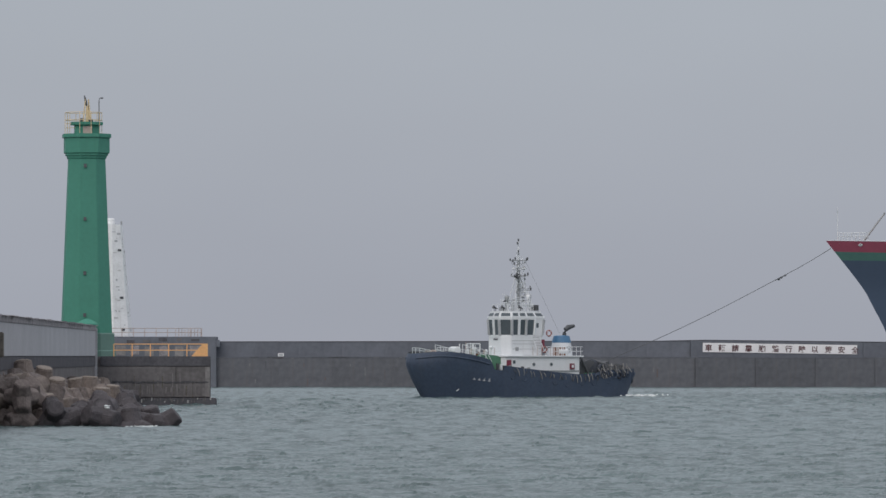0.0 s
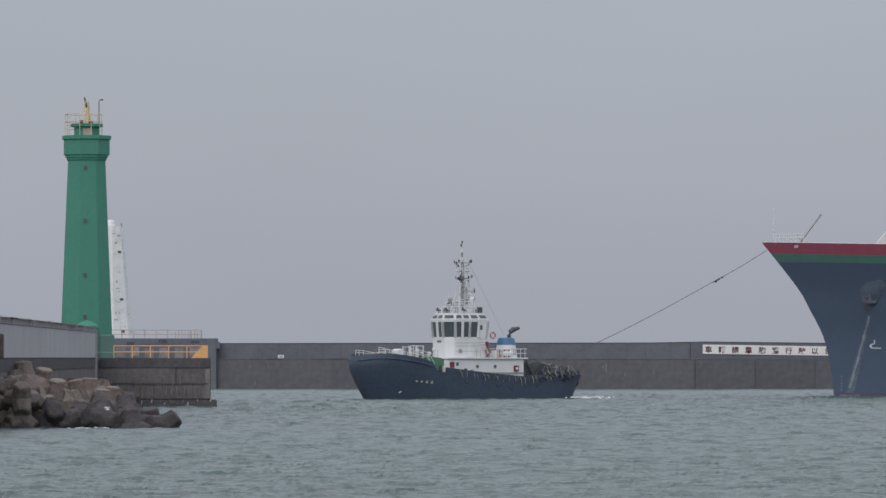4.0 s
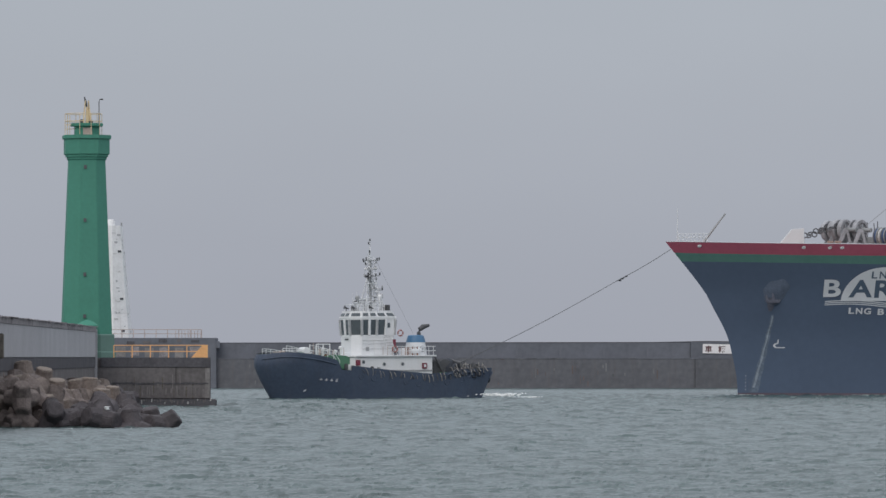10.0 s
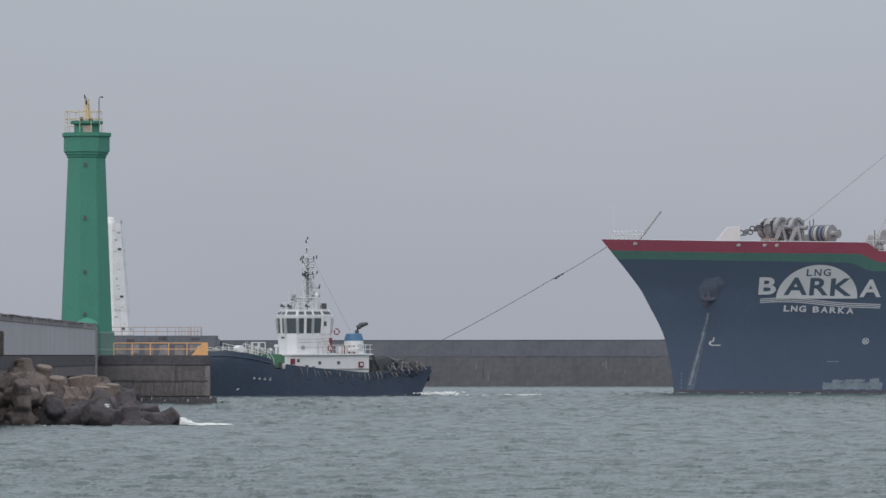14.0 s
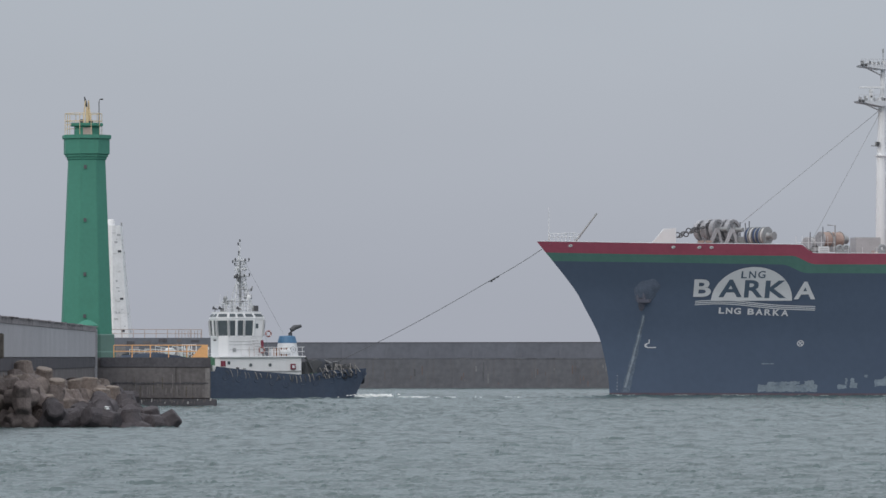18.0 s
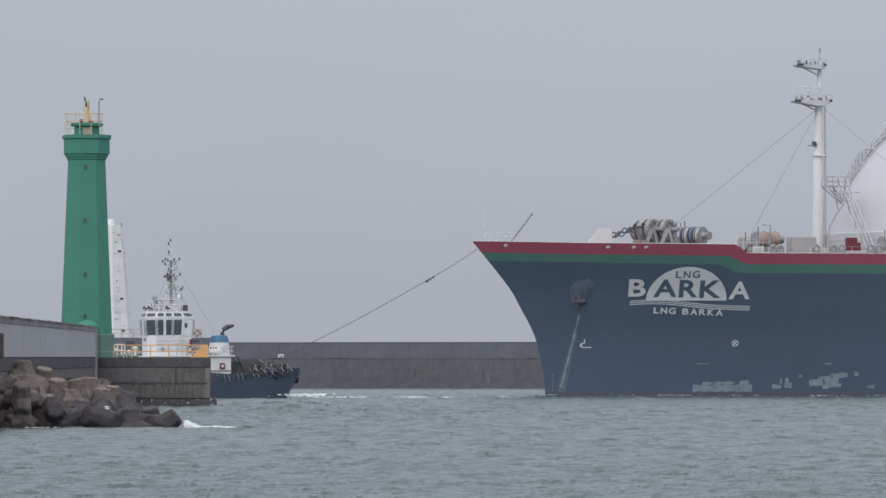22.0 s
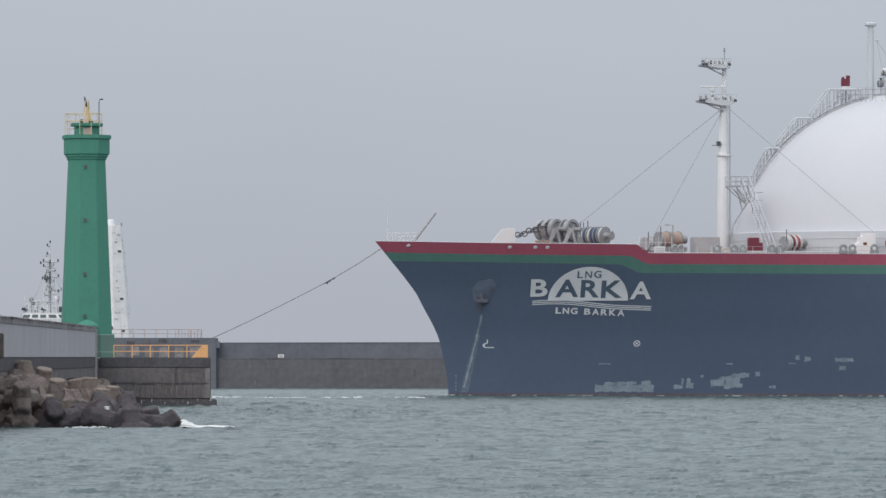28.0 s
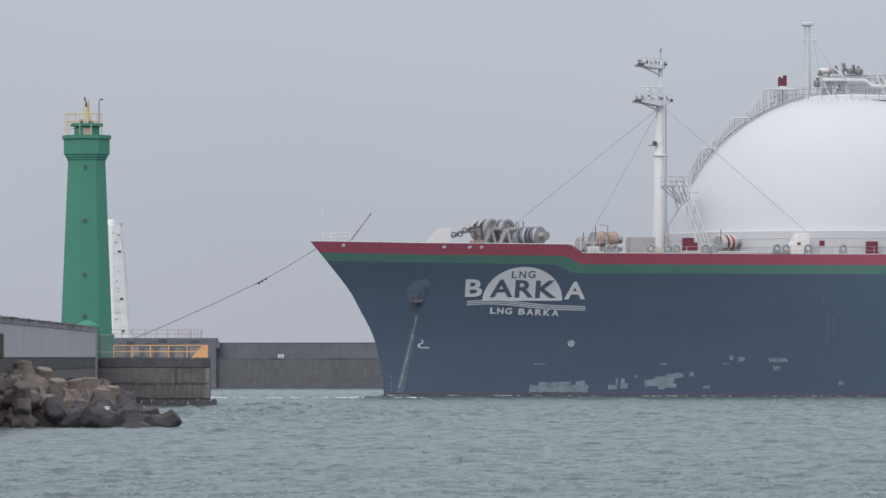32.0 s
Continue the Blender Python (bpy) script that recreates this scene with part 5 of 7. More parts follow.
    for z, x0, x1, y in ((37.5, 59.2, 76, -1.2), (37.15, 59.6, 76, -1.9), (36.75, 60.2, 68, -0.6), (35.7, 62.0, 76, -1.6)):
        part("pipe_rail", Shape().tube([(x0, y, z), (x1, y, z)], 0.09, 6), PALESTEEL, house)
    part("vapour_pipe", Shape().tube([(59.5, -2.2, 36.9), (64.6, -2.2, 36.9), (65.5, -2.2, 36.2), (76, -2.2, 36.2)], 0.2, 10), WHITE, house, "white vapour pipe", smooth=40)
    part("liquid_pipe", Shape().tube([(60.2, -1.6, 37.4), (61.6, -1.6, 37.4), (63.0, -1.6, 36.6), (66.0, -1.6, 36.6)], 0.15, 8), WHITE, house, smooth=40)
    part("drum", Shape().lathe([(0.2, -0.6), (0.34, -0.45), (0.34, 0.5), (0.26, 0.6)], 14, pose(60.0, -1.0, 38.0, 0, 90)), WHITE, house, "white cylindrical drum", smooth=40)
    part("drum_band", Shape().lathe([(0.36, 0), (0.36, 0.4)], 14, pose(60.6, -1.0, 38.0, 0, 90)), PINKRAIL, house)
    for x, z, q in ((59.1, 36.5, 0.42), (61.3, 38.0, 0.36), (62.3, 38.2, 0.3), (63.4, 38.0, 0.42), (64.0, 37.95, 0.36), (60.4, 37.2, 0.26), (60.0, 35.6, 0.3), (60.9, 35.5, 0.3), (61.7, 35.9, 0.25), (59.4, 37.7, 0.22)):
        valve = part("valve", Shape().lathe([(q, -0.25), (q, -0.1), (q * 0.5, -0.1), (q * 0.5, 0.1), (q, 0.1), (q, 0.25)], 12, pose(x, -1.7, z, 0, 90)), GREY, house, "grey flanged valve", smooth=30)
        part("valve_body", Shape().box((x, -1.75, z), (q * 1.3, q * 1.2, q * 1.3)), (RUSTBROWN, DARK)[int(x * 10) % 2], valve, bevel=0.05)
        part("valve_stem", Shape().lathe([(q * 0.25, 0), (q * 0.25, q * 1.4), (q * 0.6, q * 1.4), (q * 0.6, q * 1.55)], 8, pose(x, -1.7, z)), DARK, valve)
    for x, z, q, w in ((62.9, 37.95, 0.34, 0.36), (64.0, 37.9, 0.38, 0.42), (58.95, 36.45, 0.4, 0.34)):
        big = part("valve", Shape().lathe([(q * 0.7, -w), (q, -w * 0.7), (q, w * 0.6), (q * 0.75, w)], 14, pose(x, -2.0, z, 0, 90)), VALVE, house, "large grey relief valve", smooth=40)
        part("flange", Shape().lathe([(q * 1.12, -0.06), (q * 1.12, 0.06)], 14, pose(x - w * 0.5, -2.0, z, 0, 90)), GREY, big)
    for a, b in (((60.9, -2.4, 38.3), (62.6, -2.4, 36.7)), ((64.6, -2.4, 38.3), (65.3, -2.4, 37.4)), ((66.0, -2.6, 37.4), (67.1, -2.6, 34.8)), ((66.7, -2.6, 37.4), (67.8, -2.6, 34.8)), ((59.8, -2.4, 36.2), (60.6, -2.4, 34.6)), ((61.3, -2.4, 36.2), (60.6, -2.4, 34.6))):
        part("pipe_strut", Shape().tube([a, b], 0.09, 6), WHITE, house)
    for x, h in ((57.4, 1.4), (57.0, 1.1), (56.5, 1.3), (59.2, 1.5)):
        part("crown_frame", Shape().tube([(x, -1.2, 34.2), (x, -1.2, 34.7 + h), (x + 0.5, -1.2, 34.7 + h)], 0.07, 6), PALESTEEL, house)
    part("monitor_base", Shape().box((55.5, 1.15, 36.05), (0.9, 0.6, 0.5)), WHITE, tank, "white base of the red monitor", bevel=0.03)
    part("safety_valve", Shape().lathe([(0.12, 37.4), (0.12, 38.6), (0.26, 38.65), (0.26, 38.95)], 10, pose(62.35, -1, 0)), GREY, house)
    for k in range(16):
        x = 59.8 + k * 0.62
        part("tower_upright", Shape().tube([(x, -1.5, 34.4), (x, -1.5, 37.4 if k % 3 else 37.9)], 0.045, 5), PALESTEEL, house)
    for k in range(7):
        x = 59.9 + k * 0.5
        part("branch_pipe", Shape().tube([(x, -2.0, 34.6), (x, -2.0, 35.6 + 0.25 * (k % 3)), (x + 0.3, -2.0, 35.9 + 0.25 * (k % 3))], 0.09, 6), (GREY, PALESTEEL, WHITE)[k % 3], house)
    for x, lean in ((59.9, 0.6), (60.9, 0.0), (61.8, 0.7), (66.6, 0.6), (67.4, 0.6), (69.4, 0.0), (71.4, 0.5)):
        part("tower_leg", Shape().tube([(x + lean, -1.7, 34.3), (x, -1.7, 37.5)], 0.08, 6), PALESTEEL, house)
    for k in range(12):
        part("tower_post", Shape().tube([(60.0 + k * 0.9, -2.5, 34.8), (60.0 + k * 0.9, -2.5, 36.0)], 0.035, 4), PALESTEEL, house)
    for h in (35.4, 36.0):
        part("tower_rail", Shape().tube([(60.0, -2.5, h), (70.0, -2.5, h)], 0.03, 4), PALESTEEL, house)
    for x, z, m in ((60.0, 35.3, GREY), (61.3, 35.2, GREY), (62.6, 35.3, PALESTEEL), (69.0, 35.3, CREAM), (70.6, 35.6, GREY), (68.2, 37.7, WHITE)):
        part("equipment_box", Shape().box((x, -2.0, z), (0.7, 0.6, 0.8)), m, house, bevel=0.03)
    for k in range(6):
        x = 51.6 + k * 0.85
        z = TANK[2] + math.sqrt(TANK[3] ** 2 - (x - TANK[0]) ** 2 - 2.2)
        part("piping_bend", Shape().tube([(x, 1.5, z), (x + 0.1, 1.5, z + 0.9), (x + 0.55, 1.5, z + 1.0)], 0.1, 6), GREY if k % 2 else PALESTEEL, house)
        part("pipe_guard", Shape().tube([(x, 1.2, z), (x, 1.2, z + 1.5), (x + 0.6, 1.2, z + 1.6)], 0.04, 5), PALESTEEL, house)
    for h in (17.0, 18.0):
        part("skirt_rail", Shape().torus((cx, cy, h), r + 0.24, 0.04, (0, 0, 0), 96, 4), SKIRT, tank)


carrier = gas_carrier()


# ---- the tug ----
# tug space: x aft from the stem, y to starboard, z up from the waterline
def tug_stem(z):
    return lerp(z, [-1.6, 0, 1.5, 2.5, 3.4, 4.2, 4.95], [2.1, 1.4, 0.5, 0.0, -0.35, -0.3, 0.1])


def tug_half(x, z):
    k = min(max(z / 4.6, 0), 1)
    full = 3.85 + 0.4 * k
    x0 = tug_stem(z)
    u = min(max((x - x0) / (10.8 - 4.3 * k), 0), 1)
    b = full * math.sqrt(max(0.0, 1 - (1 - u) ** 2.1))
    aft = max(0.0, (x - 20.5) / 7.1)
    return max(0.02, b * (1 - 0.76 * aft ** 2.2))


def tug_sheer(x):
    return lerp(x, [0, 1.5, 2.8, 4.9, 6.6, 7.55, 7.75, 9.0, 9.2, 11.7, 15.2, 18.3, 20, 22, 26.8], [4.7, 4.92, 4.88, 4.6, 4.25, 3.95, 2.98, 2.9, 3.42, 3.12, 2.75, 2.5, 2.6, 2.95, 3.1])


def tug_stern(z):
    return lerp(z, [-1.6, 0, 2.6, 4], [24.4, 25.5, 27.2, 27.4])


def tug_strip(low, high, rows, inset=0.0, x_from=0.0):
    xs = [0.0, 0.05, 0.15, 0.3, 0.5, 0.8] + [1.2 + 25.6 * k / 96 for k in range(97)]
    xs = [x for x in xs if x >= x_from]
    s = Shape()
    for side in (-1, 1):
        verts, faces = [], []
        for r in range(rows + 1):
            for x in xs:
                z = low(x) + (high(x) - low(x)) * r / rows
                x0 = tug_stem(z)
                xx = x0 + (tug_stern(z) - x0) * (x / 26.8)
                verts.append((xx, side * max(0.0, tug_half(xx, z) - inset), z))
        n = len(xs)
        for r in range(rows):
            faces += [(r * n + i, r * n + i + 1, (r + 1) * n + i + 1, (r + 1) * n + i) for i in range(n - 1)]
        s.put(verts, faces)
    return s


def tugboat():
    t = thing("tugboat", "dark-hulled harbour tug with white wheelhouse towing on a line", "tugboat")
    part("hull", tug_strip(lambda x: -1.6, tug_sheer, 10), TUGHULL, t, "dark navy scuffed hull", smooth=45)
    part("bulwark_inside", tug_strip(lambda x: tug_sheer(x) - 0.95, lambda x: tug_sheer(x) - 0.01, 1, 0.14), DARK, t, smooth=45)
    b = tug_half(26.6, 2)
    part("transom", Shape().box((25.95, 0, 0.85), (0.25, 2 * b, 4.4), (0, 33, 0)), TUGHULL, t, bevel=0.1)
    deck = Shape()
    xs = [0.3 + 26.5 * k / 30 for k in range(31)]
    verts = []
    for x in xs:
        z = tug_sheer(x) - 0.95
        verts += [(x, -tug_half(x, z) + 0.1, z), (x, tug_half(x, z) - 0.1, z)]
    deck.put(verts, [(2 * k, 2 * k + 2, 2 * k + 3, 2 * k + 1) for k in range(30)])
    part("deck", deck, TUGGREEN, t, "green painted working deck")
    # bow fender roll and its lower pads
    for side in (-1, 1):
        pts = [(x, side * (tug_half(x, tug_sheer(x) - 0.5) + 0.04), tug_sheer(x) - 0.5) for x in [-0.1, 0.0, 0.2, 0.5, 0.9, 1.4, 2.2, 3.2, 4.6, 5.8, 7.2]]
        part("bow_fender", Shape().tube(pts, 0.08, 10), TUGHULL, t, "black rubber bow fender", smooth=50)
    # tyre fenders with their lashings along the port and starboard quarter
    rng = random.Random(9)
    for side in (-1, 1):
        for k in range(9):
            x = 10.2 + k * 1.75 + rng.uniform(-0.25, 0.25)
            z = tug_sheer(x) - 0.95 + rng.uniform(-0.25, 0.1)
            y = side * (tug_half(x, z) - 0.02)
            part("tyre_fender", Shape().torus((x, y, z), rng.uniform(0.24, 0.34), 0.055, (90, rng.uniform(-12, 12), 0), 14, 8), TUGHULL, t, "black tyre fender", smooth=50)
        for k in range(26):
            x = 10.4 + 0.5 * k + rng.uniform(-0.2, 0.2)
            lean = rng.choice((-0.3, -0.2, -0.1, 0.25)) * rng.uniform(0.6, 1.3)
            top, low = tug_sheer(x) - rng.uniform(0.0, 0.3), tug_sheer(x) - rng.uniform(0.6, 0.95)
            y0, y1 = tug_half(x, top), tug_half(x, low)
            part("lashing", Shape().tube([(x + lean, side * (y0 + 0.02), top), (x + lean * 0.4, side * (y0 + 0.09), (top + low) / 2), (x, side * (y1 + 0.06), low)], rng.uniform(0.025, 0.055), 6), LASH if k % 3 else ROPE, t, "pale rope lashing")
    for k in range(5):
        y = -1.0 + k * 0.5
        part("tyre_fender", Shape().torus((26.95, y, 1.9 + 0.3 * (k % 2)), 0.36, 0.14, (0, 90, 0), 14, 8), BLACK, t, "black tyre fender", smooth=50)
    for k, (x, m) in enumerate(((8.7, DARK), (9.1, WHITE), (9.5, DARK), (10.3, GREY), (11.8, DARK), (12.6, GREY))):
        part("deck_gear", Shape().box((x, -3.35, 3.3 - 0.07 * k), (0.28, 0.3, 0.7 - 0.08 * (k % 3)), (0, 0, 20 * k)), m, t, bevel=0.04)
    # unreadable name on the bow: plain bars
    for k in range(4):
        x = 5.55 + 0.58 * k
        z = 1.95 - 0.06 * k
        y = -tug_half(x, z) - 0.03
        slope = math.degrees(math.atan2(tug_half(x + 0.3, z) - tug_half(x - 0.3, z), 0.6))
        g = Shape().box((x, y, z), (0.3, 0.03, 0.07), (0, 8, -slope)).box((x, y, z + 0.24), (0.3, 0.03, 0.06), (0, 8, -slope)).box((x + 0.02, y, z + 0.1), (0.08, 0.03, 0.34), (0, 14, -slope))
        part("name_bar", g, PALESTEEL, t, "pale painted bar")
    part("draught_mark", Shape().box((4.0, -tug_half(4.0, 0.8) - 0.02, 0.8), (0.35, 0.03, 0.08), (0, -30, -20)), LETTER, t)
    # bow rails, windlass, bitts
    for side in (-1, 1):
        for xs, tall in (((1.6, 2.2, 2.9, 3.7, 4.5), 0.45), ((4.6, 5.3, 6.0, 6.7, 7.4, 8.1), 1.05)):
            pts = [(x, side * (tug_half(x, 4.3) - (0.35 if tall < 1 else 1.2)), tug_sheer(x) - 0.05) for x in xs]
            for p in pts:
                part("rail_post", Shape().tube([(p[0], p[1], p[2] - 0.6), (p[0], p[1], p[2] + tall)], 0.035, 5), WHITE, t)
            for h in (tall * 0.5, tall):
                part("rail_bar", Shape().tube([(p[0], p[1], p[2] + h) for p in pts], 0.032, 5), WHITE, t)
    w = part("anchor_windlass", Shape().box((5.6, 0, 4.1), (1.3, 1.8, 1.2)), GREY, t, bevel=0.05)
    part("windlass_drum", Shape().lathe([(0.36, -0.7), (0.4, -0.65), (0.4, 0.65), (0.36, 0.7)], 16, pose(5.3, 0, 5.05, 90)), WHITE, w, "white rounded drum cover", smooth=40)
    for x in (6.4, 7.2, 8.0):
        for y in (-0.8, 0.8):
            part("frame_post", Shape().tube([(x, y, 3.2), (x, y, 5.75)], 0.06, 6), WHITE, w)
    for z in (5.75, 5.1):
        part("frame_bar", Shape().tube([(6.4, -0.8, z), (8.0, -0.8, z)], 0.05, 5), WHITE, w)
    for k in range(5):
        part("deck_gear", Shape().box((6.0 + 0.5 * k, -1.7 + 0.3 * (k % 2), 4.75 + 0.12 * (k % 3)), (0.2, 0.2, 0.5 + 0.15 * (k % 2))), (WHITE, PINKRAIL, GREY)[k % 3], w, bevel=0.02)
    part("fire_pump", Shape().tube([(7.0, -1.8, 3.0), (7.0, -1.8, 4.6), (7.3, -1.8, 4.75)], 0.16, 8), RUST, t)
    part("green_coaming", Shape().prism([(6.4, 3.3), (9.7, 2.9), (9.7, 4.42), (7.6, 4.62), (6.6, 4.4)], "y", -2.7, 2.6), TUGGREEN, t, "pale green deck coaming", bevel=0.05)
    # crowded foredeck: bitts, coils, ventilators and pipe frames
    rr = random.Random(52)
    for k in range(9):
        x = 2.2 + 0.62 * k
        part("foredeck_coil", Shape().torus((x, rr.uniform(-1.2, 0.4), tug_sheer(x) + 0.02), rr.uniform(0.25, 0.4), 0.09, (rr.uniform(-20, 20), rr.uniform(-20, 20), 0), 12, 6), (LASH, PINKRAIL, ROPE)[k % 3], t, "coil of rope on the foredeck", smooth=50)
    for k in range(7):
        x = 5.4 + 0.6 * k
        h = rr.uniform(0.9, 1.6)
        p = part("pipe_frame", Shape().tube([(x, -2.2, tug_sheer(min(x, 7.4)) - 0.6), (x, -2.2, tug_sheer(min(x, 7.4)) + h)], 0.035, 5), WHITE if k % 3 else PINKRAIL, t)
        part("frame_arm", Shape().tube([(x, -2.2, tug_sheer(min(x, 7.4)) + h * 0.6), (x + 0.6, -2.2, tug_sheer(min(x, 7.4)) + h * 0.6)], 0.03, 5), WHITE, p)
    for x, h in ((6.9, 1.0), (8.3, 0.8), (9.0, 1.2)):
        part("ventilator", Shape().lathe([(0.14, 0), (0.14, h), (0.26, h + 0.05), (0.26, h + 0.25), (0.1, h + 0.34)], 10, pose(x, -1.5, 4.0)), WHITE, t, "white mushroom ventilator", smooth=40)
    deckhouse(t)
    tug_mast(t)
    return t


def deckhouse(t):
    # lower house, long, with an upper boat deck
    low = part("deckhouse", Shape().prism([(9.3, -2.55), (9.9, -3.05), (19.2, -3.05), (19.2, 3.05), (9.9, 3.05), (9.3, 2.55)], "z", 1.5, 4.38), WHITE, t, "white steel deckhouse", bevel=0.06)
    part("boat_deck", Shape().prism([(9.1, -2.6), (9.9, -3.3), (19.6, -3.3), (19.6, 3.3), (9.9, 3.3), (9.1, 2.6)], "z", 4.36, 4.5), WHITE, low, bevel=0.02)
    part("deckhouse_line", Shape().box((14.5, -3.1, 2.85), (9.4, 0.06, 0.14)), GREY, low)
    for x in (13.4, 15.6):
        part("porthole", Shape().torus((x, -3.08, 3.55), 0.17, 0.04, (90, 0, 0), 14, 5), GREY, low)
        part("porthole_glass", Shape().lathe([(0.16, -0.02), (0.16, 0.02)], 14, pose(x, -3.08, 3.55, 90)), GLASS, low)
    part("fire_box", Shape().box((18.2, -3.15, 3.35), (0.55, 0.2, 0.62)), CRIMSON, low, "red fire hose box with dark frame", bevel=0.03)
    part("fire_box_lid", Shape().box((18.2, -3.27, 3.35), (0.25, 0.05, 0.3)), WHITE, low)
    part("fire_box", Shape().box((10.25, -3.12, 3.72), (0.5, 0.2, 0.6)), CRIMSON, low, "red fire hose box", bevel=0.03)
    door = part("door", Shape().box((10.9, -3.08, 3.35), (0.75, 0.08, 1.75)), WHITE, low, "dark weathered steel door", bevel=0.03)
    part("door_glass", Shape().box((10.9, -3.13, 3.8), (0.3, 0.03, 0.35)), GLASS, door)
    for k in range(12):
        x = 13.2 + k * 0.55
        part("rail_post", Shape().tube([(x, -3.2, 4.5), (x, -3.2, 5.45)], 0.028, 5), PINKRAIL if k < 6 else WHITE, low)
    for h in (4.97, 5.45):
        part("rail_bar", Shape().tube([(13.2, -3.2, h), (19.5, -3.2, h), (19.5, 3.2, h)], 0.028, 5), WHITE, low)
    for k in range(6):
        part("deck_picket", Shape().box((16.3 + 0.28 * k, -2.4, 4.95), (0.14, 0.08, 0.9)), RUST if k % 2 else PINKRAIL, low)
    part("liferaft", Shape().lathe([(0.26, -0.6), (0.34, -0.5), (0.34, 0.5), (0.26, 0.6)], 14, pose(17.6, -2.2, 4.95, 0, 90)), WHITE, low, "white liferaft canister", smooth=40)
    # middle storey under the wheelhouse
    mid = part("middle_storey", Shape().prism([(10.35, -1.3), (11.2, -2.0), (15.1, -2.0), (15.1, 2.0), (11.2, 2.0), (10.35, 1.3)], "z", 4.45, 6.5), WHITE, t, "white steel storey under the wheelhouse", bevel=0.05)
    part("door", Shape().box((13.1, -2.04, 5.4), (0.8, 0.07, 1.7)), WHITE, mid, "white steel door", bevel=0.03)
    part("vent", Shape().box((10.33, -0.2, 6.25), (0.08, 0.8, 0.18)), DARK, mid)
    part("side_box", Shape().box((11.9, -2.06, 5.2), (0.35, 0.14, 0.4)), GREY, mid, bevel=0.02)
    for z in (5.2, 5.75, 6.1):
        part("grab_rail", Shape().tube([(11.3, -2.08, z), (14.2, -2.08, z)], 0.02, 4), GREY, mid)
    ladder = part("side_ladder", Shape().tube([(14.4, -2.7, 4.5), (13.4, -2.7, 6.6)], 0.05, 5).tube([(15.2, -2.7, 4.5), (14.2, -2.7, 6.6)], 0.05, 5), WHITE, mid)
    for k in range(7):
        f = (k + 0.5) / 7
        part("rung", Shape().box((14.8 - f, -2.7, 4.5 + 2.1 * f), (0.8, 0.1, 0.04)), GREY, ladder)
    for x, z in ((14.6, 5.15), (15.6, 6.9)):
        lb = part("lifebuoy", Shape().torus((x, -3.3 if z < 6 else -2.6, z), 0.30, 0.085, (90, 0, 0), 18, 8), LIFEBUOY, t, "faded red lifebuoy with white bands", smooth=50)
        for q in range(4):
            a = q * math.pi / 2 + 0.78
            part("lifebuoy_band", Shape().torus((x + 0.3 * math.cos(a), -3.3 if z < 6 else -2.6, z + 0.3 * math.sin(a)), 0.09, 0.03, (0, math.degrees(-a) + 90, 0), 8, 5), SIGNWHITE, lb)
    part("fire_monitor", Shape().box((14.9, -2.5, 5.85), (0.25, 0.25, 0.75)), CRIMSON, t)
    # wheelhouse: walls as sill, head and posts round real window openings
    plan = [(10.3, -1.1), (11.3, -1.98), (13.0, -2.05), (15.2, -1.85), (15.2, 1.85), (13.0, 2.05), (11.3, 1.98), (10.3, 1.1)]
    wh = part("wheelhouse", Shape().prism(plan, "z", 6.42, 6.72), WHITE, t, "white wheelhouse with wide raked windows", bevel=0.03)

    def spread(k):
        return [(12.4 + (x - 12.4) * k, y * k) for x, y in plan]
    def ring(z0, k0, z1, k1):
        a, b = spread(k0), spread(k1)
        n = len(a)
        ai, bi = spread(k0 - 0.05), spread(k1 - 0.05)
        vs = [(x, y, z0) for x, y in a] + [(x, y, z1) for x, y in b] + [(x, y, z0) for x, y in ai] + [(x, y, z1) for x, y in bi]
        fs = []
        for i in range(n):
            j = (i + 1) % n
            fs += [(i, j, n + j, n + i), (2 * n + j, 2 * n + i, 3 * n + i, 3 * n + j), (n + i, n + j, 3 * n + j, 3 * n + i), (j, i, 2 * n + i, 2 * n + j)]
        return Shape().put(vs, fs)
    part("window_head", ring(8.35, 1.055, 8.6, 1.06), WHITE, wh)
    part("roof_visor", ring(8.58, 1.08, 9.2, 0.94), WHITE, wh)
    part("roof", Shape().prism(spread(0.95), "z", 9.16, 9.3), WHITE, wh, bevel=0.03)
    lo, hi = spread(1.0), spread(1.055)
    n = len(lo)
    for i in range(n):
        j = (i + 1) % n
        count = {7: 2, 0: 1, 1: 2, 2: 2, 3: 3, 4: 2, 5: 1, 6: 1}[i]
        a0, a1 = Vector((*lo[i], 6.7)), Vector((*lo[j], 6.7))
        b0, b1 = Vector((*hi[i], 8.37)), Vector((*hi[j], 8.37))
        for k in range(count + 1):
            f = k / count
            part("window_post", Shape().tube([a0.lerp(a1, f), b0.lerp(b1, f)], 0.16, 6), WHITE, wh)
        for k in range(count):
            f0, f1 = k / count, (k + 1) / count
            c = Vector((12.4, 0, 7.5))
            q = [a0.lerp(a1, f0), a0.lerp(a1, f1), b0.lerp(b1, f1), b0.lerp(b1, f0)]
            q = [p.lerp(c, 0.015) for p in q]
            q2 = [p.lerp(c, 0.03) for p in q]
            part("window_pane", Shape().put(q + q2, [(0, 1, 2, 3), (7, 6, 5, 4), (0, 4, 5, 1), (1, 5, 6, 2), (2, 6, 7, 3), (3, 7, 4, 0)]), GLASS, wh, "dark tinted window pane")
            # sloping upper light in the visor
            va, vb = spread(1.083), spread(0.955)
            m0, m1 = Vector((*va[i], 8.66)), Vector((*va[j], 8.66))
            t0, t1 = Vector((*vb[i], 9.14)), Vector((*vb[j], 9.14))
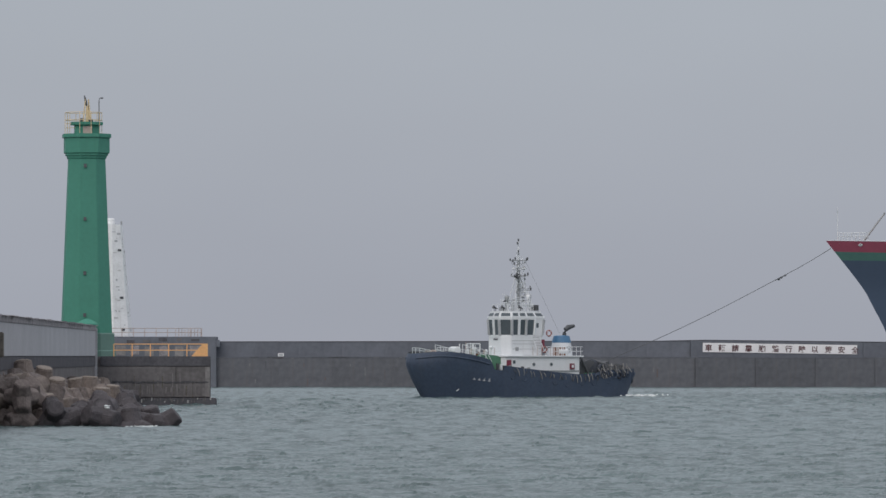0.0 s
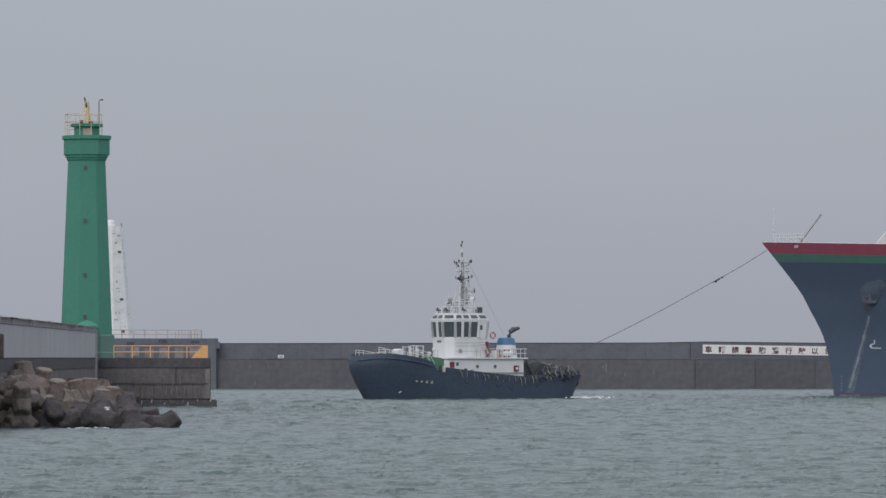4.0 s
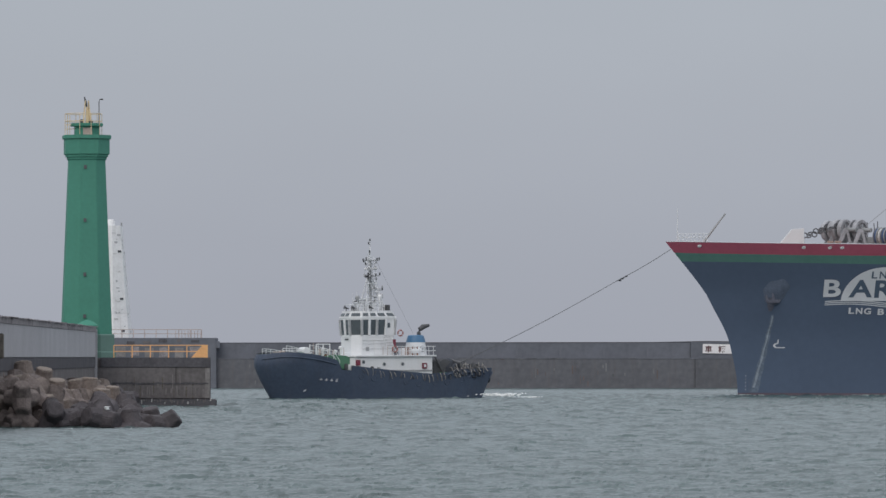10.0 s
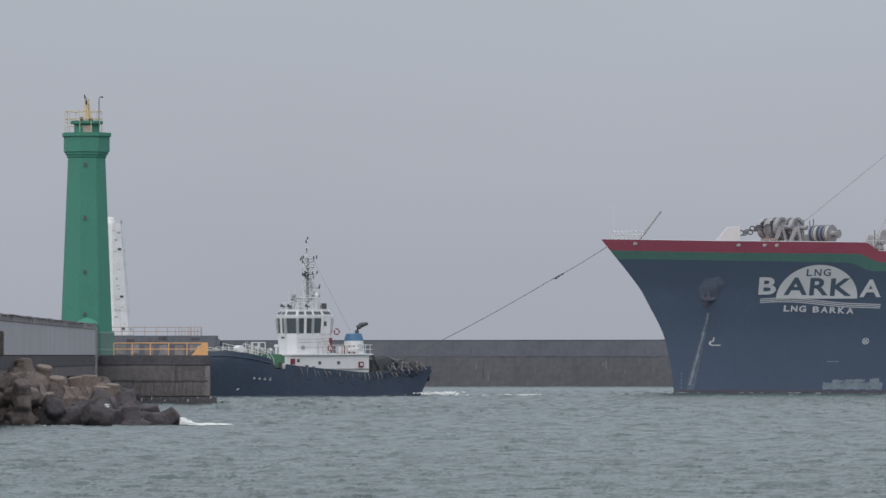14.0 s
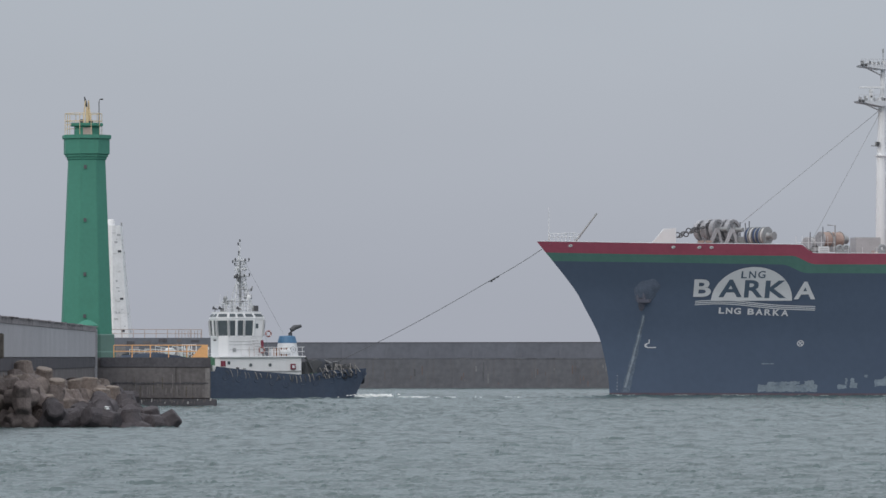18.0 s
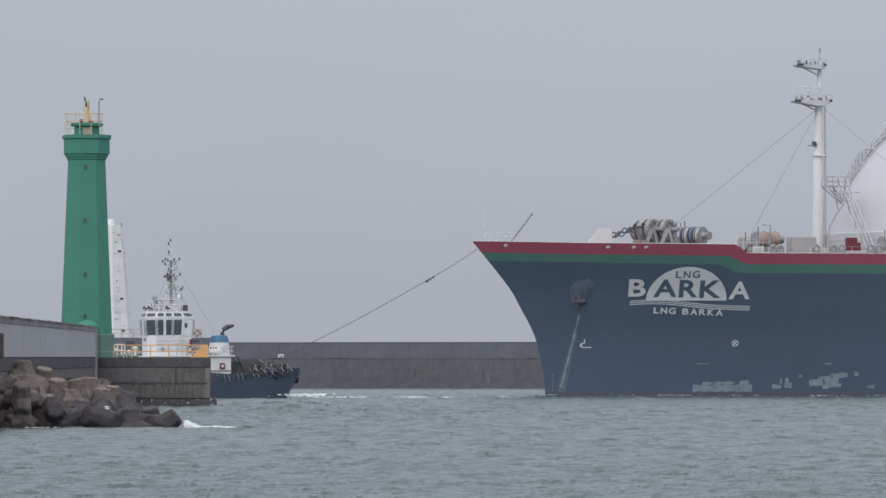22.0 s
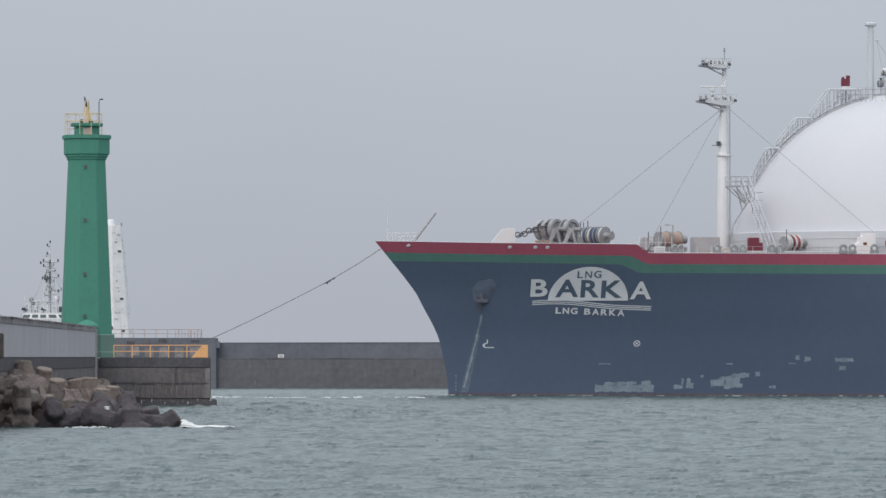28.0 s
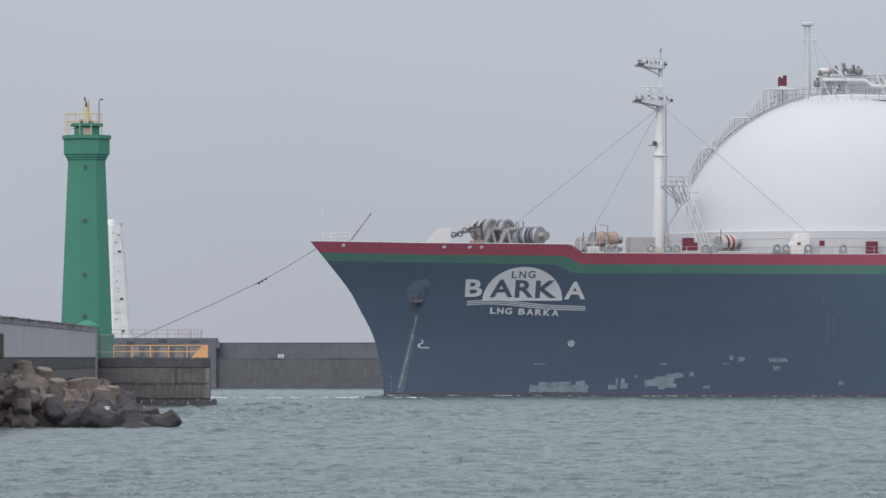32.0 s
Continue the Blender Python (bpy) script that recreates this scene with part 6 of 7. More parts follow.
            g0, g1 = f0 + 0.14 / count, f1 - 0.14 / count
            q = [m0.lerp(m1, g0).lerp(t0.lerp(t1, g0), 0.2), m0.lerp(m1, g1).lerp(t0.lerp(t1, g1), 0.2), m0.lerp(m1, g1).lerp(t0.lerp(t1, g1), 0.85), m0.lerp(m1, g0).lerp(t0.lerp(t1, g0), 0.85)]
            out = Vector((q[0].x + q[1].x - 24.8, q[0].y + q[1].y, 1.5)).normalized() * 0.04
            q2 = [p + out for p in q]
            part("upper_pane", Shape().put(q + q2, [(3, 2, 1, 0), (4, 5, 6, 7), (0, 1, 5, 4), (1, 2, 6, 5), (2, 3, 7, 6), (3, 0, 4, 7)]), GLASS, wh, "dark sloping upper pane")
    part("side_window", Shape().box((14.5, -2.01, 7.75), (0.3, 0.05, 0.5), (0, 0, 5.2)), GLASS, wh)
    part("console", Shape().box((11.3, 0, 6.95), (0.7, 2.4, 0.6)), GREY, wh)
    part("helm_chair", Shape().box((12.4, -0.3, 7.0), (0.6, 0.6, 0.2)).box((12.7, -0.3, 7.4), (0.15, 0.6, 0.9)), DARK, wh)
    part("aft_wall", Shape().box((15.12, 0, 7.5), (0.1, 3.4, 1.7)), WHITE, wh)
    part("side_plate", Shape().box((14.72, -1.92, 7.5), (0.95, 0.12, 1.75), (0, 0, 5.2)), WHITE, wh)
    # funnel
    f = part("funnel", Shape().lathe([(1.22, 4.45), (1.2, 4.6), (1.02, 5.95)], 24, pose(18.5, -0.45, 0)), WHITE, t, "white funnel casing with a blue top", smooth=40)
    part("funnel_top", Shape().lathe([(1.05, 5.9), (1.05, 6.0), (0.86, 6.62), (0.74, 6.68), (0.3, 6.7)], 24, pose(18.5, -0.45, 0)), TUGBLUE, f, "blue funnel top", smooth=40)
    part("exhaust_pipe", Shape().tube([(18.85, -0.5, 6.5), (18.85, -0.5, 6.95), (18.98, -0.5, 7.3), (19.35, -0.5, 7.58), (20.1, -0.5, 7.75)], [0.22, 0.22, 0.26, 0.29, 0.16], 10), DARK, f, "dark bent exhaust pipe", smooth=50)
    part("funnel_badge", Shape().lathe([(0.34, -0.03), (0.34, 0.03)], 16, pose(18.75, -1.58, 5.2, 82)), LETTER, f)
    part("funnel_badge_ring", Shape().torus((18.75, -1.62, 5.2), 0.3, 0.05, (82, 0, 0), 18, 6), GREY, f)
    part("funnel_badge_mark", Shape().box((18.75, -1.64, 5.2), (0.12, 0.05, 0.22)), GREY, f)
    part("funnel_box", Shape().box((16.8, -0.9, 4.9), (0.9, 0.9, 0.8)), WHITE, f, bevel=0.04)
    # towing gear aft
    w = part("towing_winch", Shape().box((21.6, 0, 2.2), (1.6, 3.0, 0.9)), TUGGREEN, t, "dark green towing winch", bevel=0.05)
    part("winch_drum", Shape().lathe([(0.95, -1.2), (0.95, -1.05), (0.6, -1.05), (0.6, 1.05), (0.95, 1.05), (0.95, 1.2)], 20, pose(21.6, 0, 3.1, 90)), DARK, w, smooth=30)
    part("winch_rope", Shape().lathe([(0.62, -1.0), (0.75, -0.95), (0.75, 0.95), (0.62, 1.0)], 20, pose(21.6, 0, 3.1, 90)), ROPE, w, smooth=30)
    part("tow_bow", Shape().tube([(22.9, -3.0, 1.8), (22.9, -2.6, 3.6), (22.9, 0, 4.0), (22.9, 2.6, 3.6), (22.9, 3.0, 1.8)], 0.14, 8), DARK, t, "dark steel towing arch", smooth=50)
    part("tow_arch_brace", Shape().tube([(20.2, -1.6, 4.4), (21.2, -1.6, 2.6), (21.0, -1.6, 1.7)], 0.12, 6), DARK, t)
    part("tow_arch_stay", Shape().tube([(20.3, 1.2, 4.4), (21.6, 1.2, 2.2)], 0.1, 6), DARK, t)
    part("winch_housing", Shape().box((20.6, 0.3, 2.9), (1.0, 3.4, 1.9)), DARK, w, bevel=0.1)
    part("fender_stack", Shape().torus((22.6, -2.2, 3.0), 0.45, 0.2, (70, 20, 0), 14, 8), BLACK, t, "old black tyre", smooth=50)
    part("tow_hook", Shape().box((22.2, 0, 3.4), (0.9, 0.4, 0.4)).tube([(22.4, 0, 3.4), (23.2, 0, 3.5)], 0.12, 6), DARK, t)
    rr = random.Random(2)
    for k in range(7):
        x, y = 20.4 + rr.random() * 4.2, rr.uniform(-2.8, 2.0)
        part("coiled_rope", Shape().torus((x, y, 2.0 + 0.12 * (k % 2)), 0.42, 0.13, (rr.uniform(-25, 25), rr.uniform(-25, 25), 0), 14, 6), LASH if k % 2 else ROPE, t, "coil of old rope", smooth=50)
    for k in range(9):
        x = 20.3 + 0.65 * k
        part("stern_lashing", Shape().tube([(x, -tug_half(x, 2.6) + 0.1, tug_sheer(x) + 0.5 * (0.4 + rr.random())), (x + rr.uniform(-0.5, 0.7), -tug_half(x, 2.0) - 0.12, tug_sheer(x) - rr.uniform(0.4, 0.95))], rr.uniform(0.03, 0.055), 6), LASH if k % 3 else ROPE, t, "pale rope over the bulwark")
    for y in (-2.4, 2.4):
        for x in (24.2, 24.9):
            part("bitt", Shape().lathe([(0.16, 1.5), (0.16, 3.3), (0.24, 3.35), (0.24, 3.5)], 10, pose(x, y, 0)), DARK, t)
    part("tow_pin", Shape().tube([(24.3, -1.0, 1.8), (24.3, -0.7, 3.8), (24.3, 0.7, 3.8), (24.3, 1.0, 1.8)], 0.12, 8), DARK, t, "dark steel tow line guide", smooth=50)
    for k in range(10):
        x, y = 20.6 + 0.55 * k, rr.uniform(-1.6, 1.2)
        part("deck_clutter", Shape().box((x, y, 2.7 + rr.uniform(-0.2, 0.5)), (0.5, 0.6, 0.9), (rr.uniform(-20, 20), rr.uniform(-20, 20), rr.uniform(0, 90))), (DARK, BLACK, TUGGREEN, DARK)[k % 4], t, bevel=0.08)
    for k in range(7):
        x = 20.8 + 0.8 * k
        part("stern_fender", Shape().torus((x, -tug_half(x, 2.2) - 0.05, tug_sheer(x) - rr.uniform(0.35, 0.7)), rr.uniform(0.22, 0.34), 0.1, (90 + rr.uniform(-15, 15), rr.uniform(-20, 20), 0), 14, 7), BLACK if k % 3 else TUGHULL, t, "black tyre fender", smooth=50)
    for k in range(12):
        x, y = 21.0 + 0.4 * k, -tug_half(21.0 + 0.4 * k, 2.6) + 0.25
        part("hawser_bight", Shape().tube([(x, y, tug_sheer(x) - 0.5), (x + 0.1, y - 0.1, tug_sheer(x) + rr.uniform(0.1, 0.5)), (x + rr.uniform(0.3, 0.8), y - 0.3, tug_sheer(x) - rr.uniform(0.1, 0.6))], rr.uniform(0.05, 0.08), 6), LASH if k % 2 else ROPE, t, "loop of old hawser over the bulwark", smooth=60)
    part("net_heap", Shape().lathe([(1.15, 2.4), (1.1, 3.1), (0.8, 3.75), (0.35, 4.1), (0.05, 4.15)], 11, pose(22.4, -0.4, 0)), BLACK, t, "dark heap of folded netting", smooth=50)
    part("stern_frame", Shape().tube([(23.8, -1.0, 1.8), (24.0, -1.0, 3.5), (25.3, -1.0, 3.4)], 0.08, 6), LASH, t)


def tug_mast(t):
    m = part("mast", Shape().tube([(13.3, 0, 9.2), (13.3, 0, 14.8)], [0.17, 0.13], 10), GREY, t, "grey steel signal mast with lights", smooth=40)
    part("topmast", Shape().tube([(13.3, 0, 14.7), (13.3, 0, 16.9)], [0.07, 0.04], 8), WHITE, m)
    part("mast_leg", Shape().tube([(14.4, -0.8, 9.2), (13.6, -0.2, 12.6)], 0.08, 6), WHITE, m)
    for s in (-1, 1):
        part("mast_leg", Shape().tube([(12.2, 0.9 * s, 9.2), (13.1, 0.2 * s, 13.0)], 0.05, 6), WHITE, m)
        part("mast_leg", Shape().tube([(12.9, 0.7 * s, 13.05), (13.3, 0.05 * s, 16.2)], 0.03, 5), WHITE, m)
    part("mast_leg", Shape().tube([(14.4, 0.8, 9.2), (13.6, 0.2, 12.6)], 0.08, 6), WHITE, m)
    for k in range(9):
        z = 9.5 + k * 0.36
        part("ladder_rung", Shape().tube([(14.35 - k * 0.085, -0.75 + k * 0.06, z), (13.4, -0.1, z)], 0.03, 4), WHITE, m)
    for z, h, bend in ((14.75, 1.7, 0.0), (13.05, 1.4, 0.0), (11.55, 1.1, 0.9)):
        part("crosstree", Shape().box((13.3 + bend, 0, z), (0.16, 2 * h, 0.07)), GREY, m)
        for s in (-1, 1):
            part("signal_light", Shape().lathe([(0.07, 0), (0.085, 0.1), (0.085, 0.24), (0.04, 0.28)], 8, pose(13.3 + bend, s * h, z)), DARK, m)
    for x, y, z in ((13.0, -0.3, 16.5), (13.3, 0, 16.85), (13.0, -0.5, 15.6), (12.6, -0.3, 14.3), (13.0, -0.1, 13.7), (12.9, -0.3, 12.6), (13.0, -0.1, 12.1), (12.7, -0.5, 11.2), (13.9, -0.4, 10.9)):
        part("signal_light", Shape().lathe([(0.07, 0), (0.085, 0.1), (0.085, 0.24), (0.04, 0.28)], 8, pose(x, y, z)).tube([(x, y, z), (13.3, 0, z - 0.05)], 0.03, 4), DARK if z > 13.5 else GREY, m)
    part("loud_hailer", Shape().lathe([(0.08, 0), (0.2, 0.35)], 12, pose(13.55, -0.3, 13.85, 0, 70)), GREY, m)
    # small fittings on the roof and up the mast
    rr = random.Random(31)
    for k in range(14):
        x, y = rr.uniform(10.8, 14.2), rr.uniform(-1.6, 0.4)
        h = rr.uniform(0.5, 1.5)
        f = part("roof_fitting", Shape().tube([(x, y, 9.3), (x, y, 9.3 + h)], 0.035, 5), WHITE if k % 3 else GREY, m)
        part("fitting_head", Shape().box((x, y, 9.3 + h), (rr.uniform(0.12, 0.4), 0.2, rr.uniform(0.1, 0.25))), (WHITE, GREY, DARK)[k % 3], f, bevel=0.02)
    for k in range(10):
        z = 11.3 + k * 0.45
        s = rr.choice((-1, 1))
        part("mast_arm", Shape().tube([(13.3, 0, z), (13.3 + 0.4 * s, -0.7, z + 0.05)], 0.03, 4), WHITE, m)
        part("mast_fitting", Shape().box((13.3 + 0.4 * s, -0.7, z + 0.1), (0.14, 0.14, 0.2)), (WHITE, GREY)[k % 2], m, bevel=0.02)
    for x, z0, z1 in ((13.95, 9.2, 11.5), (14.25, 9.2, 11.2)):
        part("antenna_frame", Shape().tube([(x, -0.9, z0), (x, -0.9, z1)], 0.06, 6), WHITE, m)
    part("search_light", Shape().lathe([(0.24, -0.2), (0.28, 0), (0.28, 0.24)], 12, pose(12.9, -0.45, 13.05, 90)), DARK, m)
    # pale lattice that carries the yards and lamps
    for x, y in ((12.75, -0.45), (13.85, -0.45), (13.85, 0.45)):
        part("mast_stringer", Shape().tube([(x + (0.35 if x > 13.3 else -0.25), y * 1.5, 9.3), (x, y, 12.6), (13.3 + (x - 13.3) * 0.5, y * 0.5, 15.2)], 0.04, 5), WHITE, m)
    for k in range(11):
        z = 9.7 + 0.5 * k
        w = 0.85 - 0.05 * k
        part("mast_brace", Shape().tube([(13.3 - w, -0.5, z), (13.3 + w, -0.45, z + 0.22)], 0.025, 4), WHITE if k % 3 else PALESTEEL, m)
    for z, x0, x1 in ((14.8, 12.3, 14.15), (13.15, 12.5, 14.2), (11.75, 13.2, 14.5), (10.4, 12.2, 14.2)):
        part("yard", Shape().tube([(x0, -0.5, z), (x1, -0.5, z - 0.04)], 0.05, 5), PALESTEEL, m)
        for x in (x0, x0 + 0.3, x1):
            part("yard_lamp", Shape().lathe([(0.06, -0.2), (0.085, -0.12), (0.085, 0.06), (0.04, 0.12)], 8, pose(x, -0.5, z + (0.2 if x != x0 else -0.05))), DARK if z > 12 else GREY, m)
    part("radar_dome", Shape().lathe([(0.1, 0), (0.26, 0.08), (0.26, 0.42), (0.12, 0.55)], 12, pose(14.1, -0.9, 10.65)), PALESTEEL, m, smooth=50)
    part("radar", Shape().box((13.3, -0.2, 13.9), (0.24, 1.7, 0.16), (0, 0, 30)), WHITE, m, bevel=0.03)
    r = part("roof_rail", Shape().tube([(11.0, -1.6, 10.0), (14.2, -1.6, 10.0), (14.2, 1.6, 10.0), (11.0, 1.6, 10.0), (10.5, 0, 10.0), (11.0, -1.6, 10.0)], 0.03, 5), WHITE, m)
    for k in range(12):
        x = 11.0 + 3.2 * (k % 6) / 5
        y = -1.6 if k < 6 else 1.6
        part("rail_post", Shape().tube([(x, y, 9.25), (x, y, 10.0)], 0.028, 5), WHITE, r)
    for x, y in ((11.2, -1.5), (12.2, -1.5), (13.2, -1.5), (14.0, -1.5), (11.6, 0.8), (13.6, 0.8)):
        part("roof_frame", Shape().tube([(x, y, 9.28), (x, y, 10.55)], 0.03, 5), WHITE, r)
    for z in (9.65, 10.3, 10.55):
        part("roof_frame_bar", Shape().tube([(11.2, -1.5, z), (14.0, -1.5, z)], 0.028, 5), WHITE, r)
    part("roof_locker", Shape().box((12.7, -0.6, 9.6), (1.1, 0.8, 0.6)), WHITE, m, bevel=0.04)
    part("roof_locker", Shape().box((11.5, 0.2, 9.5), (0.6, 0.8, 0.4)), GREY, m, bevel=0.04)
    part("flood_light", Shape().box((14.5, -1.5, 9.65), (0.45, 0.8, 0.6)), DARK, m, bevel=0.03)
    for x, y in ((10.7, -1.2), (10.5, 0.2), (12.6, -1.6)):
        part("horn", Shape().lathe([(0.06, -0.3), (0.08, 0), (0.2, 0.25)], 10, pose(x, y, 9.65, 0, -70)).tube([(x, y, 9.2), (x, y, 9.65)], 0.05, 5), DARK, m)
    part("round_antenna", Shape().lathe([(0.2, 0), (0.26, 0.2), (0.2, 0.42), (0.05, 0.5)], 12, pose(11.3, -0.9, 10.5)).tube([(11.3, -0.9, 9.3), (11.3, -0.9, 10.5)], 0.05, 6), GREY, m, smooth=50)
    part("round_antenna", Shape().lathe([(0.2, 0), (0.26, 0.2), (0.2, 0.42), (0.05, 0.5)], 12, pose(13.95, -1.0, 10.6)).tube([(13.95, -1.0, 9.3), (13.95, -1.0, 10.6)], 0.09, 6), WHITE, m, smooth=50)
    for x, y, z in ((10.6, -1.2, 11.2), (12.2, 1.0, 11.6), (14.2, 0.6, 11.8)):
        part("whip_aerial", Shape().tube([(x, y, 9.3), (x, y, z)], 0.02, 4), WHITE, m)
    for a, b in (((13.3, -1.5, 14.75), (11.0, -1.7, 9.4)), ((13.3, -1.4, 14.75), (17.8, -1.2, 6.9)), ((13.3, 1.5, 14.75), (17.5, 1.6, 4.6))):
        part("stay_wire", Shape().tube([a, b], 0.015, 4), GREY, m)


tug = tugboat()


# ---- the towing line, in two lengths joined at the splice ----
def tow_line(long, name, label):
    ob = thing(name, label, "rope")
    part("rope", Shape().tube([(k * long / 12, 0, -0.008 * long * math.sin(math.pi * k / 12)) for k in range(13)], 0.034, 7), ROPE, ob, smooth=60)
    return ob


upper_line = tow_line(13.9, "tow_rope", "grey fibre towing rope made fast to the ship's bow")
part("splice", Shape().tube([(11.0, 0, -0.09), (11.4, 0.02, -0.10), (11.7, 0, -0.07), (12.3, 0, -0.10), (12.6, 0, -0.06), (13.7, 0, -0.02)], [0.05, 0.12, 0.06, 0.13, 0.08, 0.05], 7).box((12.9, 0, -0.14), (0.3, 0.14, 0.2)), DARK, upper_line, "dark knotted splice")
lower_line = tow_line(39.6, "tow_rope", "grey fibre towing rope leading to the tug")


# ---- foam: wash round the rocks, at the hulls and behind the tug ----
def foam_patch(seed, long, wide, tall=0.16, dense=1.0):
    """Many small irregular flecks, denser towards the middle."""
    rng = random.Random(seed)
    s = Shape()
    for _ in range(int((10 + long * wide * 1.6) * dense)):
        x, y = rng.gauss(0, 0.22) * long, rng.gauss(0, 0.22) * wide
        k = rng.uniform(0.03, 0.11) * (1.6 if rng.random() < 0.15 else 1) / dense ** 0.42
        n, wisp = 6, rng.uniform(1.5, 3.6)
        pts = [(x + rng.uniform(0.6, 1.4) * wisp * k * math.cos(a * math.tau / n), y + rng.uniform(0.6, 1.4) * 2 * k * math.sin(a * math.tau / n)) for a in range(n)]
        z0 = rng.uniform(0, 0.6) * tall
        h = z0 + tall * rng.uniform(0.1, 0.5) * k * 5
        verts = [(px, py, z0 - 0.05) for px, py in pts] + [(x + (px - x) * 0.5, y + (py - y) * 0.5, h) for px, py in pts]
        s.put(verts, [(i, (i + 1) % n, n + (i + 1) % n, n + i) for i in range(n)] + [tuple(range(n, 2 * n))])
    return s


def foam(name, seed, long, wide, label, at, tall=0.16, material=FOAM, dense=1.0):
    ob = part(name, foam_patch(seed, long, wide, tall, dense), material, None, "", smooth=70)
    ob.matrix_world = pose(*at)
    return tagged(ob, label, "foam", "", "stuff")


def splash_patch(seed, reach, wide, tall):
    """Long thin shreds of foam, thick and high where the water breaks and thinning out as they run off."""
    rng = random.Random(seed)
    s = Shape()
    for _ in range(420):
        q = min(rng.expovariate(2.6), 1.15)
        x, y = q * reach, rng.gauss(0, 0.3) * wide
        top = tall * max(0.0, 1 - 2.6 * q) * rng.random() ** 2 + 0.05 * rng.random()
        long, deep, h = rng.uniform(0.05, 0.26) * (1 + q), rng.uniform(0.06, 0.2), rng.uniform(0.012, 0.035)
        lean = rng.uniform(-0.3, 0.1) * (1 if top > 0.1 else 0.1)
        n = 6
        low = [(x + long * rng.uniform(0.7, 1.2) * math.cos(a * math.tau / n), y + deep * math.sin(a * math.tau / n)) for a in range(n)]
        verts = [(px, py, top - h + lean * (px - x)) for px, py in low] + [(x + (px - x) * 0.55, y + (py - y) * 0.55, top + h + lean * (px - x)) for px, py in low]
        s.put(verts, [(i, (i + 1) % n, n + (i + 1) % n, n + i) for i in range(n)] + [tuple(range(n, 2 * n)), tuple(reversed(range(n)))])
    return s


tip_foam = tagged(part("rock_wash", splash_patch(21, 2.3, 3.0, 0.42), FOAM, None, "", smooth=70), "white wash breaking at the end of the rocks", "foam", "", "stuff")
low_foam = [foam("rock_wash", 22 + k, 2.4, 1.8, "white wash along the foot of the rocks", (x, 354.6, 0.0), 0.2, STREAK, dense=4) for k, x in enumerate((-18.6, -22.6, -25.2))]


def white_scrap():
    # a crumpled white bag caught on one of the armour units
    bpy.context.view_layer.update()
    graph = bpy.context.evaluated_depsgraph_get()
    spots = []
    for k in range(14):
        hit, place, _, _, ob, _ = scene.ray_cast(graph, Vector((-21.4 + 0.2 * (k % 3), 356.0 + 0.35 * k, 6)), Vector((0, 0, -1)))
        if hit and "tetrapod" in ob.name:
            spots.append((abs(place.z - 1.25), place.copy()))
    place = min(spots, key=lambda s: s[0])[1]
    rng = random.Random(5)
    s = Shape().lathe([(0.04, -0.06), (0.15, 0.02), (0.12, 0.1), (0.17, 0.16), (0.05, 0.2)], 9)
    s.v = [(x * rng.uniform(0.6, 1.5), y * rng.uniform(0.6, 1.4), z * rng.uniform(0.8, 1.2)) for x, y, z in s.v]
    ob = part("plastic_bag", s, FOAM)
    ob.matrix_world = Matrix.Translation(place)
    tagged(ob, "crumpled white plastic bag caught on an armour unit", "bag")


white_scrap()
wake = foam("tug_wake", 24, 7.0, 5.0, "white churned wake at the tug's stern", (0, 0, 0), 0.4, dense=3)
trail = []
for k in (0, 1, 3, 4, 5, 8, 9, 12, 13, 14, 17, 18, 19, 20, 22, 23, 25, 26, 28, 29, 31, 33):
    ob = foam("wake_trail", 40 + k % 7, 2.0 + 0.5 * (k % 3), 3.0, "thin white foam left on the water by the tug", (10.5 - 1.02 * k, 622 + 3 * math.sin(k * 1.9), -0.6), 0.07 if k % 3 else 0.13, STREAK if k % 4 else FOAM)
    trail.append(ob)


def hull_wash():
    """Thin broken froth that runs along the ship's waterline."""
    rng = random.Random(61)
    s = Shape()
    for _ in range(700):
        x = 7.5 + 78 * rng.random() ** 1.2
        if math.sin(x * 0.9) + math.sin(x * 0.37) < rng.uniform(-1.2, 0.9):
            continue
        y = -breadth(x, 0) - 0.05 - abs(rng.gauss(0, 0.9))
        k = rng.uniform(0.05, 0.2)
        n = 6
        pts = [(x + rng.uniform(0.6, 1.4) * 2.6 * k * math.cos(a * math.tau / n), y + rng.uniform(0.6, 1.4) * 1.6 * k * math.sin(a * math.tau / n)) for a in range(n)]
        h = rng.uniform(-0.08, 0.11)
        verts = [(px, py, -0.12) for px, py in pts] + [(x + (px - x) * 0.6, y + (py - y) * 0.6, h) for px, py in pts]
        s.put(verts, [(i, (i + 1) % n, n + (i + 1) % n, n + i) for i in range(n)] + [tuple(range(n, 2 * n))])
    ob = part("hull_wash", s, WASH, None, "", smooth=70)
    return tagged(ob, "thin pale froth along the ship's waterline", "foam", "", "stuff")


ship_wash = hull_wash()


def ship_place(t):
    return pose(lerp(t, [0, 32], [45.11, -14.85]), lerp(t, [0, 31], [658.5, 654]), 0.0, 0, 0, lerp(t, [0, 32], [9.8, 8.5]))


TUG_T = [0, 1, 2, 3, 3.5, 5.5, 6, 7, 8, 9, 10, 11, 12, 13, 14, 16.5, 17, 18, 19, 20, 21, 22, 23, 24, 25, 26.5, 28, 30, 32]
TUG_X = [917, 891, 866, 842, 830, 784, 772, 746, 718, 687, 657, 628, 600, 573, 545, 471.5, 456, 426, 397, 368, 337, 304, 270, 235, 199, 144, 88, 14, -60]


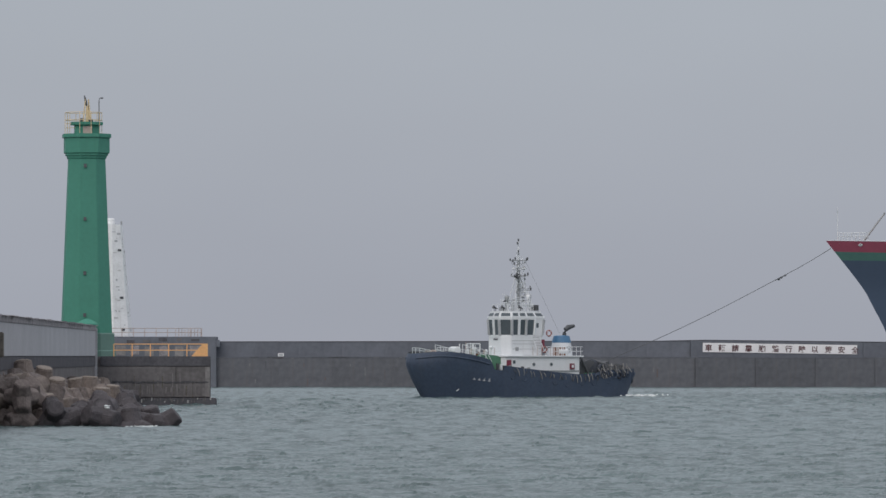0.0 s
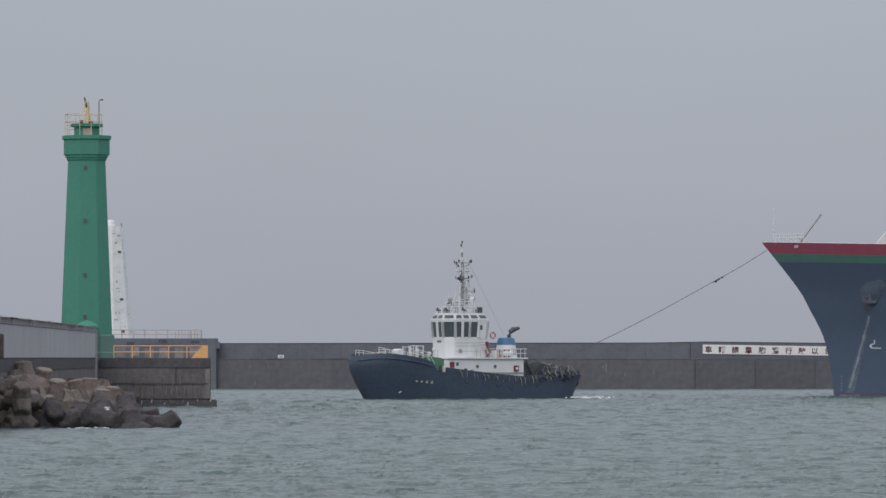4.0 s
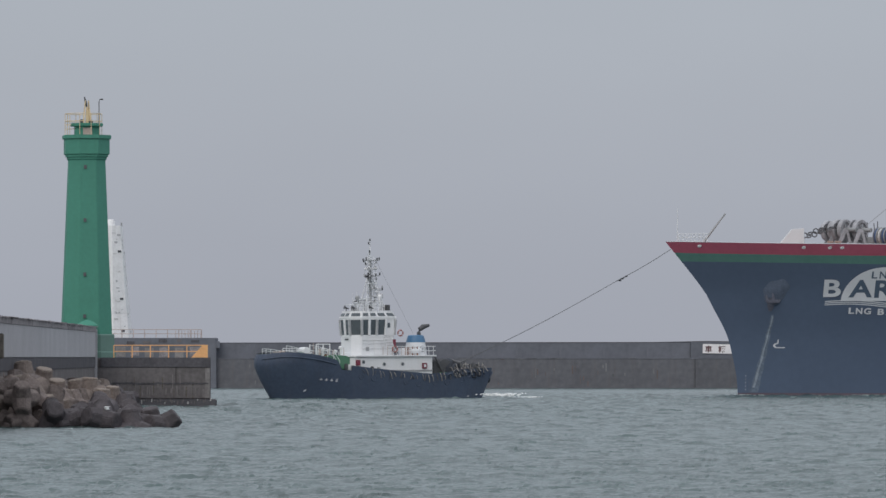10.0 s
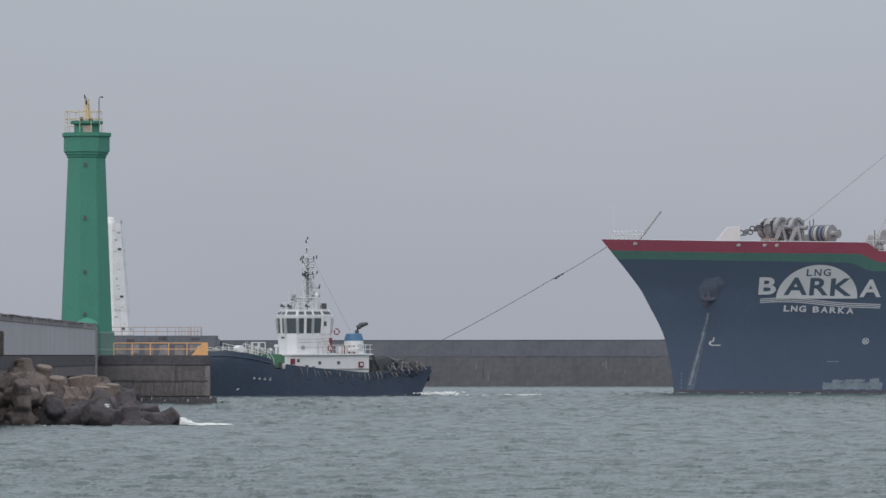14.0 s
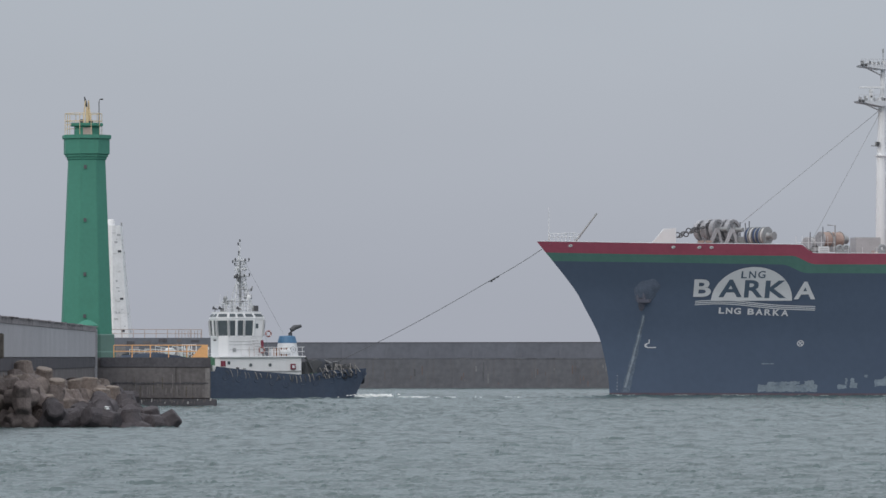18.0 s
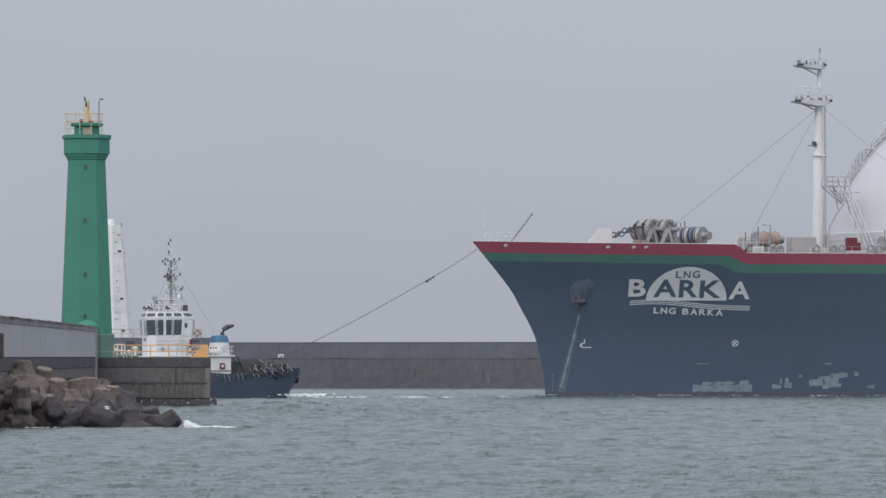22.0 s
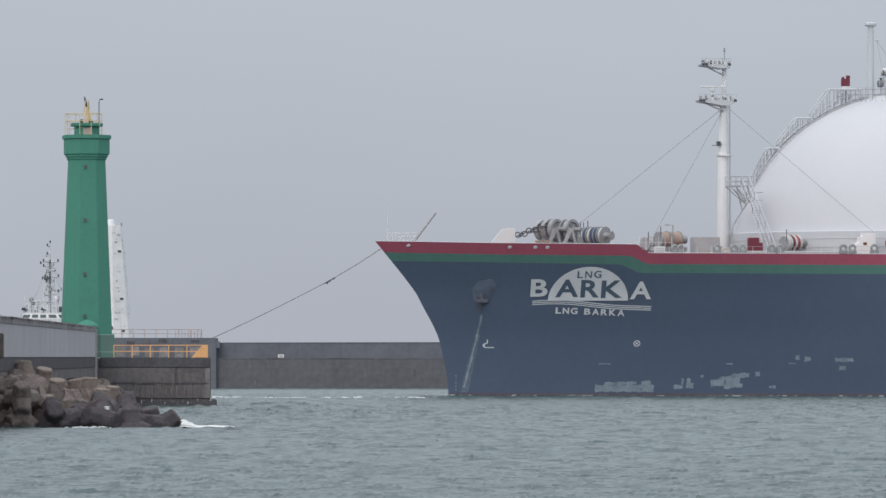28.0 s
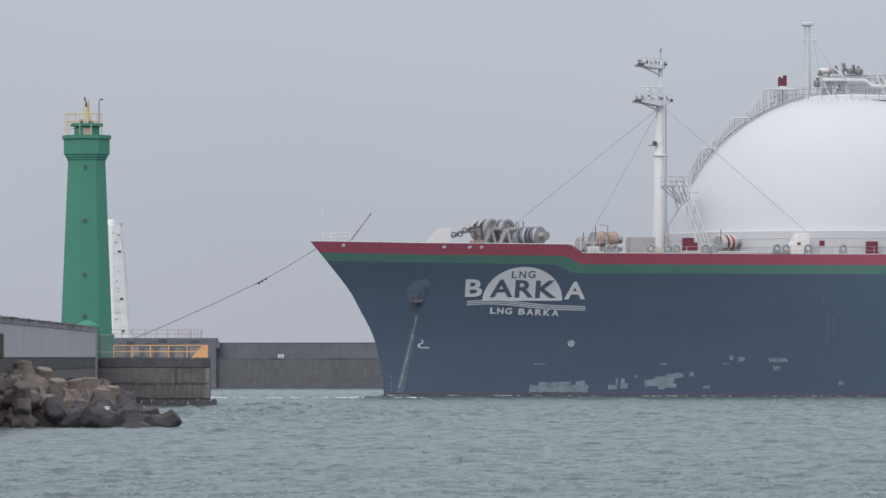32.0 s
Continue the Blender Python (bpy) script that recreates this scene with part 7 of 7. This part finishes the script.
def tug_place(t):
    turn = lerp(t, [0, 4, 8, 12, 14, 17, 20, 22, 25, 32], [30.5, 29.5, 28.0, 25.5, 24.0, 22.0, 19.5, 15.0, 6.0, 1.0])
    x = (lerp(t, TUG_T, TUG_X) - 784) * 0.061
    a = radians(turn)
    # the mast stands 13.3 m abaft the stem
    return pose(x - 13.3 * math.cos(a), 610 - 13.3 * math.sin(a), 0.06 * math.sin(t * 1.3), 0.5 * math.sin(t * 1.05), -0.1 + 0.25 * math.sin(t * 1.6 + 1), turn)


def aim(a, b):
    d = Vector(b) - Vector(a)
    flat = math.hypot(d.x, d.y)
    return pose(*a, 0, math.degrees(math.atan2(-d.z, flat)), math.degrees(math.atan2(d.y, d.x)))


def motions():
    ticks = [k * 0.5 for k in range(65)]
    walk(water, [(0, pose(2, 20, 0)), (32, pose(-2, -20, 0))])
    walk(crossing_waves, [(0, pose(-4, 11, -0.03)), (32, pose(4, -11, -0.03))])
    walk(carrier, [(t, ship_place(t)) for t in (0, 8, 16, 24, 32)])
    walk(ship_wash, [(t, ship_place(t)) for t in (0, 8, 16, 24, 32)])
    walk(tug, [(t, tug_place(t)) for t in ticks])
    upper, lower = [], []
    for t in ticks:
        bow = ship_place(t) @ Vector((0.1, 0, 16.95))
        stern = tug_place(t) @ Vector((24.3, 0, 3.85))
        splice = bow.lerp(stern, 13.5 / (bow - stern).length) + Vector((0, 0, lerp(t, [0, 8, 12, 18, 24, 28, 32], [-0.42, -0.35, -0.25, -0.35, -0.5, -0.70, -0.80])))
        upper.append((t, aim(bow, splice)))
        lower.append((t, aim(splice, stern)))
    walk(upper_line, upper)
    walk(lower_line, lower)
    walk(wake, [(t, tug_place(t) @ pose(26.9, -1.6, 0.06)) for t in ticks])
    surge = [(0, -0.55), (1, -0.95), (5, -0.95), (5.6, -0.5), (6.2, -0.2), (7, -0.95), (11.8, -0.95), (12.5, -0.4), (13.2, 0.0), (14, 0.0), (14.8, -0.8), (15.8, -0.6), (16.5, -0.05), (17.2, -0.15),
             (18, -0.95), (19.8, -0.95), (20.6, -0.3), (21.2, -0.05), (22.3, -0.05), (23.4, -0.6), (24.4, -0.05), (25.2, -0.05), (26, -0.7), (27.3, -0.6), (28, 0.0), (28.5, 0.0), (29, -0.3), (29.6, -0.95), (30.6, -0.95), (31.2, -0.5), (32, -0.5)]
    walk(tip_foam, [(t, pose(-16.3 + 0.15 * math.sin(t * 2.6), 356.5, z + 0.04, 0, 0, 5 * math.sin(t))) for t, z in surge])
    for j, ob in enumerate(low_foam):
        x = ob.location.x
        walk(ob, [(k * 0.8, pose(x + 0.4 * math.sin(k * 1.3 + j), 354.6, -0.2 + 0.17 * math.sin(k * 1.9 + 2 + 2.1 * j))) for k in range(41)])
    # foam comes up in the propeller's wash as the stern goes by, and settles slowly
    for k, ob in enumerate(trail):
        x, y = ob.location.x, ob.location.y
        past = next((t for t in ticks if (tug_place(t) @ Vector((27.5, 0, 0))).x < x), 31.0)
        last = 9 + 6 * ((k * 7) % 5) / 4
        rows = [(0, -0.6), (past - 0.4, -0.6), (past + 0.8, 0.02 + 0.03 * math.sin(k)), (past + last, 0.0), (past + last + 3, -0.6), (40, -0.6)]
        rows = [r for r in rows if 0 < r[0] < 32]
        ends = [(0, -0.6 if past > 0.4 else 0.0)] + rows + [(32, -0.6 if past + last + 3 < 32 else 0.0)]
        walk(ob, [(t, pose(x - 0.05 * t, y - 0.08 * t, z)) for t, z in ends])


motions()
